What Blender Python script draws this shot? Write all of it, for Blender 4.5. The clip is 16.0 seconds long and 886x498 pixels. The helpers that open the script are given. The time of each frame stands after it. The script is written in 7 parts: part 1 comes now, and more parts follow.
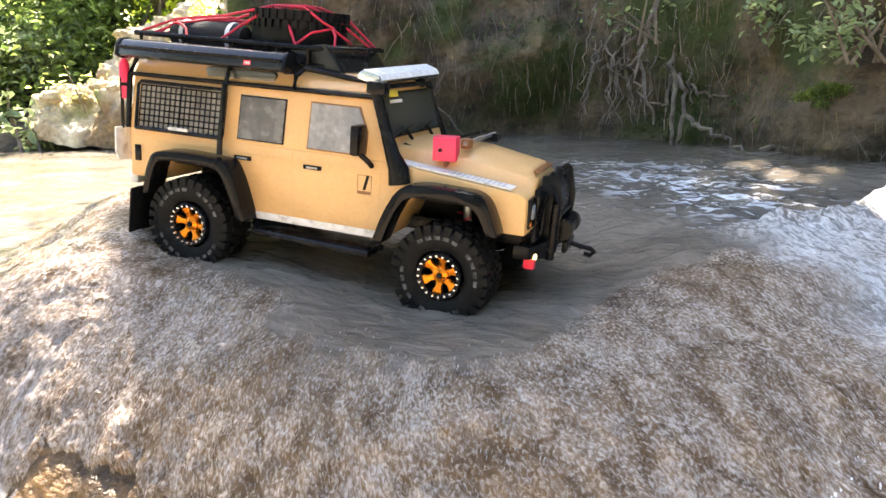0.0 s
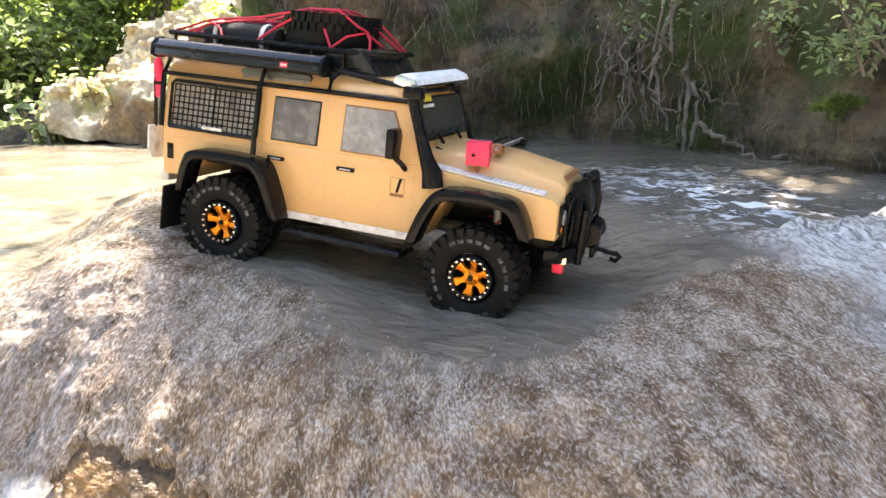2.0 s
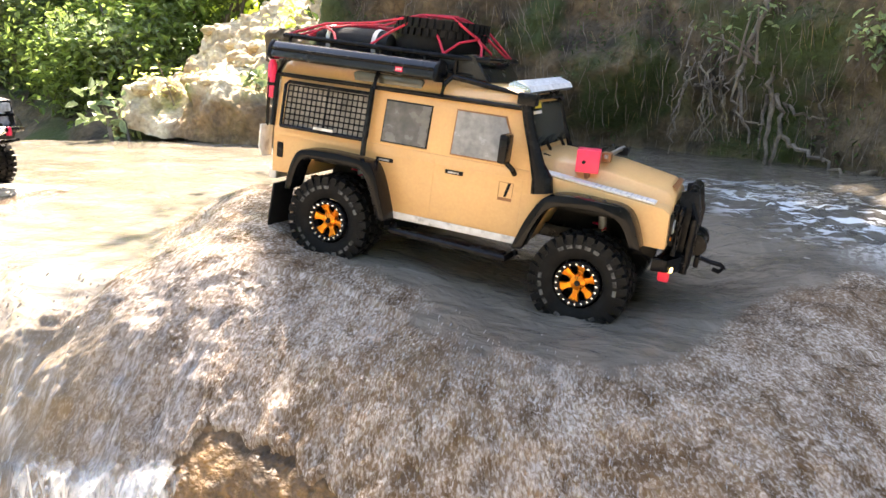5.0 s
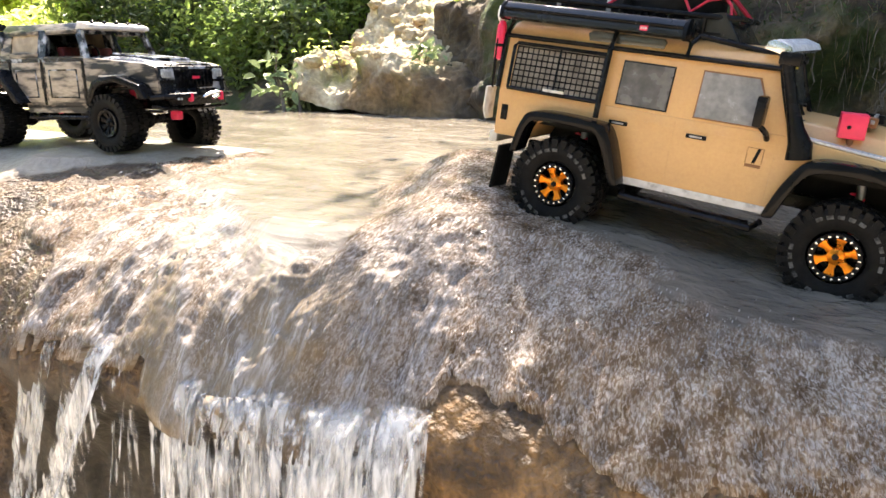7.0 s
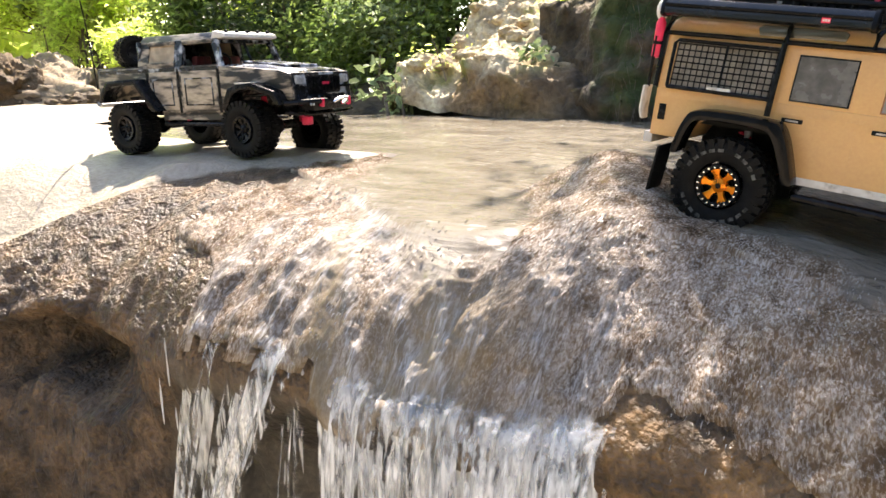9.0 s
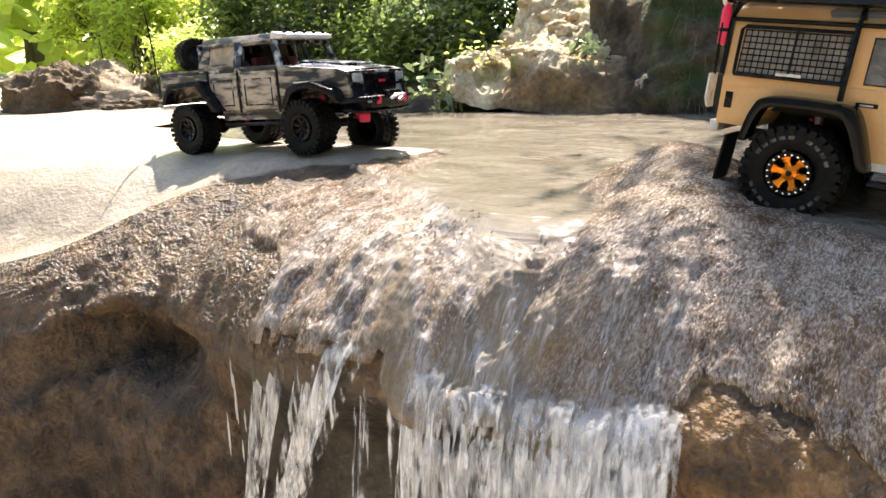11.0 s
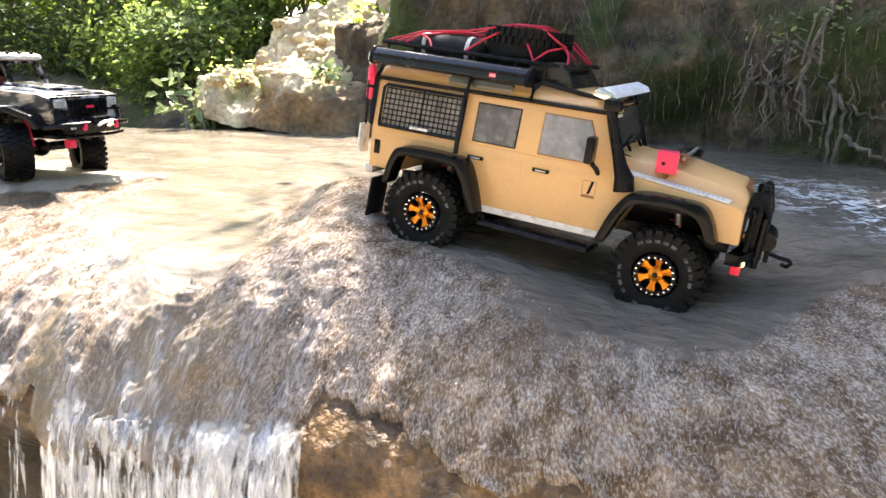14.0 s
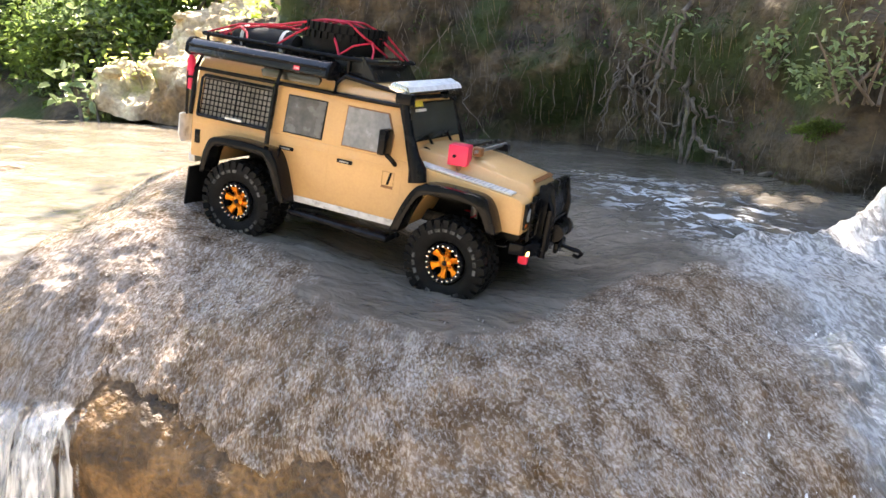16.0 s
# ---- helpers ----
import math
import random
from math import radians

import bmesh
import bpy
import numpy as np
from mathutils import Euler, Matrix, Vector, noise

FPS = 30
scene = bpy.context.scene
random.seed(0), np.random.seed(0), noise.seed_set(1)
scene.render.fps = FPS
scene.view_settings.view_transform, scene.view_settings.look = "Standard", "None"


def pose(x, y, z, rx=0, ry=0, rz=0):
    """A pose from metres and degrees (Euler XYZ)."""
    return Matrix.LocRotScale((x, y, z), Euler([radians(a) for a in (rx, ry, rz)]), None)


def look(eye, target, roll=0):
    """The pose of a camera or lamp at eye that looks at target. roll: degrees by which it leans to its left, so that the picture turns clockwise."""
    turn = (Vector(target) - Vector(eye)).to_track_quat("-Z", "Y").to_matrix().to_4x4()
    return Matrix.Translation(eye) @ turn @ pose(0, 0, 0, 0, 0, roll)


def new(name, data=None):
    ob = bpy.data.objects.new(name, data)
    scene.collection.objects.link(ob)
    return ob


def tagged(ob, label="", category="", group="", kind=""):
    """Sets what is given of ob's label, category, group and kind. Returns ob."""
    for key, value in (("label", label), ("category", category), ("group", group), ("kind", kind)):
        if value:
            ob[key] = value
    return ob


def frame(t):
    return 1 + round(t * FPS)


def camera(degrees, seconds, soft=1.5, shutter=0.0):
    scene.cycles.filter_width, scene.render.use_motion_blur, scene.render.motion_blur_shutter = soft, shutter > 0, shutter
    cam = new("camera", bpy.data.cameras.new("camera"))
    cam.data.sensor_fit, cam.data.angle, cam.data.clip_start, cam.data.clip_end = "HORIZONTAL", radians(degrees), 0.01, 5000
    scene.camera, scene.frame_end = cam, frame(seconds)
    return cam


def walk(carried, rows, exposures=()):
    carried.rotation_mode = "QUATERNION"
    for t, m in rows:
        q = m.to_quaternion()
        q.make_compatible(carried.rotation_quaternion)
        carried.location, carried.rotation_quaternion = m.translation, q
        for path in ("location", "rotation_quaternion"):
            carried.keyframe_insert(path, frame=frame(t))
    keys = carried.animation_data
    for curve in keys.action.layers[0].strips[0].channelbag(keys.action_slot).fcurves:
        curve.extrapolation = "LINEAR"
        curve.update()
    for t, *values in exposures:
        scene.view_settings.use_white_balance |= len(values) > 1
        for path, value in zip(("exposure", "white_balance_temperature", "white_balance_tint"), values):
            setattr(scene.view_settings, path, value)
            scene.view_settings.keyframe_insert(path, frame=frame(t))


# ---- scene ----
cam = camera(62.0, 16.0)
PATH = [
    (0, (0.433, -0.72, 0.171), (-0.244, 1.104, -0.295), -2.9),
    (0.5, (0.421, -0.731, 0.189), (-0.245, 1.097, -0.276), -2.3),
    (1, (0.415, -0.738, 0.186), (-0.247, 1.088, -0.29), -2.0),
    (1.5, (0.402, -0.742, 0.188), (-0.257, 1.085, -0.288), -1.8),
    (2, (0.398, -0.747, 0.181), (-0.261, 1.082, -0.29), -1.7),
    (2.5, (0.382, -0.751, 0.173), (-0.277, 1.079, -0.294), -1.3),
    (3, (0.371, -0.756, 0.182), (-0.285, 1.075, -0.282), -1.3),
    (3.2, (0.366, -0.758, 0.187), (-0.289, 1.074, -0.276), -1.3),
    (5.3, (0.323, -0.795, 0.182), (-0.48, 0.98, -0.271), -0.2),
    (5.5, (0.316, -0.799, 0.185), (-0.523, 0.957, -0.274), -0.1),
    (6, (0.279, -0.821, 0.172), (-0.645, 0.891, -0.295), 0.1),
    (6.5, (0.242, -0.834, 0.163), (-0.746, 0.834, -0.326), -0.1),
    (7, (0.205, -0.849, 0.157), (-0.818, 0.796, -0.338), -0.1),
    (7.5, (0.173, -0.866, 0.162), (-0.881, 0.758, -0.339), -0.3),
    (8, (0.149, -0.879, 0.162), (-0.945, 0.721, -0.329), -0.7),
    (8.5, (0.128, -0.889, 0.162), (-1.009, 0.683, -0.327), -1.1),
    (9, (0.109, -0.897, 0.157), (-1.071, 0.643, -0.33), -1.4),
    (9.5, (0.094, -0.907, 0.159), (-1.12, 0.605, -0.331), -1.6),
    (9.7, (0.089, -0.911, 0.157), (-1.142, 0.588, -0.334), -1.8),
    (11.8, (0.1, -0.921, 0.149), (-1.172, 0.542, -0.342), -2.9),
    (12, (0.115, -0.92, 0.148), (-1.143, 0.551, -0.356), -3.0),
    (12.5, (0.139, -0.918, 0.146), (-1.035, 0.611, -0.39), -2.7),
    (13, (0.174, -0.914, 0.153), (-0.901, 0.683, -0.388), -2.2),
    (13.5, (0.239, -0.906, 0.177), (-0.721, 0.772, -0.338), -1.0),
    (14, (0.306, -0.889, 0.207), (-0.543, 0.855, -0.281), -0.0),
    (14.5, (0.354, -0.873, 0.213), (-0.418, 0.91, -0.263), 0.5),
    (15, (0.417, -0.855, 0.21), (-0.339, 0.934, -0.266), 0.5),
    (15.5, (0.464, -0.842, 0.203), (-0.296, 0.946, -0.27), 0.7),
    (16, (0.505, -0.833, 0.199), (-0.242, 0.958, -0.282), 1.4),
]
walk(cam, [(t, look(eye, target, roll)) for t, eye, target, roll in PATH], exposures=((0.0, 3.02, 7700, 15), (3.2, 2.90, 7700, 15), (5.4, 2.94, 7700, 15), (7.0, 2.46, 7400, 15), (9.6, 2.08, 7300, 14), (12.6, 1.86, 7300, 14), (13.5, 2.50, 7400, 15), (14.6, 2.72, 7400, 15), (16.0, 2.76, 7400, 15)))

# ---- light ----
world = bpy.data.worlds.new("sky")
scene.world = world
world.use_nodes = True
wn = world.node_tree
sky = wn.nodes.new("ShaderNodeTexSky")
sky.sky_type, sky.sun_disc = "NISHITA", False
SUN_EL, SUN_AZ = 54.0, -36.0          # degrees above the horizon; degrees from +y towards +x
sky.sun_elevation, sky.sun_rotation = radians(SUN_EL), radians(SUN_AZ)
wn.nodes["Background"].inputs["Strength"].default_value = 0.14
wn.links.new(sky.outputs[0], wn.nodes["Background"].inputs["Color"])
sun_data = bpy.data.lights.new("sun", "SUN")
sun_data.energy, sun_data.angle, sun_data.color = 4.1, radians(0.5), (1.0, 0.95, 0.88)
sun = new("sun", sun_data)
SUN_WAY = Vector((math.sin(radians(SUN_AZ)) * math.cos(radians(SUN_EL)), math.cos(radians(SUN_AZ)) * math.cos(radians(SUN_EL)), math.sin(radians(SUN_EL))))
sun.matrix_world = look(SUN_WAY * 8, (0, 0, 0))

# ---- materials ----


def material(name, base, rough=0.6, metal=0.0, var=0.12, size=40.0, bump=0.2, bump_size=120.0, second=None, coat=0.0, spread=None, detail=6.0, spec=0.5, stretch=None, dist=0.002):
    """A node material: two scales of noise in colour and roughness, and a fine relief."""
    m = bpy.data.materials.new(name)
    m.use_nodes = True
    nt = m.node_tree
    bs = nt.nodes["Principled BSDF"]
    tc = nt.nodes.new("ShaderNodeTexCoord")
    mp = nt.nodes.new("ShaderNodeMapping")
    if stretch:
        mp.inputs["Scale"].default_value = stretch
    nt.links.new(tc.outputs["Object"], mp.inputs["Vector"])
    n1 = nt.nodes.new("ShaderNodeTexNoise")
    n1.inputs["Scale"].default_value, n1.inputs["Detail"].default_value = size, detail
    n2 = nt.nodes.new("ShaderNodeTexNoise")
    n2.inputs["Scale"].default_value, n2.inputs["Detail"].default_value = bump_size, 5
    nt.links.new(mp.outputs[0], n1.inputs["Vector"])
    nt.links.new(mp.outputs[0], n2.inputs["Vector"])
    ramp = nt.nodes.new("ShaderNodeValToRGB")
    lo, hi = spread or (0.35, 0.68)
    ramp.color_ramp.elements[0].position, ramp.color_ramp.elements[1].position = lo, hi
    b2 = second or tuple(min(1, c * (1 + 2 * var)) for c in base)
    b1 = base if second else tuple(c * (1 - var) for c in base)
    ramp.color_ramp.elements[0].color, ramp.color_ramp.elements[1].color = (*b1, 1), (*b2, 1)
    nt.links.new(n1.outputs["Fac"], ramp.inputs[0])
    mix = nt.nodes.new("ShaderNodeMix")
    mix.data_type, mix.blend_type = "RGBA", "OVERLAY"
    mix.inputs[0].default_value = min(1.0, var * 2.5)
    nt.links.new(ramp.outputs[0], mix.inputs[6])
    nt.links.new(n2.outputs["Fac"], mix.inputs[7])
    nt.links.new(mix.outputs[2], bs.inputs["Base Color"])
    rr = nt.nodes.new("ShaderNodeMapRange")
    rr.inputs["To Min"].default_value, rr.inputs["To Max"].default_value = max(0.02, rough - 0.12), min(1, rough + 0.15)
    nt.links.new(n1.outputs["Fac"], rr.inputs["Value"])
    nt.links.new(rr.outputs[0], bs.inputs["Roughness"])
    bs.inputs["Metallic"].default_value = metal
    bs.inputs["Coat Weight"].default_value = coat
    bs.inputs["Specular IOR Level"].default_value = spec
    if bump:
        bp = nt.nodes.new("ShaderNodeBump")
        bp.inputs["Strength"].default_value, bp.inputs["Distance"].default_value = bump, dist
        nt.links.new(n2.outputs["Fac"], bp.inputs["Height"])
        nt.links.new(bp.outputs[0], bs.inputs["Normal"])
    return m


def emitter(name, colour, power):
    m = material(name, colour, 0.3, bump=0)
    bs = m.node_tree.nodes["Principled BSDF"]
    bs.inputs["Emission Color"].default_value, bs.inputs["Emission Strength"].default_value = (*colour, 1), power
    return m


M_TAN = material("tan_paint", (0.62, 0.36, 0.145), 0.38, var=0.05, size=9, bump=0.05, bump_size=300, coat=0.25)
M_BLACK = material("black_plastic", (0.0048, 0.0052, 0.0064), 0.24, var=0.25, size=60, bump=0.15, bump_size=500, spec=0.14)
M_FLARE = material("glossy_black_moulding", (0.0045, 0.0050, 0.0062), 0.16, var=0.2, size=50, bump=0.10, bump_size=500, spec=0.14)
M_RUBBER = material("tyre_rubber", (0.0040, 0.0042, 0.0048), 0.5, var=0.3, size=70, bump=0.3, bump_size=600, second=(0.010, 0.0098, 0.0095), spec=0.12)
M_ORANGE = material("orange_anodised_metal", (0.85, 0.235, 0.015), 0.28, metal=0.75, var=0.1, size=80, bump=0.05)
M_CHROME = material("bright_metal", (0.75, 0.75, 0.76), 0.2, metal=1.0, var=0.08, size=80, bump=0.05)
M_STEEL = material("dull_metal", (0.35, 0.35, 0.36), 0.42, metal=0.9, var=0.2, size=90, bump=0.1)
M_RED = material("red_plastic", (0.75, 0.024, 0.085), 0.4, var=0.08, size=60, bump=0.05)
M_ROPE = material("red_cord", (0.42, 0.008, 0.03), 0.65, var=0.2, size=200, bump=0.4, bump_size=900)
M_GLASS = material("smoked_pane", (0.20, 0.19, 0.18), 0.22, var=0.15, size=30, bump=0.05, second=(0.30, 0.285, 0.26), spec=0.6)
M_PANE_DARK = material("dark_scratched_pane", (0.085, 0.078, 0.068), 0.25, var=0.2, size=45, bump=0.05, second=(0.17, 0.155, 0.135), spec=0.6)
M_SCREEN = material("dark_windscreen", (0.045, 0.047, 0.042), 0.12, var=0.1, size=20, bump=0.0, spec=0.7)
M_WHITE = material("white_scuffed_strip", (0.62, 0.60, 0.56), 0.5, var=0.2, size=90, bump=0.2, second=(0.3, 0.27, 0.23), spread=(0.55, 0.75))
M_BROWN = material("brown_decal", (0.22, 0.09, 0.03), 0.5, var=0.1)
M_BAG = material("black_bag_cloth", (0.008, 0.0085, 0.009), 0.85, var=0.25, size=120, bump=0.5, bump_size=900)
M_LAMP = emitter("lit_lamp", (1.0, 0.72, 0.25), 1.2)
M_AMBER = material("amber_lens", (0.8, 0.2, 0.02), 0.2)
M_CAMO = material("worn_camouflage_paint", (0.010, 0.010, 0.012), 0.4, var=0.15, size=70, bump=0.1, bump_size=260, second=(0.36, 0.30, 0.235), spread=(0.46, 0.60), detail=14, stretch=(0.35, 1, 1.3))
M_CAMO_BEIGE = material("worn_beige_paint", (0.030, 0.027, 0.024), 0.45, var=0.15, size=60, bump=0.1, bump_size=260, second=(0.44, 0.37, 0.29), spread=(0.36, 0.52), detail=14, stretch=(0.35, 1, 1.3))
# dark worn paint; its pale blue-grey blotches also imitate reflected sky
M_CAMO_DARK = material("dark_worn_paint_sky_sheen", (0.012, 0.015, 0.021), 0.22, var=0.1, size=38, bump=0.1, bump_size=260, second=(0.42, 0.45, 0.50), spread=(0.50, 0.62), detail=10)
M_CLEAR = material("clear_lamp_lens", (0.30, 0.33, 0.36), 0.1, var=0.2, size=150)

# ---- mesh building ----


class Shape:
    """Collects vertices and faces of one part."""

    def __init__(self):
        self.v, self.f = [], []

    def add(self, verts, faces):
        n = len(self.v)
        self.v += [tuple(p) for p in verts]
        self.f += [tuple(i + n for i in q) for q in faces]
        return self

    def box(self, x0, x1, y0, y1, z0, z1, turn=None):
        c = Vector(((x0 + x1) / 2, (y0 + y1) / 2, (z0 + z1) / 2))
        h = Vector(((x1 - x0) / 2, (y1 - y0) / 2, (z1 - z0) / 2))
        vs = []
        for sx in (-1, 1):
            for sy in (-1, 1):
                for sz in (-1, 1):
                    o = Vector((sx * h.x, sy * h.y, sz * h.z))
                    vs.append(c + (turn.to_3x3() @ o if turn else o))
        return self.add(vs, [(0, 1, 3, 2), (4, 6, 7, 5), (0, 4, 5, 1), (2, 3, 7, 6), (0, 2, 6, 4), (1, 5, 7, 3)])

    def prism(self, poly, y0, y1, axis="y", inset=0.0):
        """A polygon in x, z (or the plane across axis) drawn from y0 to y1; inset leans the y1 end towards the middle."""
        n = len(poly)
        cx, cz = sum(p[0] for p in poly) / n, sum(p[1] for p in poly) / n
        def place(a, b, d):
            return {"y": (a, d, b), "x": (d, a, b), "z": (a, b, d)}[axis]
        vs = [place(a, b, y0) for a, b in poly] + [place(a + (cx - a) * inset, b + (cz - b) * inset, y1) for a, b in poly]
        fs = [tuple(range(n)), tuple(range(2 * n - 1, n - 1, -1))] + [(i, i + n, (i + 1) % n + n, (i + 1) % n) for i in range(n)]
        return self.add(vs, fs)

    def tube(self, pts, r, n=8, caps=True, r1=None):
        pts = [Vector(p) for p in pts]
        rings = []
        up = Vector((0.123, 0.31, 0.94))
        for i, p in enumerate(pts):
            d = (pts[min(i + 1, len(pts) - 1)] - pts[max(i - 1, 0)]).normalized()
            a = d.cross(up)
            a = a.normalized() if a.length > 1e-4 else d.orthogonal().normalized()
            b = d.cross(a)
            rr = r if r1 is None else r + (r1 - r) * i / (len(pts) - 1)
            rings.append([p + (a * math.cos(2 * math.pi * k / n) + b * math.sin(2 * math.pi * k / n)) * rr for k in range(n)])
        fs = [(i * n + k, i * n + (k + 1) % n, (i + 1) * n + (k + 1) % n, (i + 1) * n + k) for i in range(len(pts) - 1) for k in range(n)]
        if caps:
            fs += [tuple(range(n - 1, -1, -1)), tuple((len(pts) - 1) * n + k for k in range(n))]
        return self.add([v for ring in rings for v in ring], fs)

    def lathe(self, prof, n=32, axis="y", close=False):
        """Turns (radius, along) pairs round the axis."""
        vs, m = [], len(prof)
        for k in range(n):
            a = 2 * math.pi * k / n
            for r, h in prof:
                c, s = r * math.cos(a), r * math.sin(a)
                vs.append({"y": (c, h, s), "z": (c, s, h), "x": (h, c, s)}[axis])
        last = m if close else m - 1
        fs = [(k * m + j, k * m + (j + 1) % m, ((k + 1) % n) * m + (j + 1) % m, ((k + 1) % n) * m + j) for k in range(n) for j in range(last)]
        return self.add(vs, fs)

    def ball(self, c, rx, ry, rz, n=12, m=7):
        vs = []
        for j in range(m + 1):
            t = math.pi * j / m
            for k in range(n):
                a = 2 * math.pi * k / n
                vs.append((c[0] + rx * math.sin(t) * math.cos(a), c[1] + ry * math.sin(t) * math.sin(a), c[2] + rz * math.cos(t)))
        return self.add(vs, [(j * n + k, (j + 1) * n + k, (j + 1) * n + (k + 1) % n, j * n + (k + 1) % n) for j in range(m) for k in range(n)])

    def loft(self, sections):
        """Joins closed sections of equal length with end caps."""
        n = len(sections[0])
        fs = [(i * n + k, i * n + (k + 1) % n, (i + 1) * n + (k + 1) % n, (i + 1) * n + k) for i in range(len(sections) - 1) for k in range(n)]
        fs += [tuple(range(n - 1, -1, -1)), tuple((len(sections) - 1) * n + k for k in range(n))]
        return self.add([p for s in sections for p in s], fs)

    def mesh(self, name, bevel=0.0, smooth=40):
        me = bpy.data.meshes.new(name)
        me.from_pydata(self.v, [], self.f)
        bm = bmesh.new()
        bm.from_mesh(me)
        bmesh.ops.remove_doubles(bm, verts=bm.verts, dist=1e-6)
        bmesh.ops.recalc_face_normals(bm, faces=bm.faces)
        if bevel:
            es = [e for e in bm.edges if len(e.link_faces) == 2 and e.calc_face_angle(0) > 0.6]
            bmesh.ops.bevel(bm, geom=es, offset=bevel, segments=2, profile=0.6, affect="EDGES", clamp_overlap=True)
        bm.to_mesh(me)
        bm.free()
        me.polygons.foreach_set("use_smooth", [True] * len(me.polygons))
        me.set_sharp_from_angle(angle=radians(smooth))
        return me


def part(name, shape, mat, parent=None, label="", bevel=0.0, at=None, smooth=40):
    """One mesh object, under a thing or under a part."""
    me = shape if isinstance(shape, bpy.types.Mesh) else shape.mesh(name, bevel, smooth)
    if mat and not me.materials:
        me.materials.append(mat)
    ob = new(name, me)
    if parent:
        ob.parent = parent
    if at is not None:
        ob.matrix_basis = at
    if label:
        ob["label"] = label
    return ob


def grid_mesh(name, nx, ny, fn, mat):
    """A sheet of nx by ny points given by fn(i, j)."""
    vs = [fn(i, j) for j in range(ny) for i in range(nx)]
    fs = [(j * nx + i, j * nx + i + 1, (j + 1) * nx + i + 1, (j + 1) * nx + i) for j in range(ny - 1) for i in range(nx - 1)]
    me = bpy.data.meshes.new(name)
    me.from_pydata(vs, [], fs)
    me.polygons.foreach_set("use_smooth", [True] * len(me.polygons))
    me.materials.append(mat)
    return me


def mask(me, name, values):
    """A number at each vertex, which a material reads to mix its surfaces."""
    me.attributes.new(name, "FLOAT", "POINT").data.foreach_set("value", values)


def fbm(x, y, z=0.0, octaves=4):
    return noise.fractal(Vector((x, y, z)), 0.9, 2.0, octaves)

# ---- ground, rock and water ----
import functools

XS = (-2.6, -1.6, -1.27, -1.12, -0.95, -0.80, -0.62, -0.50, -0.40, -0.34, -0.25, -0.15, 0.0, 0.1, 0.2, 0.32, 0.45, 0.7, 1.4)
LIP_Y = (-0.9, -0.60, -0.41, -0.20, -0.02, -0.06, -0.13, -0.20, -0.245, -0.255, -0.13, -0.06, -0.09, -0.11, -0.12, -0.06, 0.02, 0.08, 0.1)
LIP_Z = (-0.25, -0.20, -0.14, -0.045, -0.02, -0.025, -0.04, -0.045, -0.05, -0.045, -0.035, -0.055, -0.08, -0.09, -0.095, -0.09, -0.095, -0.1, -0.1)
BROW_Y = (-1.02, -0.72, -0.54, -0.42, -0.38, -0.385, -0.395, -0.39, -0.37, -0.345, -0.31, -0.28, -0.27, -0.27, -0.27, -0.27, -0.27, -0.27, -0.27)
BROW_Z = (-0.40, -0.33, -0.26, -0.19, -0.175, -0.18, -0.172, -0.150, -0.187, -0.192, -0.203, -0.200, -0.202, -0.220, -0.238, -0.26, -0.28, -0.3, -0.3)


def smooth_table(table):
    xs = np.linspace(-2.6, 1.4, 401)
    ys = np.interp(xs, XS, table)
    k = np.hanning(15) / np.hanning(15).sum()
    ys = np.convolve(np.pad(ys, 7, mode="edge"), k, mode="valid")
    return lambda x: float(np.interp(x, xs, ys))


lip_y, lip_z, brow_y, brow_z = (smooth_table(t) for t in (LIP_Y, LIP_Z, BROW_Y, BROW_Z))


def blend(a, b, t):
    t = max(0.0, min(1.0, t))
    t = t * t * (3 - 2 * t)
    return a + (b - a) * t


def bump_at(x, y, cx, cy, rx, ry):
    return math.exp(-((x - cx) / rx) ** 2 - ((y - cy) / ry) ** 2)


def bed(x, y):
    """The height of the stream bed and sand behind the lip."""
    d = y - lip_y(x)
    z = blend(lip_z(x), -0.06, d / 0.35)
    bar = max(blend(0, 1, (-0.75 - x) / 0.20) * blend(1, 0, (y - 0.16) / 0.22), blend(0, 1, (-1.75 - x) / 0.5)) * blend(0, 1, (d + 0.02) / (0.08 + 0.40 * blend(0, 1, (-1.08 - x) / 0.2)))
    z = z + (-0.007 + 0.006 * fbm(x * 3, y * 3) - z) * bar       # sand bar under the pickup
    z = blend(z, blend(-0.052, -0.103, (x + 0.16) / 0.32), 1.6 * bump_at(x, y, 0.0, 0.1, 0.33, 0.22))
    z -= 0.08 * blend(0, 1, (y - 0.35) / 0.3)
    z += 0.078 * bump_at(x, y, -0.355, 0.12, 0.105, 0.17)         # wet dome of rock behind the wheel
    z += 0.032 * bump_at(x, y, -0.255, -0.04, 0.070, 0.13)        # rib of rock from the dome to the chute
    return z


def water_level(x, y):
    """The height of the water's surface upstream of the lip."""
    z = blend(-0.028, 0.0, (y - 0.0) / 0.9)
    near = blend(-0.036, -0.082, (x + 0.16) / 0.34)
    z = blend(z, near, 1.5 * bump_at(x, y, 0.08, 0.05, 0.36, 0.30))
    z = blend(z, -0.07, (x - 0.35) / 0.3 * blend(1, 0, (y - 0.2) / 0.4))
    return z


def rim_y(x):
    return brow_y(x) + 0.016 * fbm(x * 7, 5.5) + 0.006 * fbm(x * 23, 1.5)


def rim_z(x):
    return brow_z(x) + 0.020 * fbm(x * 6, 8.5) + 0.006 * fbm(x * 21, 3.5)


NS_BACK, NS_SLOPE, NS_FACE = 110, 84, 46
NS = NS_BACK + NS_SLOPE + NS_FACE


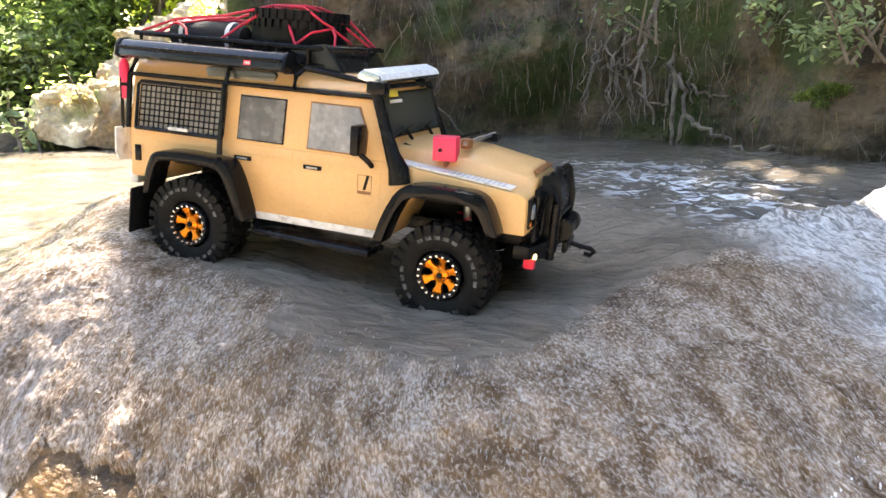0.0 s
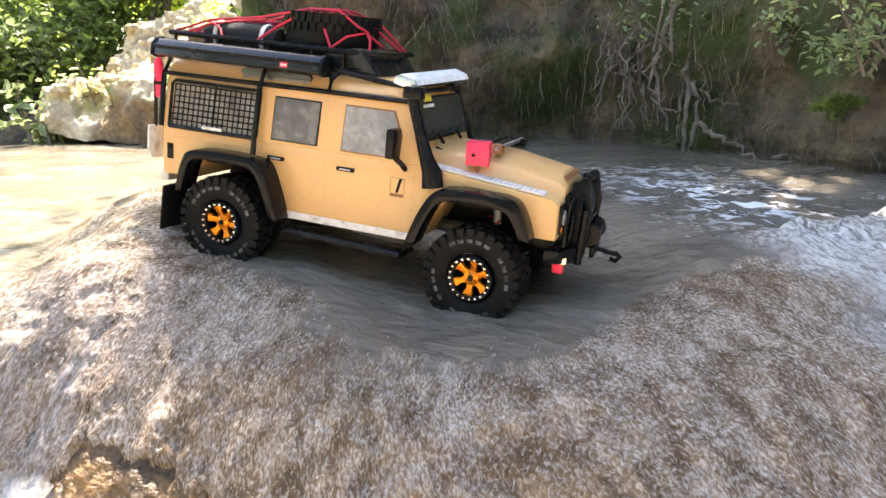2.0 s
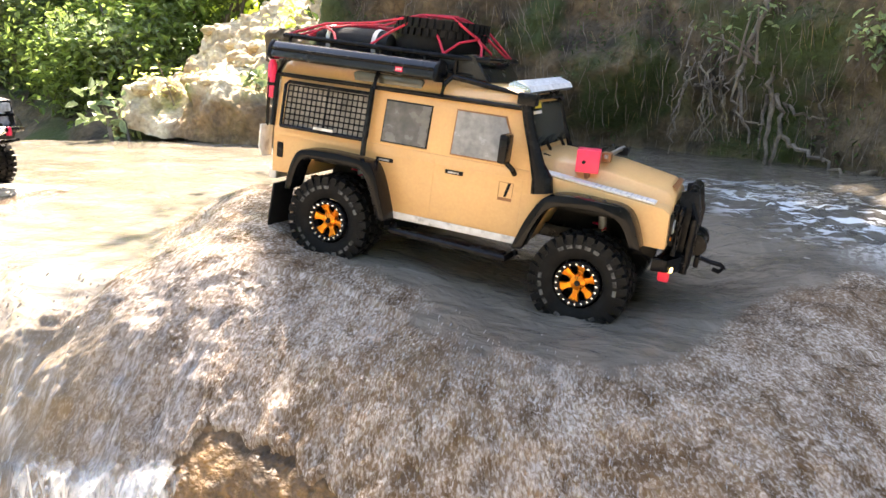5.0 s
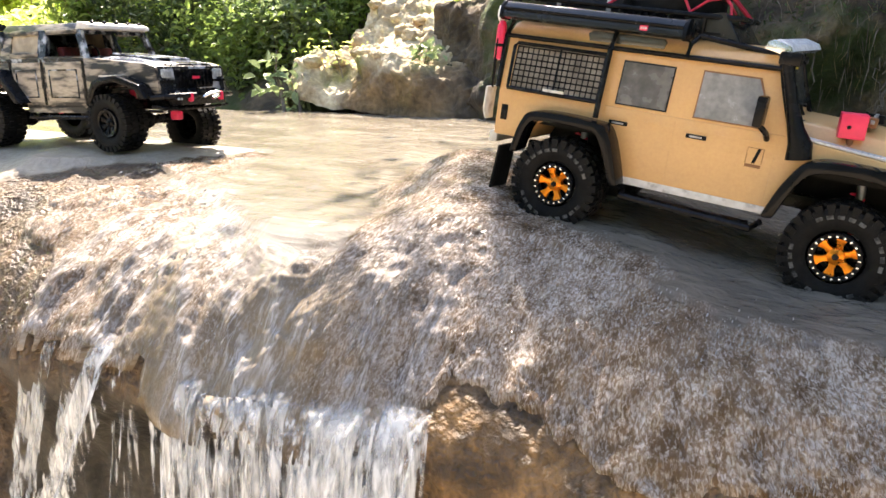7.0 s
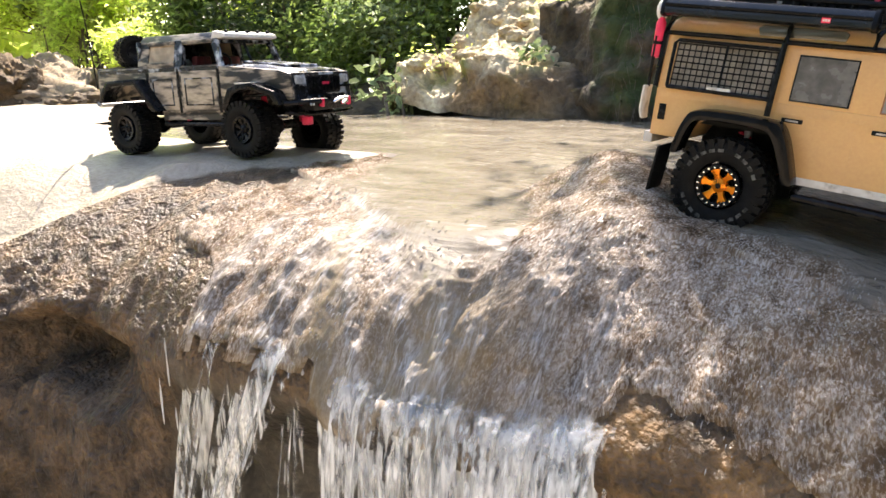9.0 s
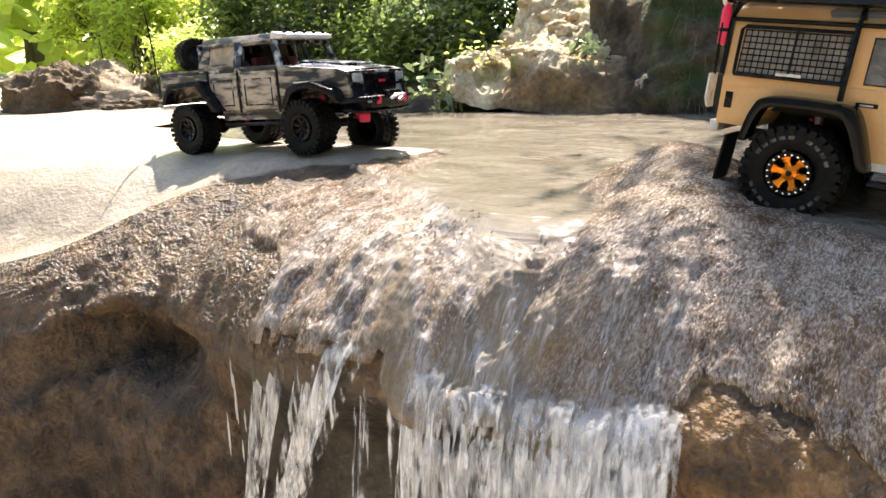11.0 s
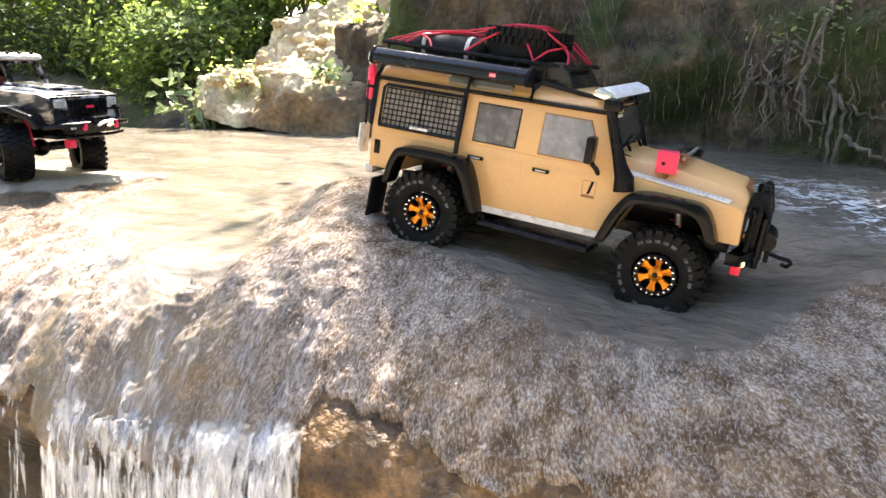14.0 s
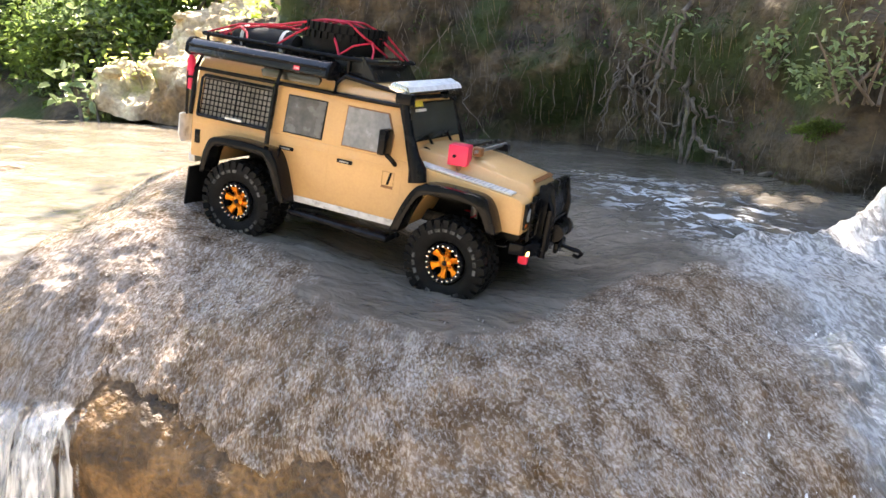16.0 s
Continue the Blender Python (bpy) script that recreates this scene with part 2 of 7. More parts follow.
def raw_height(x, y, ly, lz, by, bz):
    """Bed and slope of the ledge before the lip is rounded."""
    if y >= ly:
        return bed(x, y)
    u = min(1.0, (ly - y) / (ly - by))
    full = 2.2 + 2.6 * bump_at(x, 0, -0.76, 0, 0.20, 1) - 0.9 * bump_at(x, 0, -0.36, 0, 0.07, 1)      # the left dome is fuller, the chute hollow
    z = lz + (bz - lz) * (0.30 * u + 0.70 * u ** full)
    z += (bed(x, ly) - lz) * (1 - u) ** 2
    return z - 0.020 * bump_at(x, u, -0.355, 0.45, 0.055, 0.5)


@functools.lru_cache(maxsize=None)
def ledge_point(x, j, lift=0.0):
    """Row j of the ledge at x: the bed, then the rounded slope, then the steep face."""
    ly, lz, by, bz = lip_y(x), lip_z(x), rim_y(x), rim_z(x)
    if j < NS_BACK + NS_SLOPE:
        y = ly + 1.5 * (1 - j / NS_BACK) ** 1.8 if j < NS_BACK else ly + (by - ly) * (j - NS_BACK) / NS_SLOPE
        z = raw_height(x, y, ly, lz, by, bz)
        near = blend(1, 0, (abs(y - ly) - 0.03) / 0.08) * blend(0, 1, (y - by) / 0.06)
        if near > 0 and x > -0.75:                    # the current has worn the lip round
            z += near * (sum(raw_height(x, y + 0.014 * k, ly, lz, by, bz) for k in range(-4, 5)) / 9 - z)
        return x, y, z + lift
    u = (j - NS_BACK - NS_SLOPE) / (NS_FACE - 1)
    s = 0.65 * u
    left = blend(0, 1, (-0.70 - x) / 0.16)            # here the rock rounds off and runs out in humps
    under = bump_at(x, 0, -0.46, 0, 0.26, 1) * blend(0, 1, (s - 0.035) / 0.16)
    y = by - 0.034 * (1 - math.exp(-s * 20)) + 0.05 * u + 0.11 * under
    y -= left * (0.13 * s + 0.022 * blend(0, 1, (s - 0.12) / 0.05) - 0.085 * blend(0, 1, (s - 0.02) / 0.05) * blend(1, 0, (s - 0.11) / 0.04) * bump_at(x, 0, -1.0, 0, 0.15, 1))
    z = bz - s * (0.85 + 0.15 * u)
    return x, y - lift, z


def rough_rock(p, amount=1.0):
    x, y, z = p
    a = 0.014 * fbm(x * 5, y * 5, z * 5) + 0.006 * fbm(x * 19 + 7, y * 19, z * 19) + 0.0025 * fbm(x * 60, y * 60 + 3, z * 60)
    a *= amount
    return x + a * 0.3, y - a * 0.6, z + a * 0.7


NX = 616
COLUMNS = np.concatenate([np.linspace(-2.6, -1.22, 60), np.linspace(-1.2, 0.78, 511), np.linspace(0.80, 3.2, 45)])


def ledge_x(i):
    return float(COLUMNS[i])


@functools.lru_cache(maxsize=None)
def rock_fn(i, j):
    x = ledge_x(i)
    p = ledge_point(x, j)
    calm = blend(0.35, 1.0, (j - NS_BACK) / 16)
    if j > NS_BACK + NS_SLOPE:
        calm += 0.9 * blend(0, 1, (-0.66 - x) / 0.15)
    calm *= 1 - 0.7 * blend(0, 1, (0.36 - abs(p[0])) / 0.1) * blend(0, 1, (p[1] + 0.10) / 0.07) * blend(0, 1, (0.36 - p[1]) / 0.08)
    if NS_BACK - 8 < j <= NS_BACK + NS_SLOPE:                # worn smooth where the falls pour
        calm *= 1 - 0.65 * bump_at(x, 0, -0.40, 0, 0.20, 1)
    if x < -2.4:
        p = (p[0], p[1], p[2] - 0.07 * blend(0, 1, (-2.4 - x) / 0.15))
    return rough_rock(p, calm)


M_ROCK = material("wet_ochre_rock", (0.036, 0.022, 0.012), 0.40, var=0.45, size=22, bump=1.0, bump_size=130, second=(0.165, 0.100, 0.052), detail=14, dist=0.014)
M_GRIT = material("pale_wet_sand", (0.25, 0.208, 0.155), 0.5, var=0.15, size=14, bump=0.7, bump_size=110, second=(0.36, 0.305, 0.235), dist=0.005)


def mix_by_mask(name, base, others):
    """One material out of several: each (mask, material) is laid over the first by its mask."""
    m = bpy.data.materials.new(name)
    m.use_nodes = True
    nt = m.node_tree
    nt.nodes.clear()
    def copy_tree(src):
        made = {}
        for n in src.node_tree.nodes:
            if n.type == "OUTPUT_MATERIAL":
                continue
            c = nt.nodes.new(n.bl_idname)
            for at in ("data_type", "blend_type", "operation"):
                if hasattr(n, at) and at == "data_type":
                    c.data_type = n.data_type
                elif hasattr(n, at) and at == "blend_type":
                    c.blend_type = n.blend_type
                elif hasattr(n, at) and at == "operation":
                    c.operation = n.operation
            for i, k in enumerate(n.inputs):
                if hasattr(k, "default_value"):
                    c.inputs[i].default_value = k.default_value
            if n.type == "ATTRIBUTE":
                c.attribute_name = n.attribute_name
            if n.type == "VALTORGB":
                for i in (0, 1):
                    c.color_ramp.elements[i].position = n.color_ramp.elements[i].position
                    c.color_ramp.elements[i].color = n.color_ramp.elements[i].color
            made[n] = c
        for l in src.node_tree.links:
            if l.to_node in made and l.from_node in made:
                i = list(l.from_node.outputs).index(l.from_socket)
                j = list(l.to_node.inputs).index(l.to_socket)
                nt.links.new(made[l.from_node].outputs[i], made[l.to_node].inputs[j])
        return made[src.node_tree.nodes["Principled BSDF"]].outputs[0]
    out = copy_tree(base)
    for key, src in others:
        a = nt.nodes.new("ShaderNodeAttribute")
        a.attribute_name = key
        mx = nt.nodes.new("ShaderNodeMixShader")
        nt.links.new(a.outputs["Fac"], mx.inputs[0])
        nt.links.new(out, mx.inputs[1])
        nt.links.new(copy_tree(src), mx.inputs[2])
        out = mx.outputs[0]
    end = nt.nodes.new("ShaderNodeOutputMaterial")
    nt.links.new(out, end.inputs["Surface"])
    return m


M_OCHRE = material("wet_orange_ochre_rock", (0.060, 0.034, 0.014), 0.5, var=0.4, size=24, bump=1.0, bump_size=130, second=(0.27, 0.145, 0.052), detail=14, dist=0.010)
# wet rock behind the falls, its colour darkened for the undercut's shade
M_WET_SHADE = material("wet_rock_with_painted_shade", (0.030, 0.025, 0.019), 0.45, var=0.3, size=14, bump=0.8, bump_size=80, second=(0.085, 0.070, 0.052), detail=10, dist=0.006)
M_LEDGE = mix_by_mask("rock_and_sand", M_ROCK, [("sandy", M_GRIT), ("ochre", M_OCHRE), ("wet_shade", M_WET_SHADE)])
rock_mesh = grid_mesh("rock_ledge", NX, NS, rock_fn, M_LEDGE)
sandy = []
for j in range(NS):
    for i in range(NX):
        px, py, pz = ledge_point(ledge_x(i), j)
        d = py - lip_y(px) + 0.05 * fbm(px * 7, py * 7)
        sandy.append(blend(0, 1, (-0.80 - px + 0.06 * fbm(px * 9, py * 9)) / 0.10) * blend(0, 1, (d + 0.005) / 0.03) if j <= NS_BACK + 6 else 0.0)
mask(rock_mesh, "sandy", sandy)
ochre = []
for j in range(NS):
    for i in range(NX):
        px, py, pz = ledge_point(ledge_x(i), j)
        n1 = fbm(px * 6, py * 6, pz * 6)
        k = blend(0, 1, (px + 0.27 + 0.05 * n1) / 0.08) * blend(0, 1, (j - NS_BACK - NS_SLOPE + 10 + 12 * n1) / 8)
        tan = 0.75 * bump_at(px, (j - NS_BACK) / NS_SLOPE, -0.475, 0.75, 0.06, 0.7)          # dry tan rib between the falls
        ochre.append(max(k * (0.85 + 0.3 * n1), tan))
mask(rock_mesh, "ochre", ochre)
# where the undercut's shade is painted on the wet wall
wet_shade = []
for j in range(NS):
    for i in range(NX):
        px, py, pz = ledge_point(ledge_x(i), j)
        n1 = fbm(px * 6, py * 6, pz * 6)
        wet_shade.append(blend(0, 1, (px + 0.74 + 0.06 * n1) / 0.06) * blend(0, 1, (-0.17 - px + 0.03 * n1) / 0.04) * blend(0, 1, (j - NS_BACK - NS_SLOPE - 1) / 4))
mask(rock_mesh, "wet_shade", wet_shade)
rock = new("rock_ledge", rock_mesh)
tagged(rock, "ochre sandstone ledge, wet and rounded, under the stream", "rock ledge", kind="structure")


FILM_X = (-2.6, -0.335, -0.32, -0.28, -0.15, -0.01, 0.06, 0.15, 0.21, 0.27, 0.30, 0.34, 0.40, 0.47, 0.60)
FILM_Y = (-9.0, -9.0, -0.10, 0.09, 0.03, -0.05, -0.085, -0.100, -0.092, -0.065, 0.02, 0.12, 0.20, 0.24, 0.26)


def film_edge(x):
    """How far upstream the thin running water reaches beside the car."""
    return float(np.interp(x, FILM_X, FILM_Y))


def ridge(x, y):
    """Place by the white rapid's crest: along it, across it (upstream positive)."""
    dx, dy = x - 0.44, y - 0.235
    return 0.88 * dx + 0.47 * dy, -0.47 * dx + 0.88 * dy


def rapid_height(x, y):
    s, n = ridge(x, y)
    n += 0.022 * fbm(x * 9, y * 9, 5.0)
    crest = 0.030 * blend(0, 1, s / 0.10) + 0.062 * blend(0, 1, (s - 0.10) / 0.24)
    crest *= blend(1, 0.15, (s - 0.33) / 0.35)
    return crest * (blend(1, 0, n / 0.055) if n > 0 else math.exp(n / 0.13))


def flow_at(x, j):
    """Where a point of the stream lies across and along the current."""
    p = ledge_point(x, j)
    ly, lz = lip_y(x), lip_z(x)
    along = ly - p[1] if j <= NS_BACK else math.hypot(ly - p[1], lz - p[2])
    lean = blend(0, 0.55, (x + 0.05) / 0.5) - 0.12 * bump_at(x, 0, -0.60, 0, 0.12, 1)
    if x < -0.36:
        lean += 0.55 * blend(0, 1, (0.10 - along) / 0.12) * blend(0, 1, (x + 0.95) / 0.12)
    return x - lean * along, along


# streams of white water down the slope: across at the lip and at the brow, width, strength
STRANDS = ((-0.70, -0.655, 0.012, 0.55), (-0.64, -0.60, 0.008, 0.30), (-0.585, -0.545, 0.017, 0.70), (-0.53, -0.505, 0.008, 0.40), (-0.56, -0.405, 0.011, 0.60),
           (-0.45, -0.345, 0.016, 0.70), (-0.38, -0.310, 0.010, 0.55), (-0.265, -0.235, 0.020, 0.50), (-0.220, -0.195, 0.012, 0.45))


def strand_at(x, u, n):
    k = 0.0
    for a, b, w, power in STRANDS:
        c = a + (b - a) * u + 0.010 * n
        k = max(k, power * math.exp(-((x - c) / w) ** 2))
    return k * blend(0.1, 1, (u - 0.05) / 0.6)


def wetness(x, y, u):
    """How much water runs over the slope: x across, u from lip (0) to brow (1)."""
    w = blend(0, 1, (x + 0.93 + 0.13 * u) / 0.14)
    w *= blend(1, 0, (u - 0.55 - 1.6 * (x + 0.86) + 0.2 * fbm(x * 9, u * 4)) / 0.25) if x < -0.68 else 1.0
    if x > -0.2:
        w *= blend(1, 0, (u - (0.88 + 0.28 * max(0, x) + 0.12 * fbm(x * 9, 1.3) + 0.07 * fbm(x * 40, u * 6))) / 0.10)
    return w


def water_fn(i, j):
    x = ledge_x(i)
    p = ledge_point(x, j)
    rx, ry, rz = rock_fn(i, j)
    if j <= NS_BACK:
        y = p[1]
        lev = water_level(x, y)
        rip = 0.0035 * fbm(x * 9, y * 16, 2.0) + 0.0015 * fbm(x * 30, y * 45, 5.0)
        hump = rapid_height(x, y)
        rip += hump * (1.0 + 0.30 * fbm(x * 12, y * 12, 3.0)) + blend(0, 1, hump / 0.03) * (0.006 * fbm(x * 40, y * 40, 3.0) + 0.0035 * fbm(x * 110, y * 110, 3.0))
        race = bump_at(x, y, 0.44, 0.50, 0.22, 0.22)
        rip += race * (0.010 * fbm(x * 10 + y * 14, y * 36 - x * 12, 8.0) + 0.004 * fbm(x * 26 + y * 30, y * 90 - x * 30, 8.0))
        rip += 0.003 * blend(0, 1, (x + 0.2) / 0.3) * fbm(x * 14 + y * 10, y * 40, 8.0)
        z = lev + rip
        if x <= -0.88 and y < 0.25 and rz < z:
            z = rz - 0.02
        if x > -0.88:
            z = blend(rz + 0.009, z, (y - lip_y(x)) / 0.12)
            z = max(z, rz + 0.004 + 0.003 * fbm(x * 40, y * 40, 1.0))
        return x, y, z
    if j <= NS_BACK + NS_SLOPE:
        u = (j - NS_BACK) / NS_SLOPE
        w = wetness(x, p[1], u)
        fu, fv = flow_at(x, j)
        thick = 0.006 + 0.0022 * fbm(fu * 36, fv * 14, 4.0) + 0.0026 * fbm(fu * 95, fv * 34, 9.0) + 0.0014 * fbm(fu * 200, fv * 90, 3.0)
        thick += 0.007 * strand_at(x, u, fbm(x * 8, p[1] * 8, 2.0)) * (1 + fbm(fu * 110, fv * 18, 2.0))
        rapid = blend(0, 1, (x - 0.44 - 0.15 * u) / 0.14)
        thick += rapid * (0.5 * rapid_height(x, p[1]) + 0.02 + 0.016 * fbm(x * 22, p[1] * 14, 6.0))
        chute = bump_at(x, u, -0.36 + 0.05 * u, 0.4, 0.07, 0.6)
        thick += chute * 0.010 * (1 + fbm(fu * 40, fv * 8, 2.0))
        lift = max(0.002, thick) * w - 0.03 * (1 - w)
        return rx, ry - lift * 0.6, rz + lift * 0.8
    k = j - NS_BACK - NS_SLOPE
    if wetness(x, p[1], 1.0) > 0.5 and k <= (4.0 + 3.0 * fbm(x * 16, 7.7) if x > -0.46 else 1.2 + 1.5 * fbm(x * 30, 7.7)) and -0.78 < x < -0.175:      # the sheet bends over the brow, its edge torn
        return rx, ry - 0.006 - 0.004 * fbm(x * 70, k * 0.4, 2.0), rz + 0.001
    return rx, ry + 0.12, rz - 0.02


def water_material(name, deep, film, foam_lo, foam_hi, scale, stretch, rough=0.08, bump=0.6, wave=30.0, foam_col=(0.72, 0.70, 0.68), dist=0.004, flow=False, patch=0.0):
    """Silty water: two body colours, broken pale flecks (foam, reflected sky) and a rippled, glossy face."""
    m = bpy.data.materials.new(name)
    m.use_nodes = True
    nt = m.node_tree
    bs = nt.nodes["Principled BSDF"]
    tc = nt.nodes.new("ShaderNodeTexCoord")
    mp = nt.nodes.new("ShaderNodeMapping")
    mp.inputs["Scale"].default_value = stretch
    if flow:
        tc = nt.nodes.new("ShaderNodeAttribute")
        tc.attribute_name = "flow"
    nt.links.new(tc.outputs["Vector" if flow else "Object"], mp.inputs["Vector"])
    def tex(s, d):
        n = nt.nodes.new("ShaderNodeTexNoise")
        n.inputs["Scale"].default_value, n.inputs["Detail"].default_value, n.inputs["Distortion"].default_value = s, d, 0.6
        n.inputs["Roughness"].default_value = 0.62 if flow else 0.5
        nt.links.new(mp.outputs[0], n.inputs["Vector"])
        return n
    big, fine, waves = tex(scale * 0.12, 5), tex(scale, 5), tex(wave, 6)
    body = nt.nodes.new("ShaderNodeMix")
    body.data_type = "RGBA"
    body.inputs[6].default_value, body.inputs[7].default_value = (*deep, 1), (*film, 1)
    r1 = nt.nodes.new("ShaderNodeMapRange")
    r1.inputs["From Min"].default_value, r1.inputs["From Max"].default_value = 0.35, 0.65
    nt.links.new(big.outputs["Fac"], r1.inputs["Value"])
    nt.links.new(r1.outputs[0], body.inputs[0])
    add = nt.nodes.new("ShaderNodeMath")
    add.operation = "MULTIPLY_ADD"
    nt.links.new(big.outputs["Fac"], add.inputs[0])
    add.inputs[1].default_value = 0.35
    nt.links.new(fine.outputs["Fac"], add.inputs[2])
    total = add.outputs[0]
    if patch:                                        # wide patches with more and fewer pale flecks
        vast = tex(scale * 0.024, 3)
        more = nt.nodes.new("ShaderNodeMath")
        more.operation = "MULTIPLY_ADD"
        nt.links.new(vast.outputs["Fac"], more.inputs[0])
        more.inputs[1].default_value = patch
        nt.links.new(total, more.inputs[2])
        total = more.outputs[0]
        foam_lo, foam_hi = foam_lo + 0.5 * patch, foam_hi + 0.5 * patch
    r2 = nt.nodes.new("ShaderNodeMapRange")
    r2.inputs["From Min"].default_value, r2.inputs["From Max"].default_value = foam_lo, foam_hi
    nt.links.new(total, r2.inputs["Value"])
    foam = nt.nodes.new("ShaderNodeMix")
    foam.data_type = "RGBA"
    foam.inputs[7].default_value = (*foam_col, 1)
    nt.links.new(r2.outputs[0], foam.inputs[0])
    nt.links.new(body.outputs[2], foam.inputs[6])
    nt.links.new(foam.outputs[2], bs.inputs["Base Color"])
    r3 = nt.nodes.new("ShaderNodeMapRange")
    r3.inputs["To Min"].default_value, r3.inputs["To Max"].default_value = rough, 0.5
    nt.links.new(r2.outputs[0], r3.inputs["Value"])
    nt.links.new(r3.outputs[0], bs.inputs["Roughness"])
    bs.inputs["IOR"].default_value = 1.33
    b1 = nt.nodes.new("ShaderNodeBump")
    b1.inputs["Strength"].default_value, b1.inputs["Distance"].default_value = bump, dist
    nt.links.new(waves.outputs["Fac"], b1.inputs["Height"])
    b2 = nt.nodes.new("ShaderNodeBump")
    b2.inputs["Strength"].default_value, b2.inputs["Distance"].default_value = bump * 0.7, dist * 0.5
    nt.links.new(fine.outputs["Fac"], b2.inputs["Height"])
    nt.links.new(b1.outputs[0], b2.inputs["Normal"])
    nt.links.new(b2.outputs[0], bs.inputs["Normal"])
    return m


M_POOL = water_material("grey_pool_water", (0.080, 0.070, 0.057), (0.145, 0.127, 0.103), 0.92, 1.08, 60, (0.7, 1.2, 1), 0.05, 1.0, 34.0, dist=0.008)
M_SILT = water_material("pale_silty_shallow_water", (0.150, 0.129, 0.100), (0.24, 0.212, 0.170), 0.82, 1.06, 60, (0.45, 1.6, 1), 0.06, 0.7, 18.0, dist=0.008)
# the bluish white streaks are sky reflections painted into the colour
M_RACE = water_material("rippled_water_sky_streaks", (0.075, 0.069, 0.060), (0.13, 0.122, 0.105), 0.70, 0.77, 60, (0.40, 1.5, 1), 0.04, 1.0, 34.0, (0.62, 0.66, 0.70), dist=0.016)
M_RAPID = water_material("white_rapid_water", (0.15, 0.145, 0.135), (0.34, 0.34, 0.335), 0.62, 0.86, 170, (1, 0.5, 1), 0.14, 1.0, 70.0, (0.64, 0.645, 0.64), dist=0.010, flow=True, patch=0.4)
# pale flecks of the film: foam and painted sparkle in one colour
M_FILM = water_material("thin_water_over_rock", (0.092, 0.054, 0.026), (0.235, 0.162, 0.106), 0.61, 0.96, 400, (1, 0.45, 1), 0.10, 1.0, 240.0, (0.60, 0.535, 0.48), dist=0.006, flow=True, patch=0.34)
M_STRAND = water_material("streaming_white_water", (0.11, 0.085, 0.060), (0.26, 0.23, 0.20), 0.62, 0.84, 260, (1, 0.16, 1), 0.10, 1.0, 170.0, (0.66, 0.66, 0.68), dist=0.006, flow=True)
M_CHUTE = water_material("clear_brown_running_water", (0.16, 0.122, 0.076), (0.30, 0.245, 0.175), 0.70, 0.94, 120, (1, 0.16, 1), 0.06, 0.9, 80.0, (0.55, 0.54, 0.54), dist=0.006, flow=True)
M_FALL = water_material("falling_water", (0.40, 0.38, 0.35), (0.62, 0.61, 0.60), 0.62, 0.88, 60, (1, 1, 0.10), 0.12, 0.8, 60.0, (0.85, 0.85, 0.85))
M_FOAM = material("white_water", (0.62, 0.61, 0.60), 0.3, var=0.15, size=120, bump=0.8, bump_size=300, second=(0.80, 0.80, 0.80), dist=0.004)
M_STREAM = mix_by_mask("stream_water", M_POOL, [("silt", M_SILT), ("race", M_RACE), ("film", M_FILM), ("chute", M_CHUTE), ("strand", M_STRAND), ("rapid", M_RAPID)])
me = grid_mesh("stream_water", NX, NS, water_fn, M_STREAM)
film, rapid, silt, race, chute, strand, flow = [], [], [], [], [], [], []
for j in range(NS):
    for i in range(NX):
        x = ledge_x(i)
        px, py, pz = ledge_point(x, j)
        n1 = fbm(px * 8, py * 8, 2.0)
        n2 = fbm(px * 30, py * 30, 6.0)
        shallow = blend(0, 1, (pz + 0.010 - water_level(px, py) + 0.006 * n1) / 0.012) if px > -1.0 else 0.0
        u = (j - NS_BACK) / NS_SLOPE
        tongue = bump_at(px + 0.02 * n1, u, -0.395 + 0.08 * u, 0.0, 0.060, 0.36)
        over = max(blend(0, 1, (lip_y(px) - py + 0.015 + 0.045 * n1 + 0.035 * n2) / 0.07), blend(0, 1, (film_edge(px) - py + 0.03 * n1 + 0.03 * n2) / 0.05) if px > -0.5 else 0.0)
        film.append((1 - 0.95 * tongue) * max(over, shallow if j <= NS_BACK else 0.0))
        edge = 0.49 + 0.20 * max(0, -py) + 0.05 * n1
        silt.append(max(tongue * 1.2, blend(1, 0, (px + 0.22 + 0.12 * n1) / 0.30) * blend(0.55, 1.0, (-0.25 - px) / 0.4)))
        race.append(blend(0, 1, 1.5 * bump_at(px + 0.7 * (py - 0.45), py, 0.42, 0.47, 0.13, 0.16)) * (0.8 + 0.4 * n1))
        along, across = ridge(px, py)
        foam = blend(0, 1, (along + 0.02 + 0.05 * n1) / 0.07) * blend(1, 0, (across - 0.015 + 0.03 * n1 + 0.02 * n2) / 0.05)
        rapid.append(foam * blend(0, 1, (px - edge + 0.12 * blend(0, 1, (across + 0.16) / 0.12)) / 0.12) * (0.85 + 0.3 * n1))
        chute.append(0.9 * bump_at(px + 0.015 * n2, u, -0.335 - 0.02 * u, 0.75, 0.075, 0.65) * blend(0, 1, (u - 0.08) / 0.35))
        chute[-1] = max(chute[-1], 0.85 * math.exp(-((px + 0.565 - 0.11 * u + 0.012 * n1) / 0.040) ** 2) * blend(0, 1, (u - 0.05) / 0.3))      # smooth tan rib between the falls
        strand.append(max(strand_at(px, u, n1) if u > -0.15 else 0.0, 0.7 * math.exp(-((0.62 * (px + 0.616) + 0.78 * (py + 0.135)) / 0.020) ** 2) * blend(1, 0, abs(px + 0.55) / 0.26) * (0.6 + n2)))
        flow += [*flow_at(x, j), 0.0]
mask(me, "film", film)
mask(me, "rapid", rapid)
mask(me, "silt", silt)
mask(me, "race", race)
mask(me, "chute", chute)
mask(me, "strand", strand)
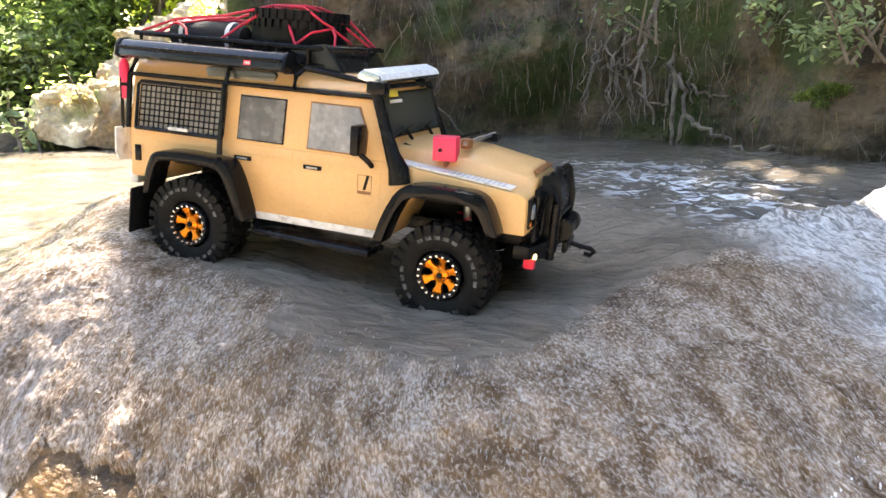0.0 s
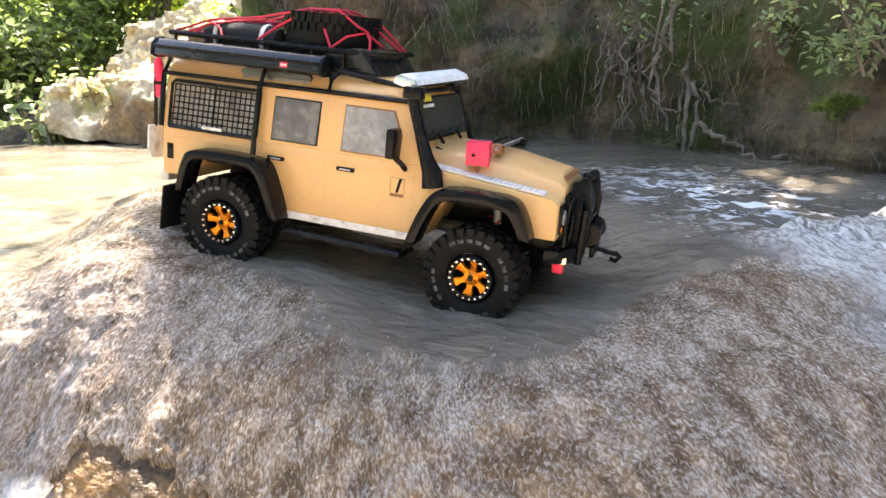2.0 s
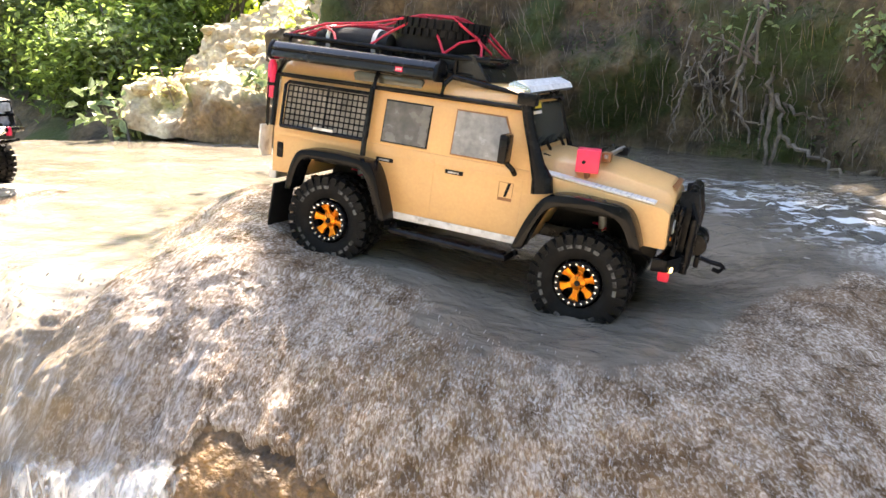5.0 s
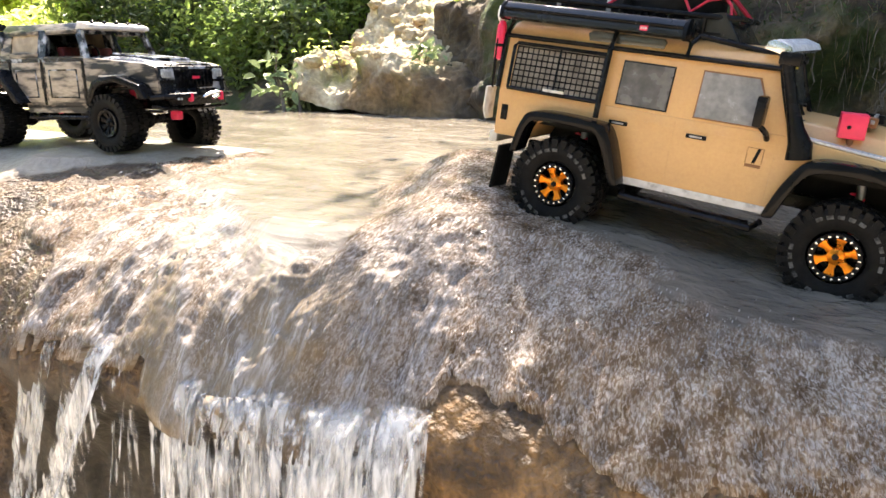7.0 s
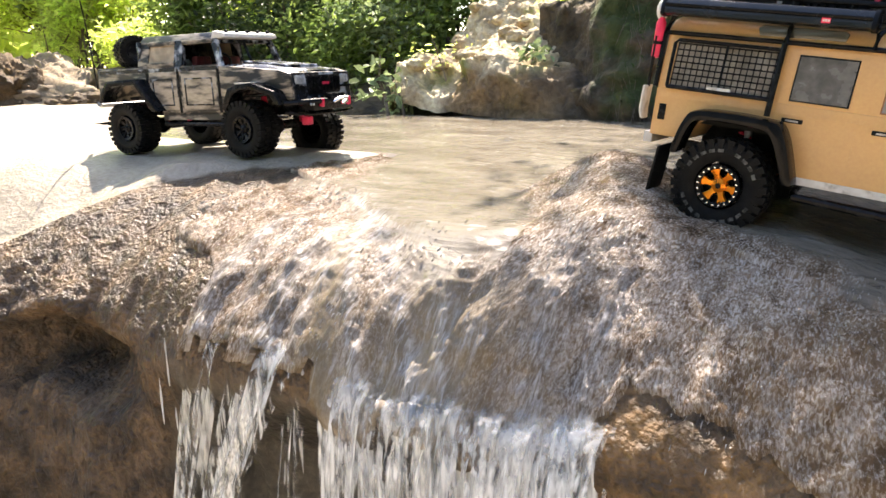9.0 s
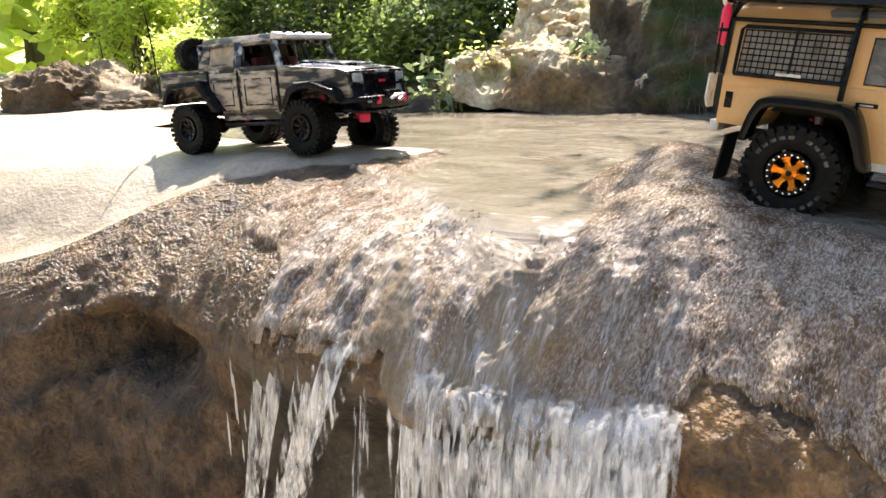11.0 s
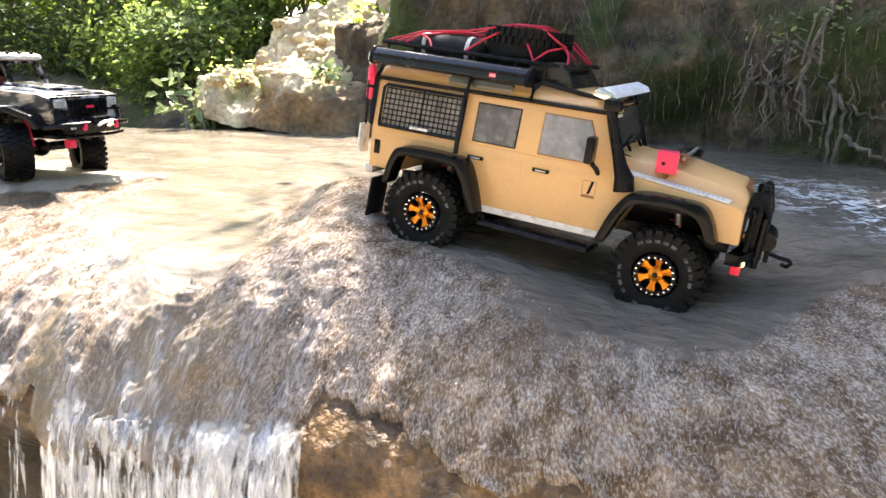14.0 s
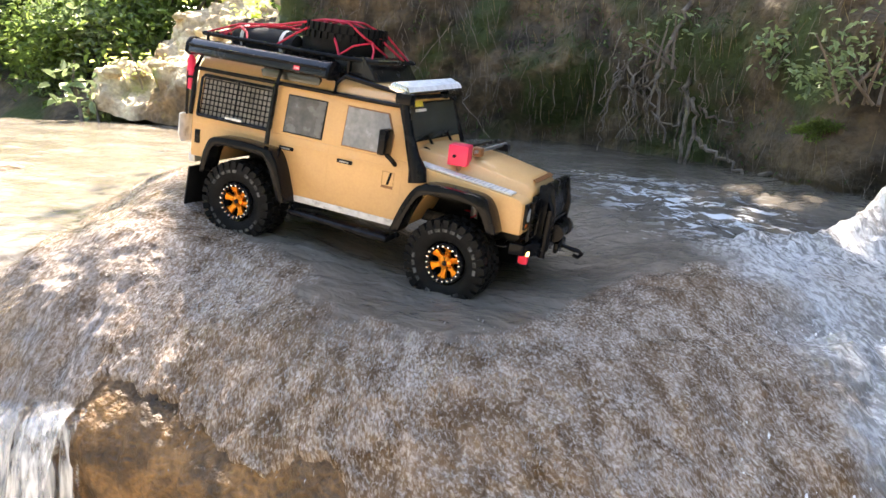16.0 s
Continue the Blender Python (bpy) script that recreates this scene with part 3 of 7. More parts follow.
me.attributes.new("flow", "FLOAT_VECTOR", "POINT").data.foreach_set("vector", flow)
tagged(new("stream_water", me), "silty tan stream running over the rock ledge", "water", kind="structure")

# wider ground and water beyond the ledge
SHORE_X = (-9.0, -4.9, -3.0, -2.0, -1.5, -1.3, -1.0, -0.6, -0.13, 0.1, 0.36, 0.48, 0.61, 0.75, 1.1, 2.0, 6.0)
SHORE_Y = (1.6, 1.25, 1.05, 1.0, 0.92, 0.95, 0.93, 1.0, 1.12, 1.08, 0.97, 0.90, 0.74, 0.66, 0.55, 0.4, 0.2)


def shore(x):
    return float(np.interp(x, SHORE_X, SHORE_Y))


def far_ground(i, j):
    x, y = -60 + 120 * (i / 60), -60 + 120 * (j / 60)
    return x, y, -0.62 + 0.03 * fbm(x, y)


M_SAND = material("pale_silty_sand", (0.27, 0.225, 0.165), 0.7, var=0.15, size=9, bump=0.8, bump_size=110, second=(0.38, 0.32, 0.245), dist=0.005)
M_DUNE = material("tan_sand_slope", (0.20, 0.145, 0.088), 0.8, var=0.2, size=5, bump=0.7, bump_size=60, second=(0.32, 0.245, 0.16), detail=10, dist=0.008)
# added ground, kept pale so it throws light on the wagon and slope
M_BOUNCE = material("pale_bounce_ground", (0.37, 0.30, 0.21), 0.75, var=0.15, size=6, bump=1.0, bump_size=40, second=(0.45, 0.365, 0.255), detail=12, dist=0.01)
M_SOIL = material("brown_soil_bank", (0.055, 0.036, 0.020), 0.85, var=0.3, size=7, bump=1.0, bump_size=70, second=(0.16, 0.105, 0.055), detail=10, dist=0.01)
tagged(new("ground", grid_mesh("ground", 61, 61, far_ground, M_BOUNCE)), "pale ground added below the ledge to bounce light up", "ground", kind="structure")


def left_flat(i, j):
    x, y = -9 + 6.7 * (i / 90), -1.6 + 3.2 * (j / 60)
    z = -0.004 - 0.03 * blend(1, 0, (y + 0.2) / 0.6) + 0.012 * fbm(x * 1.3, y * 2.2)
    z += 0.25 * blend(0, 1, (-4.6 - x) / 2.0) - 0.62 * blend(1, 0, (y + 1.6) / 0.6)
    return x, y, z


tagged(new("pavement_of_sand", grid_mesh("sand_flat", 91, 61, left_flat, M_SAND)), "sunlit wet sand flat beside the stream", "sand", kind="structure")


def bank_material(name, dark, light, moss, moss_lo, moss_hi):
    """Soil or stone with moss in patches."""
    m = material(name, dark, 0.85, var=0.3, size=9, bump=1.0, bump_size=60, second=light, detail=12, dist=0.012)
    nt = m.node_tree
    bs = nt.nodes["Principled BSDF"]
    tc = nt.nodes.new("ShaderNodeTexCoord")
    n = nt.nodes.new("ShaderNodeTexNoise")
    n.inputs["Scale"].default_value, n.inputs["Detail"].default_value = 4.2, 9
    nt.links.new(tc.outputs["Object"], n.inputs["Vector"])
    r = nt.nodes.new("ShaderNodeMapRange")
    r.inputs["From Min"].default_value, r.inputs["From Max"].default_value = moss_lo, moss_hi
    nt.links.new(n.outputs["Fac"], r.inputs["Value"])
    mix = nt.nodes.new("ShaderNodeMix")
    mix.data_type = "RGBA"
    nt.links.new(r.outputs[0], mix.inputs[0])
    nt.links.new(bs.inputs["Base Color"].links[0].from_socket, mix.inputs[6])
    mix.inputs[7].default_value = (*moss, 1)
    nt.links.new(mix.outputs[2], bs.inputs["Base Color"])
    return m


M_BANK = bank_material("mossy_soil", (0.030, 0.022, 0.013), (0.165, 0.118, 0.070), (0.042, 0.058, 0.013), 0.50, 0.60)
M_PALE = bank_material("pale_mossy_stone", (0.34, 0.25, 0.14), (0.66, 0.56, 0.38), (0.20, 0.20, 0.045), 0.56, 0.64)
M_CLAY = material("brown_clay", (0.085, 0.050, 0.024), 0.85, var=0.35, size=14, bump=1.0, bump_size=60, second=(0.25, 0.155, 0.075), detail=10, dist=0.010)


def bank_fn(i, j):
    x = -1.05 + 4.0 * (i / 260)
    v = 2.6 * (j / 120) ** 1.25
    top = blend(0.42, 1.15, (x + 0.84) / 0.25)
    h = min(v, top)
    back = max(0.0, v - top) * 1.5
    lean = 0.16 * h + back - 0.10 * bump_at(0, h, 0, 0.36, 1, 0.2) * blend(0, 1, (x - 0.1) / 0.3)
    lean += 0.12 * blend(1, 0, (x + 0.95) / 0.2)
    lean += 0.10 * bump_at(x, h, 0.0, 0.11, 0.26, 0.10) - 0.05 * bump_at(x, h, -0.02, 0.30, 0.25, 0.07)       # washed-out hollow under an overhang
    lean -= 0.07 * bump_at(x, h, 0.60, 0.13, 0.12, 0.09)
    y = shore(x) - 0.01 + lean
    a = 0.07 * fbm(x * 3.2, v * 3.2, 1.0) + 0.035 * fbm(x * 11, v * 11, 4.0) + 0.016 * fbm(x * 34, v * 34, 7.0)
    a *= blend(0.35, 1, v / 0.15)
    return x + 0.3 * a, y - a, -0.09 + h + 0.25 * a + 0.15 * back


bank = new("soil_bank", grid_mesh("soil_bank", 261, 121, bank_fn, M_BANK))
tagged(bank, "steep brown soil bank with moss and hanging roots", "bank", kind="structure")

def soil_slope(i, j):
    x = -4.6 + 3.9 * (i / 110)
    v = 3.0 * (j / 50) ** 1.4
    return x, shore(x) + 0.06 + v + 0.04 * fbm(x * 5, v * 5), -0.06 + 0.17 * min(1.0, v / 0.25) + 0.10 * v + 0.05 * fbm(x * 4, v * 4, 3.0)


tagged(new("bank_of_soil", grid_mesh("bank_of_soil", 111, 51, soil_slope, M_BANK)), "dark soil slope under the bushes", "bank", kind="structure")

# ---- model cars ----


def tyre_shape(r, w, blocks=28):
    s = Shape()
    a, b = -0.004, w - 0.004
    s.lathe([(0.50 * r, a + 0.004), (0.62 * r, a + 0.0005), (0.80 * r, a), (0.90 * r, a + 0.002), (0.935 * r, a + 0.006), (0.94 * r, (a + b) / 2), (0.935 * r, b - 0.006),
             (0.90 * r, b - 0.002), (0.80 * r, b), (0.62 * r, b - 0.0005), (0.50 * r, b - 0.004)], 48)
    for k in range(blocks):
        for row, (y0, y1, off, wd) in enumerate(((a - 0.001, a + 0.010, 0.0, 0.34), (a + 0.011, a + 0.020, 0.5, 0.30), (b - 0.020, b - 0.011, 0.0, 0.30), (b - 0.010, b + 0.001, 0.5, 0.34))):
            t0 = 2 * math.pi * (k + off - wd) / blocks
            t1 = 2 * math.pi * (k + off + wd) / blocks
            skew = 0.35 / blocks * (1 if row < 2 else -1)
            vs = []
            for rr in (0.90 * r, r * (1.0 if row in (1, 2) else 0.985)):
                for t, y in ((t0, y0), (t1, y0), (t1 + skew, y1), (t0 + skew, y1)):
                    vs.append((rr * math.cos(t), y, rr * math.sin(t)))
            s.add(vs, [(0, 1, 2, 3), (7, 6, 5, 4), (0, 4, 5, 1), (1, 5, 6, 2), (2, 6, 7, 3), (3, 7, 4, 0)])
        # side lugs
        t = 2 * math.pi * k / blocks
        for y, d in ((a, -1), (b, 1)):
            vs = []
            for rr, dy in ((0.80 * r, 0.0), (0.92 * r, 0.0)):
                for dt in (-0.28, 0.28):
                    vs.append((rr * math.cos(t + dt * 2 * math.pi / blocks), y + d * 0.0008, rr * math.sin(t + dt * 2 * math.pi / blocks)))
                    vs.append((rr * math.cos(t + dt * 2 * math.pi / blocks), y - d * 0.004, rr * math.sin(t + dt * 2 * math.pi / blocks)))
            s.add(vs, [(0, 2, 6, 4), (0, 4, 5, 1), (2, 3, 7, 6), (4, 6, 7, 5), (0, 1, 3, 2)])
    return s


def wheel(parent, x, y, z, r, w, side, turn, rim_mat, spokes=6, marks=True, steer=0.0):
    """A wheel with its outer face towards -y (side 1) or +y (side -1)."""
    hub = part("wheel", Shape().lathe([(0.012 * r / 0.055, 0.006), (0.012 * r / 0.055, w * 0.8)], 16), M_BLACK, parent)
    m = pose(x, y, z, 0, 0, 180 * (side < 0) + steer) @ pose(0, 0, 0, 0, turn, 0)
    hub.matrix_basis = m
    part("tyre", tyre_shape(r, w), M_RUBBER, hub, "chunky off-road tyre")
    k = min(r, 0.0552) / 0.055
    ring = Shape().lathe([(0.0200 * k, 0.004), (0.0205 * k, -0.003), (0.0255 * k, -0.004), (0.0268 * k, -0.001), (0.0268 * k, 0.004)], 40)
    part("beadlock_ring", ring, M_BLACK, hub, "black beadlock ring")
    drum = Shape().lathe([(0.0205 * k, 0.001), (0.0200 * k, 0.016), (0.005 * k, 0.018)], 32)
    part("rim_barrel", drum, M_BLACK, hub)
    star = Shape()
    for i in range(spokes):
        a = 2 * math.pi * i / spokes + 0.2
        ca, sa = math.cos(a), math.sin(a)
        def q(rad, off, y):
            return (rad * ca - off * sa, y, rad * sa + off * ca)
        star.loft([[q(0.006 * k, -0.0042 * k, 0.003), q(0.006 * k, 0.0042 * k, 0.003), q(0.006 * k, 0.0042 * k, 0.009), q(0.006 * k, -0.0042 * k, 0.009)],
                   [q(0.013 * k, -0.0030 * k, 0.002), q(0.013 * k, 0.0030 * k, 0.002), q(0.013 * k, 0.0030 * k, 0.008), q(0.013 * k, -0.0030 * k, 0.008)],
                   [q(0.0205 * k, -0.0058 * k, 0.000), q(0.0205 * k, 0.0058 * k, 0.000), q(0.0205 * k, 0.0058 * k, 0.006), q(0.0205 * k, -0.0058 * k, 0.006)]])
    star.lathe([(0.0035 * k, 0.0), (0.0085 * k, 0.0015), (0.009 * k, 0.010)], 24)
    part("rim", star, rim_mat, hub, "orange six-spoke rim" if rim_mat == M_ORANGE else "black spoked rim", bevel=0.0006)
    part("hub_nut", Shape().lathe([(0.0, -0.002), (0.0032 * k, -0.002), (0.0038 * k, 0.0), (0.0038 * k, 0.004)], 6), M_BLACK, hub)
    if marks:
        bolt = Shape().lathe([(0.0, -0.0066), (0.0014 * k, -0.0062), (0.0017 * k, -0.0035)], 8).mesh("bolt")
        for i in range(20):
            a = 2 * math.pi * i / 20
            part("bolt", bolt, M_CHROME, hub, at=pose(0.0230 * k * math.cos(a), 0, 0.0230 * k * math.sin(a)))
        band = Shape()
        for i in range(26):
            if i % 13 in (0, 1, 2, 7):
                continue
            a0, a1 = 2 * math.pi * i / 26, 2 * math.pi * (i + 0.62) / 26
            vs = [(rr * math.cos(a), yy, rr * math.sin(a)) for rr in (0.0410, 0.0450) for a in (a0, a1) for yy in (-0.0046, -0.003)]
            band.add(vs, [(0, 2, 6, 4), (0, 4, 5, 1), (2, 3, 7, 6), (4, 6, 7, 5), (0, 1, 3, 2)])
        part("sidewall_marking", band, M_MARK, hub, "worn pale sidewall markings")["kind"] = "stuff"
    return hub


M_MARK = material("worn_pale_marking", (0.10, 0.10, 0.095), 0.7, var=0.3, size=150, second=(0.02, 0.02, 0.02), spread=(0.45, 0.6))


def smooth_line(pts, n=5):
    """Points of a flowing line through the given ones."""
    p = [pts[0]] + list(pts) + [pts[-1]]
    out = []
    for a, b, c, d in zip(p, p[1:], p[2:], p[3:]):
        for k in range(n):
            t = k / n
            out.append(tuple(0.5 * (2 * b[i] + (c[i] - a[i]) * t + (2 * a[i] - 5 * b[i] + 4 * c[i] - d[i]) * t * t + (3 * b[i] - a[i] - 3 * c[i] + d[i]) * t ** 3) for i in (0, 1)))
    return out + [tuple(pts[-1])]


def tan_car():
    car = new("model_offroad_wagon")
    tagged(car, "tan radio-controlled off-road wagon model on wet rock", "model car")
    car.matrix_world = pose(0, 0, 0, 0, 7.5, 0)
    W = 0.23                                             # both outer wheel faces

    def both(y):
        return (y, W - y)

    low = [(-0.264, 0.03), (-0.264, 0.09), (0.086, 0.09), (0.238, 0.075), (0.246, 0.07), (0.248, 0.03), (0.222, 0.03), (0.212, 0.036), (0.196, 0.058), (0.168, 0.064), (0.126, 0.061),
           (0.109, 0.042), (0.093, 0.006), (0.085, 0.003), (-0.086, 0.003), (-0.098, 0.02), (-0.112, 0.052), (-0.132, 0.062), (-0.19, 0.062), (-0.205, 0.052), (-0.216, 0.03)]
    body = part("body", Shape().prism(low, 0.022, W - 0.022), M_TAN, car, "tan painted body tub", bevel=0.003)
    cab = Shape().loft([[(-0.264, 0.0225, 0.089), (0.088, 0.0225, 0.089), (0.088, W - 0.0225, 0.089), (-0.264, W - 0.0225, 0.089)],
                        [(-0.264, 0.034, 0.157), (0.0645, 0.034, 0.1615), (0.0645, W - 0.034, 0.1615), (-0.264, W - 0.034, 0.157)]])
    cabin = part("cabin", cab, M_TAN, car, bevel=0.003)
    roof = Shape().loft([[(-0.266, 0.033, 0.156), (0.0655, 0.033, 0.161), (0.0655, W - 0.033, 0.161), (-0.266, W - 0.033, 0.156)],
                         [(-0.262, 0.042, 0.171), (0.058, 0.042, 0.172), (0.058, W - 0.042, 0.172), (-0.262, W - 0.042, 0.171)],
                         [(-0.255, 0.058, 0.178), (0.045, 0.058, 0.178), (0.045, W - 0.058, 0.178), (-0.255, W - 0.058, 0.178)]])
    part("roof", roof, M_TAN, car, bevel=0.003)
    hood = Shape().loft([[(0.084, 0.042, 0.086), (0.084, 0.052, 0.104), (0.084, 0.075, 0.110), (0.084, W - 0.075, 0.110), (0.084, W - 0.052, 0.104), (0.084, W - 0.042, 0.086)],
                         [(0.17, 0.044, 0.082), (0.17, 0.054, 0.099), (0.17, 0.080, 0.106), (0.17, W - 0.080, 0.106), (0.17, W - 0.054, 0.099), (0.17, W - 0.044, 0.082)],
                         [(0.236, 0.050, 0.07), (0.236, 0.058, 0.088), (0.236, 0.085, 0.095), (0.236, W - 0.085, 0.095), (0.236, W - 0.058, 0.088), (0.236, W - 0.050, 0.07)],
                         [(0.246, 0.052, 0.066), (0.246, 0.062, 0.080), (0.246, 0.088, 0.085), (0.246, W - 0.088, 0.085), (0.246, W - 0.062, 0.080), (0.246, W - 0.052, 0.066)]])
    bonnet = part("bonnet", hood, M_TAN, car, "tan bonnet with splashes of mud", bevel=0.002)
    letters = Shape()
    for i in range(8):
        y = 0.076 + i * 0.0105
        letters.box(0.2385, 0.2450, y, y + 0.0068, 0.0905, 0.0918, pose(0, 0, 0, 0, 24, 0))
    part("badge_bars", letters, M_BROWN, bonnet, "dark badge lettering as bars")
    # chequer plates on the wings
    for y0, y1 in ((0.025, 0.046), (W - 0.046, W - 0.025)):
        pl = Shape()
        pl.prism([(0.098, 0.0895), (0.228, 0.0768), (0.228, 0.0788), (0.098, 0.0915)], y0, y1)
        plate = part("wing_plate", pl, M_WHITE, car, "pale chequer plate on the wing")
        ribs = Shape()
        for i in range(11):
            x = 0.16 + i * 0.0058
            z = 0.0915 - (x - 0.098) * 0.0977
            ribs.box(x, x + 0.0008, y0 + 0.001, y1 - 0.001, z - 0.001, z + 0.0006)
        part("tread_ribs", ribs, M_STEEL, plate)
    for y, d in ((0.0222, -1), (W - 0.0222, 1)):
        # door seams, sill, handles
        for x in (-0.119, -0.033, 0.079):
            part("door_seam", Shape().box(x - 0.0004, x + 0.0004, y - 0.0005, y + 0.0005, 0.008 if x > -0.1 else 0.066, 0.088), M_TAN, body)
        part("waist_groove", Shape().box(-0.262, 0.086, y - 0.0007, y + 0.0007, 0.0775, 0.0790), M_TAN, body)
        part("sill_strip", Shape().box(-0.088, 0.086, y - 0.0015, y + 0.002, 0.0015, 0.010), M_WHITE, body, "scuffed white sill strip", bevel=0.0005)
        for x in (-0.099, -0.006):
            h = part("door_handle", Shape().box(x - 0.0115, x + 0.0115, y - 0.0025, y + 0.001, 0.0695, 0.0745), M_BLACK, body, bevel=0.001)
            part("handle_grip", Shape().box(x - 0.007, x + 0.007, y - 0.0034 if d < 0 else y + 0.0024, y - 0.0024 if d < 0 else y + 0.0034, 0.071, 0.073), M_STEEL, h)

    def tilted(z):
        return 0.0225 + (z - 0.089) / 0.068 * 0.0115

    def side_pane(name, x0, x1, z0, z1, mat, depth, grow=0.0, near=True, slant=0.0, label="", parent=None):
        pts = []
        for dd in (depth, depth - 0.003 if depth > 0 else depth - 0.003):
            ring = []
            for x, z in ((x0 - grow, z0 - grow), (x1 + grow + slant, z0 - grow), (x1 + grow + slant, z0 + (z1 - z0) * 0.5), (x1 + grow, z1 + grow), (x0 - grow, z1 + grow)):
                y = tilted(z) - dd
                ring.append((x, y if near else W - y, z))
            pts.append(ring)
        return part(name, Shape().loft(pts), mat, parent or cabin, label)

    for near in (True, False):
        for x0, x1, z0, z1, sl in ((-0.106, -0.047, 0.095, 0.143, 0.0), (-0.013, 0.046, 0.094, 0.144, 0.012)):
            gasket = side_pane("window_gasket", x0, x1, z0, z1, M_BROWN if sl else M_BLACK, 0.0012, 0.0016, near, sl)
            side_pane("pane", x0, x1, z0, z1, M_GLASS if sl else M_PANE_DARK, 0.0019, 0.0, near, sl, "grey smoked window pane", gasket)
        # rear side panel with its protective grille
        back = side_pane("side_panel", -0.248, -0.128, 0.092, 0.146, M_PANEL, 0.0015, 0.0, near, 0.0, "dusty grey side panel behind a grille")
        gr = part("window_grille", Shape(), M_BLACK, car, "black window grille with a square mesh")
        bars = Shape()
        def gp(x, z, lift=0.006):
            y = tilted(z) - lift
            return (x, y if near else W - y, z)
        for i in range(17):
            x = -0.246 + i * (0.116 / 16)
            bars.tube([gp(x, 0.093), gp(x, 0.145)], 0.0009, 4)
        for i in range(8):
            z = 0.094 + i * 0.050 / 7
            bars.tube([gp(-0.247, z), gp(-0.129, z)], 0.0009, 4)
        part("grille_mesh", bars, M_BLACK, gr)
        part("grille_frame", Shape().tube([gp(-0.250, 0.092), gp(-0.127, 0.092), gp(-0.125, 0.095), gp(-0.125, 0.145), gp(-0.129, 0.148), gp(-0.247, 0.148), gp(-0.251, 0.144), gp(-0.250, 0.092)], 0.0022, 8), M_BLACK, gr)
        part("grille_divider", Shape().tube([gp(-0.187, 0.092, 0.007), gp(-0.187, 0.147, 0.007)], 0.0014, 6), M_BLACK, gr)
        if near:
            part("maker_plate", Shape().box(-0.200, -0.172, tilted(0.097) - 0.0095, tilted(0.097) - 0.0075, 0.0945, 0.0980), M_WHITE, gr, "pale maker's plate")
        # alpine light, gutter, cage tubes
        ya = 0.0365
        part("roof_window", Shape().prism([(-0.157, 0.160), (-0.160, 0.170), (-0.154, 0.173), (-0.068, 0.173), (-0.064, 0.170), (-0.066, 0.161)], ya - 0.001 if near else W - ya + 0.001, ya + 0.008 if near else W - ya - 0.008), M_SCREEN, cabin, "dark roof-side window", bevel=0.001)
        def cp(x, y, z):
            return (x, y if near else W - y, z)
        part("roof_gutter", Shape().tube([cp(-0.266, 0.030, 0.1555), cp(0.066, 0.030, 0.1575)], 0.0028, 8), M_BLACK, car)
        part("cage_tube", Shape().tube([cp(-0.125, 0.012, 0.074), cp(-0.125, 0.013, 0.090), cp(-0.125, 0.024, 0.155), cp(-0.124, 0.034, 0.176)], 0.0034, 8), M_BLACK, car, "black roll-cage tube")
        part("cage_tube", Shape().tube([cp(-0.266, 0.022, 0.09), cp(-0.267, 0.030, 0.155), cp(-0.262, 0.038, 0.176)], 0.0034, 8), M_BLACK, car)
        part("cage_tube", Shape().tube([cp(-0.036, 0.028, 0.1565), cp(-0.035, 0.031, 0.172), cp(-0.028, 0.040, 0.181), cp(0.058, 0.044, 0.171), cp(0.066, 0.040, 0.160)], 0.0032, 8), M_BLACK, car)
        part("cage_tube", Shape().tube([cp(0.064, 0.034, 0.164), cp(0.072, 0.030, 0.140), cp(0.083, 0.026, 0.112), cp(0.092, 0.024, 0.09)], 0.0036, 8), M_BLACK, car)
        part("slider_bar", Shape().tube([cp(-0.082, 0.030, -0.008), cp(-0.078, 0.012, -0.012), cp(0.074, 0.010, -0.015), cp(0.080, 0.030, -0.010)], 0.0042, 8), M_BLACK, car, "black rock slider")
        part("slider_step", Shape().box(-0.072, 0.070, 0.012 if near else W - 0.028, 0.028 if near else W - 0.012, -0.014, -0.010), M_BLACK, car, bevel=0.001)
        # mirror
        mir = part("mirror", Shape().box(0.053, 0.063, -0.006 if near else W - 0.018, 0.018 if near else W + 0.006, 0.096, 0.129), M_BLACK, car, "black door mirror", bevel=0.003)
        part("mirror_arm", Shape().tube([cp(0.060, 0.008, 0.097), cp(0.067, 0.012, 0.090), cp(0.068, 0.022, 0.083)], 0.0032, 8), M_BLACK, mir)
        # wheel arch flares
        for outer, inner in ((((-0.226, 0.016), (-0.216, 0.055), (-0.197, 0.0715), (-0.125, 0.0715), (-0.100, 0.061), (-0.078, 0.001)), ((-0.090, 0.001), (-0.111, 0.050), (-0.132, 0.060), (-0.19, 0.060), (-0.206, 0.050), (-0.216, 0.016))),
                             (((0.082, 0.003), (0.098, 0.046), (0.120, 0.0715), (0.171, 0.0745), (0.207, 0.068), (0.226, 0.03)), ((0.213, 0.03), (0.197, 0.056), (0.168, 0.062), (0.126, 0.059), (0.109, 0.040), (0.095, 0.003)))):
            outer, inner = smooth_line(outer), smooth_line(inner)
            ys = (-0.006, 0.026)
            fl = part("arch_flare", Shape().prism(list(outer) + list(inner), *(ys if near else (W - ys[1], W - ys[0]))), M_FLARE, car, "black wheel-arch flare", bevel=0.0042)
            if outer[0][0] > 0:
                for i in range(5):
                    x = 0.126 + i * 0.0165
                    z = 0.0718 + (x - 0.12) * 0.058 if x < 0.172 else 0.0745 - (x - 0.171) * 0.18
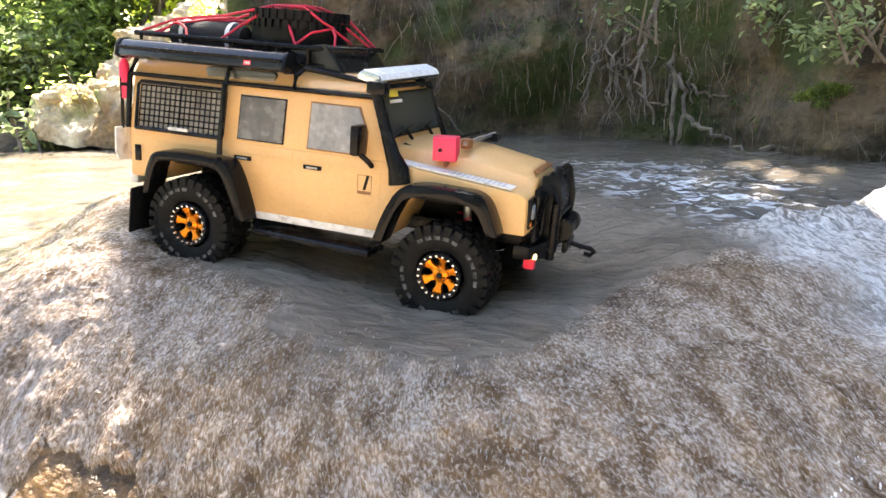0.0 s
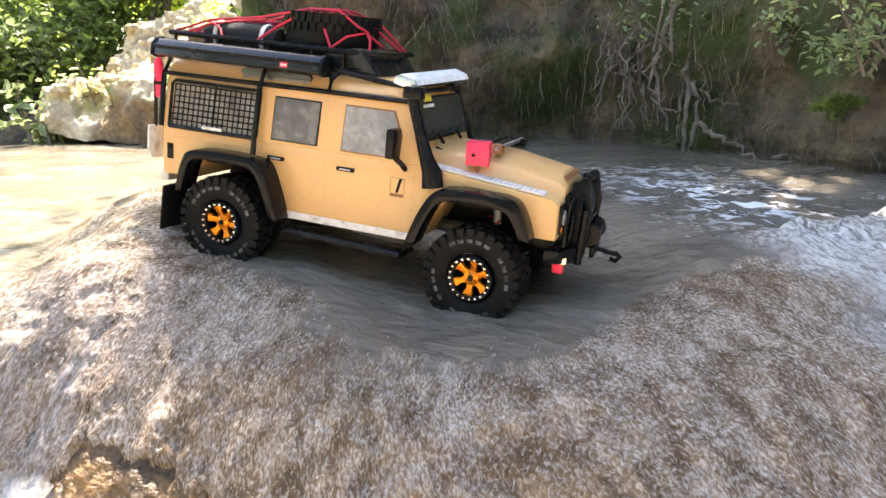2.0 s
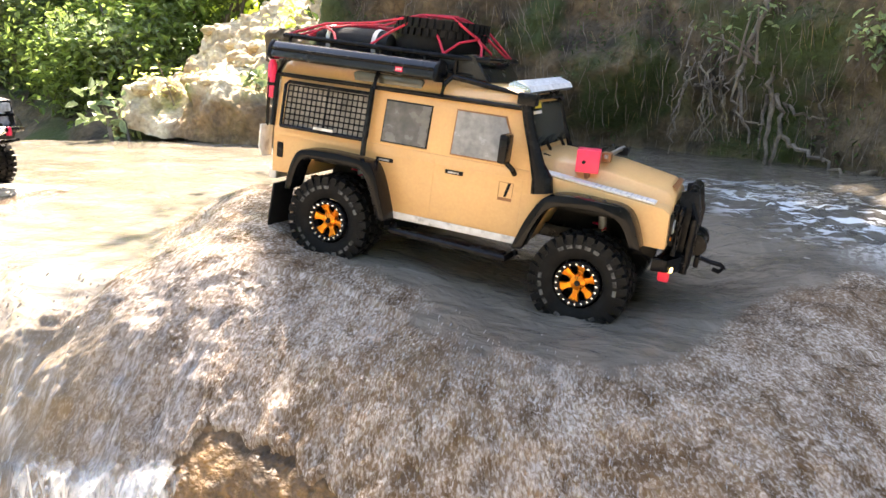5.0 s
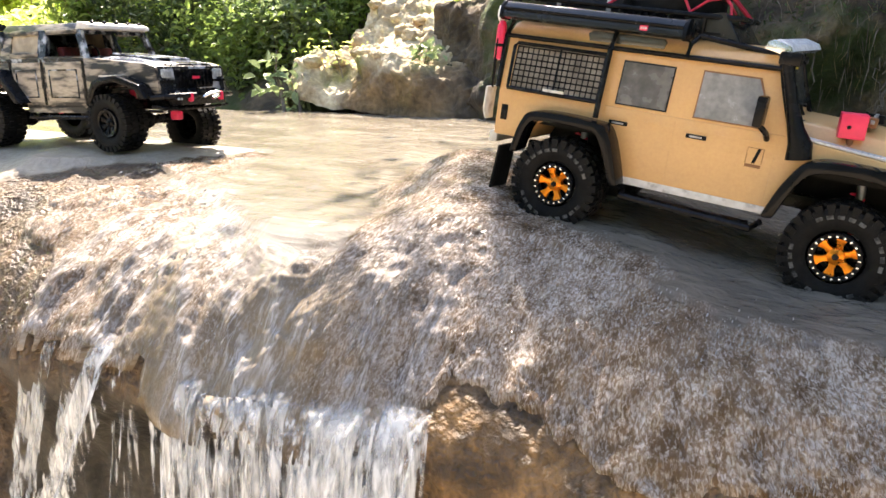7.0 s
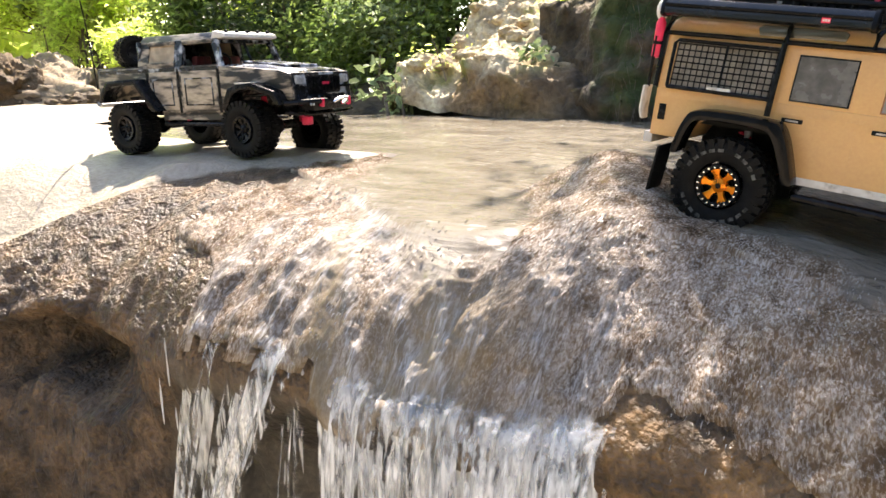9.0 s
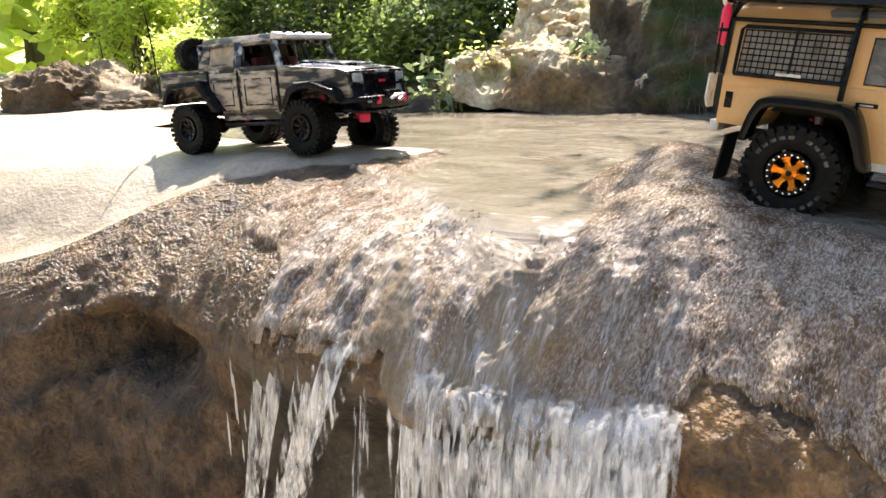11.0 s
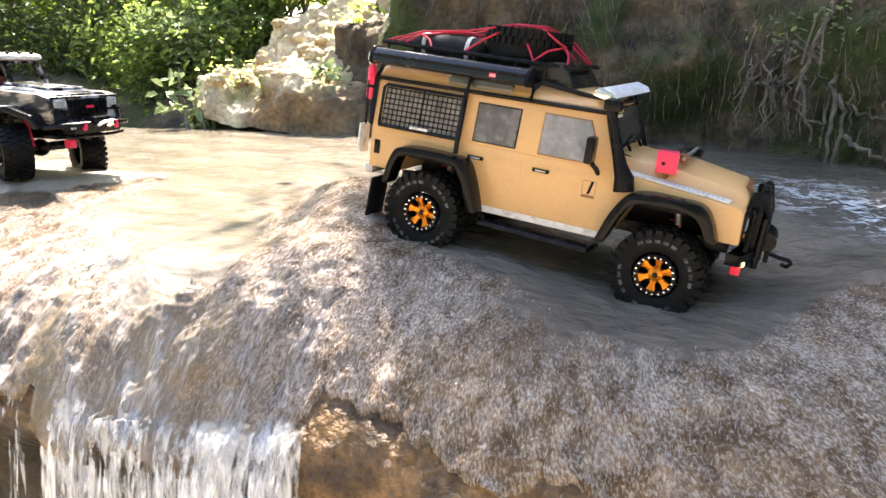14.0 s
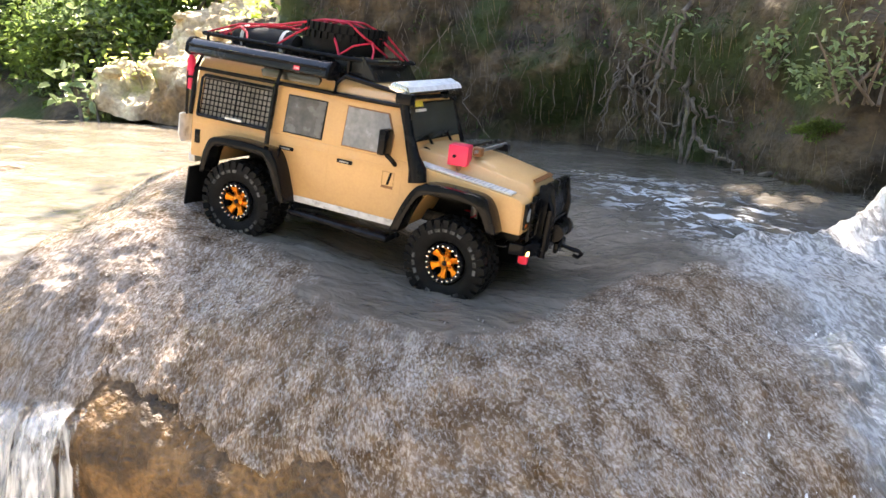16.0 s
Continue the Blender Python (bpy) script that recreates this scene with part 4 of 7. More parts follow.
                    part("flare_slot", Shape().box(x, x + 0.0035, 0.002 if near else W - 0.012, 0.012 if near else W - 0.002, z - 0.001, z + 0.0012, pose(0, 0, 0, 0, 0, 20)), M_RUBBER, fl)
        for x0 in (-0.212, 0.100):
            part("wheel_well", Shape().box(x0, x0 + 0.110, 0.030 if near else 0.125, 0.105 if near else W - 0.030, 0.052, 0.060), M_RUBBER, car)
            part("wheel_well", Shape().box(x0 - 0.004, x0 + 0.114, 0.098 if near else W - 0.106, 0.106 if near else W - 0.098, 0.012, 0.056), M_RUBBER, car)
        flap = Shape().box(-0.2415, -0.2385, -0.010 if near else W - 0.036, 0.036 if near else W + 0.010, -0.036, 0.022, pose(0, 0, 0, 0, 6, 0))
        part("mud_flap", flap, M_RUBBER, car, "black rubber mud flap", bevel=0.0008)
    # windscreen
    def screen(grow, lift, y0, y1, z0, z1):
        def pt(y, z):
            x = 0.088 - (z - 0.089) / 0.068 * 0.022 + lift
            return (x, y, z)
        return Shape().loft([[(a[0] + l, a[1], a[2]) for a in (pt(y0 - grow, z0 - grow), pt(y1 + grow, z0 - grow), pt(y1 + grow, z1 + grow), pt(y0 - grow, z1 + grow))] for l in (-0.003, 0.0)])
    scr = part("windscreen", screen(0, 0.0018, 0.034, W - 0.028, 0.115, 0.1600), M_SCREEN, cabin, "dark glossy windscreen")
    part("screen_gasket", screen(0.002, 0.0010, 0.034, W - 0.028, 0.115, 0.1600), M_BLACK, scr)
    part("screen_sticker", screen(0, 0.0024, 0.060, 0.094, 0.150, 0.1535), M_WHITE, scr, "pale sticker bar")
    for y in (0.052, 0.118):
        wp = part("wiper", Shape().tube([(0.0845, y + 0.042, 0.124), (0.0870, y + 0.002, 0.1175)], 0.0018, 6), M_BLACK, car, "black wiper")
        part("wiper_arm", Shape().tube([(0.0865, y + 0.020, 0.121), (0.0915, y + 0.028, 0.110)], 0.0020, 6), M_BLACK, wp)
    part("scuttle_vent", Shape().box(0.088, 0.098, 0.060, 0.075, 0.103, 0.1065, pose(0, 0, 0, 0, 10, 0)), M_BLACK, car, bevel=0.001)
    part("scuttle_vent", Shape().box(0.088, 0.098, 0.150, 0.165, 0.103, 0.1065, pose(0, 0, 0, 0, 10, 0)), M_BLACK, car, bevel=0.001)
    # snorkel on the near windscreen post
    sn = Shape()
    sec = []
    for x, z, a, b in ((0.104, 0.068, 0.013, 0.011), (0.102, 0.085, 0.012, 0.011), (0.094, 0.100, 0.0085, 0.009), (0.085, 0.124, 0.0065, 0.008), (0.076, 0.150, 0.0062, 0.007), (0.071, 0.166, 0.0065, 0.007)):
        sec.append([(x + a * math.cos(t), 0.018 + b * 0.9 * math.sin(t), z + 0.2 * a * math.cos(t)) for t in [2 * math.pi * k / 10 for k in range(10)]])
    snork = part("snorkel", sn.loft(sec), M_BLACK, car, "black snorkel on the windscreen post")
    part("snorkel_head", Shape().box(0.062, 0.084, 0.010, 0.026, 0.162, 0.176), M_BLACK, snork, "black snorkel intake", bevel=0.003)
    # front end
    grille = part("radiator_grille", Shape().box(0.244, 0.2515, 0.062, W - 0.062, 0.026, 0.074), M_BLACK, car, "black radiator grille", bevel=0.001)
    for i in range(6):
        part("grille_slat", Shape().box(0.2515, 0.2535, 0.064, W - 0.064, 0.030 + i * 0.007, 0.0325 + i * 0.007), M_BLACK, grille)
    for y in both(0.045):
        hl = part("headlight", Shape().box(0.2445, 0.250, y - 0.014, y + 0.014, 0.036, 0.068), M_BLACK, car, "black headlight surround", bevel=0.001)
        part("headlight_lens", Shape().lathe([(0.0, 0.2525), (0.007, 0.252), (0.0095, 0.2495)], 20, "x"), M_CLEAR, hl, at=pose(0, y, 0.053))
        part("turn_signal", Shape().lathe([(0.0, 0.2515), (0.0028, 0.251), (0.003, 0.249)], 12, "x"), M_AMBER, hl, at=pose(0, y - 0.009 if y < 0.1 else y + 0.009, 0.041))
    bum = part("front_bumper", Shape().loft([[(0.236, 0.026, 0.003), (0.252, 0.034, 0.002), (0.252, 0.034, 0.016), (0.236, 0.026, 0.018)], [(0.243, 0.06, 0.0), (0.268, 0.066, -0.002), (0.268, 0.066, 0.018), (0.243, 0.06, 0.020)],
                                             [(0.243, W - 0.06, 0.0), (0.268, W - 0.066, -0.002), (0.268, W - 0.066, 0.018), (0.243, W - 0.06, 0.020)], [(0.236, W - 0.026, 0.003), (0.252, W - 0.034, 0.002), (0.252, W - 0.034, 0.016), (0.236, W - 0.026, 0.018)]]), M_BLACK, car, "black steel front bumper", bevel=0.002)
    guard = part("bull_bar", Shape().tube([(0.268, 0.072, -0.004), (0.270, 0.070, 0.06), (0.262, 0.074, 0.089), (0.262, W - 0.074, 0.089), (0.270, W - 0.070, 0.06), (0.268, W - 0.072, -0.004)], 0.005, 10), M_BLACK, car, "black bull bar with plate uprights")
    for y in both(0.076):
        part("bull_bar_plate", Shape().prism([(0.250, 0.006), (0.274, 0.004), (0.276, 0.060), (0.268, 0.092), (0.250, 0.088)], y - 0.004, y + 0.004), M_BLACK, guard, bevel=0.0015)
    part("bull_bar_panel", Shape().prism([(0.262, 0.020), (0.270, 0.020), (0.272, 0.060), (0.264, 0.088), (0.258, 0.088), (0.264, 0.060)], 0.078, W - 0.078), M_BLACK, guard, "flat black centre panel", bevel=0.0015)
    for y in both(0.047):
        net = part("headlight_guard", Shape().tube([(0.256, y - 0.017, 0.026), (0.257, y - 0.017, 0.070), (0.257, y + 0.017, 0.072), (0.256, y + 0.017, 0.024), (0.256, y - 0.017, 0.026)], 0.0026, 6), M_BLACK, guard, "black headlight guard")
        for k in range(4):
            part("guard_wire", Shape().tube([(0.2565, y - 0.016, 0.033 + 0.010 * k), (0.2565, y + 0.016, 0.033 + 0.010 * k)], 0.0012, 5), M_BLACK, net)
    part("guard_tube", Shape().tube([(0.271, 0.072, 0.045), (0.271, W - 0.072, 0.045)], 0.0035, 8), M_BLACK, guard)
    winch = part("winch", Shape().lathe([(0.0, 0.086), (0.012, 0.086), (0.012, 0.096), (0.009, 0.097), (0.009, W - 0.097), (0.012, W - 0.096), (0.012, W - 0.086), (0.0, W - 0.086)], 20), M_BLACK, car, "black winch on the bumper", at=pose(0.276, 0, 0.028))
    part("winch_rope", Shape().lathe([(0.0100, 0.100), (0.0100, W - 0.100)], 20), M_BLACK, winch)
    part("fairlead", Shape().box(0.277, 0.283, 0.092, W - 0.092, 0.0, 0.014), M_BLACK, car, "black winch fairlead", bevel=0.002)
    part("winch_hook", Shape().tube([(0.283, 0.115, 0.008), (0.296, 0.116, 0.005), (0.306, 0.118, 0.004), (0.311, 0.121, 0.0), (0.306, 0.122, -0.006), (0.299, 0.121, -0.004)], 0.0028, 8), M_BLACK, car, "black winch hook")
    for y in both(0.075):
        lamp = part("bumper_lamp", Shape().lathe([(0.0, 0.257), (0.0030, 0.2565), (0.0038, 0.252), (0.0036, 0.240)], 14, "x"), M_LAMP if y < 0.1 else M_CLEAR, car, "small lit bumper lamp", at=pose(0.002, y - 0.030 if y < 0.1 else y + 0.030, 0.004))
        part("recovery_hook", Shape().box(0.243, 0.256, y - 0.024, y - 0.015, -0.014, -0.001), M_RED, car, "red recovery shackle", bevel=0.003)
    # running gear
    for x, z in ((-0.1595, -0.0139), (0.1642, -0.0217)):
        part("axle", Shape().tube([(x, 0.045, z), (x, W - 0.045, z)], 0.009, 12), M_BLACK, car)
        part("differential", Shape().ball((x, 0.095, z), 0.018, 0.016, 0.017), M_BLACK, car)
        for y in both(0.062):
            sh = part("shock", Shape().tube([(x + 0.012, y, z + 0.004), (x + 0.002, y + (0.008 if y < 0.1 else -0.008), 0.064)], 0.0048, 10), M_STEEL, car, "steel shock absorber")
            spr = [(x + 0.012 - 0.010 * k / 40 + 0.0072 * math.cos(k * 0.9), y + 0.0072 * math.sin(k * 0.9), z + 0.010 + 0.050 * k / 40) for k in range(41)]
            part("spring", Shape().tube(spr, 0.0011, 5), M_RED, sh, "red coil spring")
    for y in both(0.078):
        part("chassis_rail", Shape().box(-0.235, 0.235, y - 0.005, y + 0.005, 0.006, 0.022), M_BLACK, car, bevel=0.001)
    for y, side in ((0.0, 1), (W, -1)):
        wheel(car, -0.1595, y, -0.0139, 0.0575, 0.048, side, 20, M_ORANGE)
        wheel(car, 0.1642, y, -0.0217, 0.0575, 0.048, side, 47, M_ORANGE, steer=-3)
    # rear end
    part("rear_bumper", Shape().box(-0.274, -0.262, 0.03, W - 0.03, 0.018, 0.032), M_WHITE, car, bevel=0.002)
    part("fuel_flap", Shape().box(-0.2565, -0.2475, 0.0205, 0.024, 0.050, 0.070), M_BLACK, car, "black tail lamp cluster", bevel=0.001)
    part("rear_door", Shape().box(-0.268, -0.263, 0.06, W - 0.06, 0.036, 0.150), M_TAN, car, bevel=0.001)
    bottle = part("gas_bottle", Shape().lathe([(0.0, 0.115), (0.006, 0.117), (0.006, 0.158), (0.003, 0.164), (0.0, 0.165)], 14, "z"), M_RED, car, "red gas bottle on the rear corner", at=pose(-0.274, 0.028, 0.008))
    part("bottle_strap", Shape().lathe([(0.0063, 0.132), (0.0066, 0.1335), (0.0063, 0.136)], 14, "z"), M_BLACK, bottle)
    part("cloth_bundle", Shape().ball((-0.277, 0.034, 0.181), 0.007, 0.012, 0.013), M_WHITE, car, "pale cloth bundle")
    shovel = part("shovel", Shape().loft([[(-0.277, 0.014, 0.050), (-0.274, 0.014, 0.048), (-0.274, 0.034, 0.048), (-0.277, 0.034, 0.050)], [(-0.279, 0.011, 0.060), (-0.276, 0.011, 0.060), (-0.276, 0.037, 0.060), (-0.279, 0.037, 0.060)], [(-0.278, 0.011, 0.090), (-0.275, 0.011, 0.090), (-0.275, 0.037, 0.090), (-0.278, 0.037, 0.090)]]), M_WHITE, car, "small bright shovel on the tail", bevel=0.001)
    part("shovel_shaft", Shape().tube([(-0.276, 0.024, 0.088), (-0.275, 0.024, 0.150)], 0.0022, 8), M_BLACK, shovel)
    # number decal on the door
    fc = bpy.data.curves.new("door_number", "FONT")
    fc.body, fc.size, fc.extrude, fc.align_x = "1", 0.022, 0.0002, "CENTER"
    fc.shear, fc.offset = 0.25, 0.0007
    num = new("door_number", fc)
    num.data.materials.append(M_BLACK)
    num.parent, num.matrix_basis = body, pose(0.0600, 0.0216, 0.0555, 90, 0, 0)
    num["label"] = "black digit one decal"
    part("decal_bar", Shape().box(0.0515, 0.0685, 0.0214, 0.0224, 0.0500, 0.0535), M_BROWN, body, "brown decal bar")
    part("decal_frame", Shape().tube([(0.0515, 0.0218, 0.0545), (0.0515, 0.0218, 0.0715), (0.0685, 0.0218, 0.0715), (0.0685, 0.0218, 0.0545)], 0.0004, 4), M_BROWN, body)
    part("cage_tube", Shape().tube([(0.068, 0.034, 0.164), (0.069, 0.046, 0.169), (0.069, W - 0.046, 0.169), (0.068, W - 0.034, 0.164)], 0.0030, 8), M_BLACK, car, "black roll-cage tube over the windscreen")
    # roof rack, awning and lamp bar
    rack = part("roof_rack", Shape().tube([(-0.270, 0.046, 0.204), (-0.030, 0.046, 0.203), (0.006, 0.058, 0.204), (0.006, W - 0.058, 0.204), (-0.03, W - 0.046, 0.203), (-0.270, W - 0.046, 0.204), (-0.272, 0.060, 0.204), (-0.270, 0.046, 0.204)], 0.0032, 8), M_BLACK, car, "black tubular roof rack")
    part("rack_floor", Shape().box(-0.268, -0.010, 0.048, W - 0.048, 0.184, 0.1865), M_BLACK, rack)
    for x in (-0.262, -0.20, -0.13, -0.07, -0.03):
        for y in both(0.046):
            part("rack_post", Shape().tube([(x, y, 0.182), (x, y, 0.204)], 0.0022, 6), M_BLACK, rack)
    part("wind_deflector", Shape().loft([[(0.006, 0.050, 0.180), (0.012, 0.050, 0.179), (0.012, W - 0.050, 0.179), (0.006, W - 0.050, 0.180)], [(-0.012, 0.056, 0.209), (-0.008, 0.056, 0.208), (-0.008, W - 0.056, 0.208), (-0.012, W - 0.056, 0.209)]]), M_AWNING, rack, "black wind deflector", bevel=0.001)
    for y in both(0.0515):
        part("deflector_wing", Shape().prism([(-0.058, 0.187), (0.010, 0.180), (-0.010, 0.209), (-0.050, 0.203)], y - 0.0015, y + 0.0015), M_AWNING, rack)
    aw = part("awning", Shape().prism([(0.010, 0.178), (0.012, 0.189), (0.018, 0.196), (0.030, 0.197), (0.040, 0.193), (0.041, 0.180), (0.032, 0.175), (0.016, 0.175)], -0.268, -0.040, "x"), M_AWNING, car, "black rolled awning along the roof side", bevel=0.001)
    for x0, x1 in ((-0.271, -0.266), (-0.042, -0.037)):
        part("awning_cap", Shape().prism([(0.009, 0.177), (0.011, 0.190), (0.018, 0.1975), (0.030, 0.1985), (0.042, 0.194), (0.043, 0.179), (0.032, 0.1735), (0.016, 0.1735)], x0, x1, "x"), M_BLACK, aw, bevel=0.001)
    part("awning_lip", Shape().box(-0.266, -0.042, 0.0085, 0.0125, 0.1865, 0.1895), M_BLACK, aw, bevel=0.0008)
    tag = part("awning_tag", Shape().box(-0.0905, -0.0815, 0.0098, 0.0112, 0.1800, 0.1855), M_RED, aw, "small red tag")
    for i in range(3):
        part("tag_bar", Shape().box(-0.0895 + i * 0.0027, -0.0875 + i * 0.0027, 0.0094, 0.0099, 0.1815, 0.1840), M_WHITE, tag)
    bar = part("light_bar", Shape().prism([(0.044, 0.182), (0.046, 0.189), (0.052, 0.1925), (0.070, 0.187), (0.073, 0.181), (0.066, 0.177)], 0.038, W - 0.036), M_CHROME, car, "bright silver light bar over the windscreen", bevel=0.001)
    part("light_bar_lens", Shape().prism([(0.0545, 0.1928), (0.0700, 0.1880), (0.0736, 0.1822), (0.0722, 0.1815), (0.0690, 0.1868), (0.0540, 0.1915)], 0.041, W - 0.039), M_BARLENS, bar, "pale light bar lens")
    for i in range(14):
        y = 0.044 + i * 0.0108
        part("lens_rib", Shape().box(0.0560, 0.0700, y, y + 0.0007, 0.1885, 0.1892, pose(0, 0, 0, 0, 17, 0)), M_STEEL, bar)
    bar.matrix_basis = pose(-0.003, 0, -0.007, 2.0, 0, -4)
    for y in both(0.058):
        part("light_bracket", Shape().box(0.048, 0.062, y - 0.002, y + 0.002, 0.166, 0.183), M_BLACK, bar)
    part("number_plate_bar", Shape().box(0.0735, 0.0750, 0.046, 0.068, 0.158, 0.1655, pose(0, 0, 0, 0, -18, 0)), M_YELLOW, car, "small yellow plate without writing")
    # red box and jack on the bonnet
    box = part("red_box", Shape().box(0.131, 0.157, 0.038, 0.064, 0.096, 0.122, pose(0, 0, 0, 0, -2, 8)), M_RED, car, "bright red box on the bonnet", bevel=0.0012)
    part("box_screw", Shape().lathe([(0.0, 0.0322), (0.002, 0.0325), (0.0022, 0.037)], 10), M_BLACK, box, at=pose(0.142, 0.002, 0.108))
    part("box_post", Shape().tube([(0.146, 0.050, 0.082), (0.145, 0.050, 0.097)], 0.004, 8), M_BROWN, box)
    jack = part("farm_jack", Shape().box(0.159, 0.163, 0.060, 0.186, 0.1125, 0.1165), M_STEEL, car, "dark steel farm jack across the bonnet", bevel=0.0006)
    part("jack_body", Shape().box(0.155, 0.166, 0.066, 0.080, 0.108, 0.119), M_BROWN, jack, bevel=0.002)
    part("jack_handle", Shape().tube([(0.153, 0.070, 0.120), (0.150, 0.172, 0.1175)], 0.0018, 8), M_BLACK, jack)
    part("jack_foot", Shape().box(0.152, 0.170, 0.168, 0.182, 0.106, 0.116), M_BLACK, jack, bevel=0.001)
    return car


M_PANEL = material("grey_dusty_panel", (0.20, 0.175, 0.145), 0.35, var=0.2, size=40, second=(0.42, 0.37, 0.31), spread=(0.3, 0.7))
M_AWNING = material("black_glossy_extrusion", (0.008, 0.0085, 0.0095), 0.22, var=0.15, size=60, bump=0.1, bump_size=400)
M_BARLENS = material("pale_lamp_lens", (0.72, 0.74, 0.76), 0.15, var=0.1, size=120, bump=0.2, bump_size=500)
M_YELLOW = material("yellow_plate", (0.55, 0.42, 0.04), 0.5)
wagon = tan_car()


def roof_load():
    """Spare tyre, bags and the red net on the wagon's roof."""
    m = pose(0, 0, 0, 0, 7.5, 0)
    spare = new("spare_tyre")
    tagged(spare, "black knobbly spare tyre lying on the roof rack", "tyre")
    part("tyre", tyre_shape(0.062, 0.056, 38), M_RUBBER, spare)
    spare.matrix_world = m @ pose(-0.082, 0.118, 0.1910, 90, 0, 0)
    part("rim", Shape().lathe([(0.0, 0.006), (0.024, 0.004), (0.027, 0.0), (0.027, 0.036)], 24), M_BLACK, spare)
    roll = new("bag_roll")
    tagged(roll, "black rolled bag strapped on the roof rack", "bag")
    roll.matrix_world = m @ pose(-0.186, 0.080, 0.2055) @ Matrix.Diagonal((1, 1.35, 1.35, 1))
    part("roll", Shape().lathe([(0.0, -0.052), (0.011, -0.050), (0.0135, -0.045), (0.013, -0.02), (0.0138, 0.01), (0.0132, 0.045), (0.011, 0.052), (0.0, 0.054)], 18, "x"), M_BAG, roll)
    for x in (-0.030, 0.036):
        part("strap", Shape().lathe([(0.0140, x - 0.003), (0.0146, x), (0.0140, x + 0.003)], 18, "x"), M_WHITE, roll, "pale strap")
    bag = new("black_bag")
    tagged(bag, "soft black bag on the roof rack", "bag")
    bag.matrix_world = m @ pose(-0.195, 0.140, 0.187)
    s = Shape().ball((0, 0, 0.014), 0.060, 0.036, 0.018, 18, 10)
    part("cloth", s, M_BAG, bag)
    part("handle", Shape().tube([(-0.02, -0.01, 0.030), (-0.01, -0.012, 0.036), (0.01, -0.012, 0.036), (0.02, -0.01, 0.030)], 0.002, 6), M_BAG, bag)
    net = new("red_net")
    tagged(net, "red cord net tied over the roof load", "net")
    net.matrix_world = m
    def cord(pts):
        part("cord", Shape().tube(pts, 0.0016, 6), M_ROPE, net)
    top = 0.2475
    hub = (-0.088, 0.070, top)
    for a, b, c, d in (((-0.150, 0.048, 0.203), (-0.128, 0.060, 0.222), hub, None), ((-0.046, 0.048, 0.203), (-0.062, 0.060, 0.224), hub, None), ((-0.052, 0.050, 0.203), (-0.034, 0.062, 0.220), (-0.020, 0.085, 0.226), (-0.012, 0.120, 0.210)),
                       ((-0.020, 0.085, 0.226), (-0.010, 0.075, 0.218), (-0.006, 0.066, 0.206), None), (hub, (-0.055, 0.085, top + 0.002), (-0.030, 0.110, 0.238), (0.000, 0.150, 0.206)),
                       (hub, (-0.060, 0.130, top + 0.002), (-0.030, 0.150, 0.236), (0.000, 0.165, 0.206)), (hub, (-0.050, 0.072, top), (-0.026, 0.075, 0.232), (-0.018, 0.086, 0.226))):
        cord([q for q in (a, b, c, d) if q])
    for k in range(5):                              # long strands from the tyre back to the rack
        y = 0.052 + 0.026 * k
        cord([(-0.050 - 0.006 * k, 0.090 + 0.015 * k, top + 0.002), hub if k < 2 else (-0.100, 0.075 + 0.02 * k, top + 0.001), (-0.150, y + 0.008, 0.232 - 0.002 * k), (-0.215, y + 0.002, 0.224), (-0.268, y, 0.206)])
    cord([(-0.262, 0.100, 0.207), (-0.225, 0.066, 0.222), (-0.205, 0.058, 0.214), (-0.196, 0.048, 0.204)])
    cord([(-0.240, 0.048, 0.204), (-0.225, 0.060, 0.218), (-0.190, 0.082, 0.226), (-0.150, 0.075, 0.230)])


roof_load()


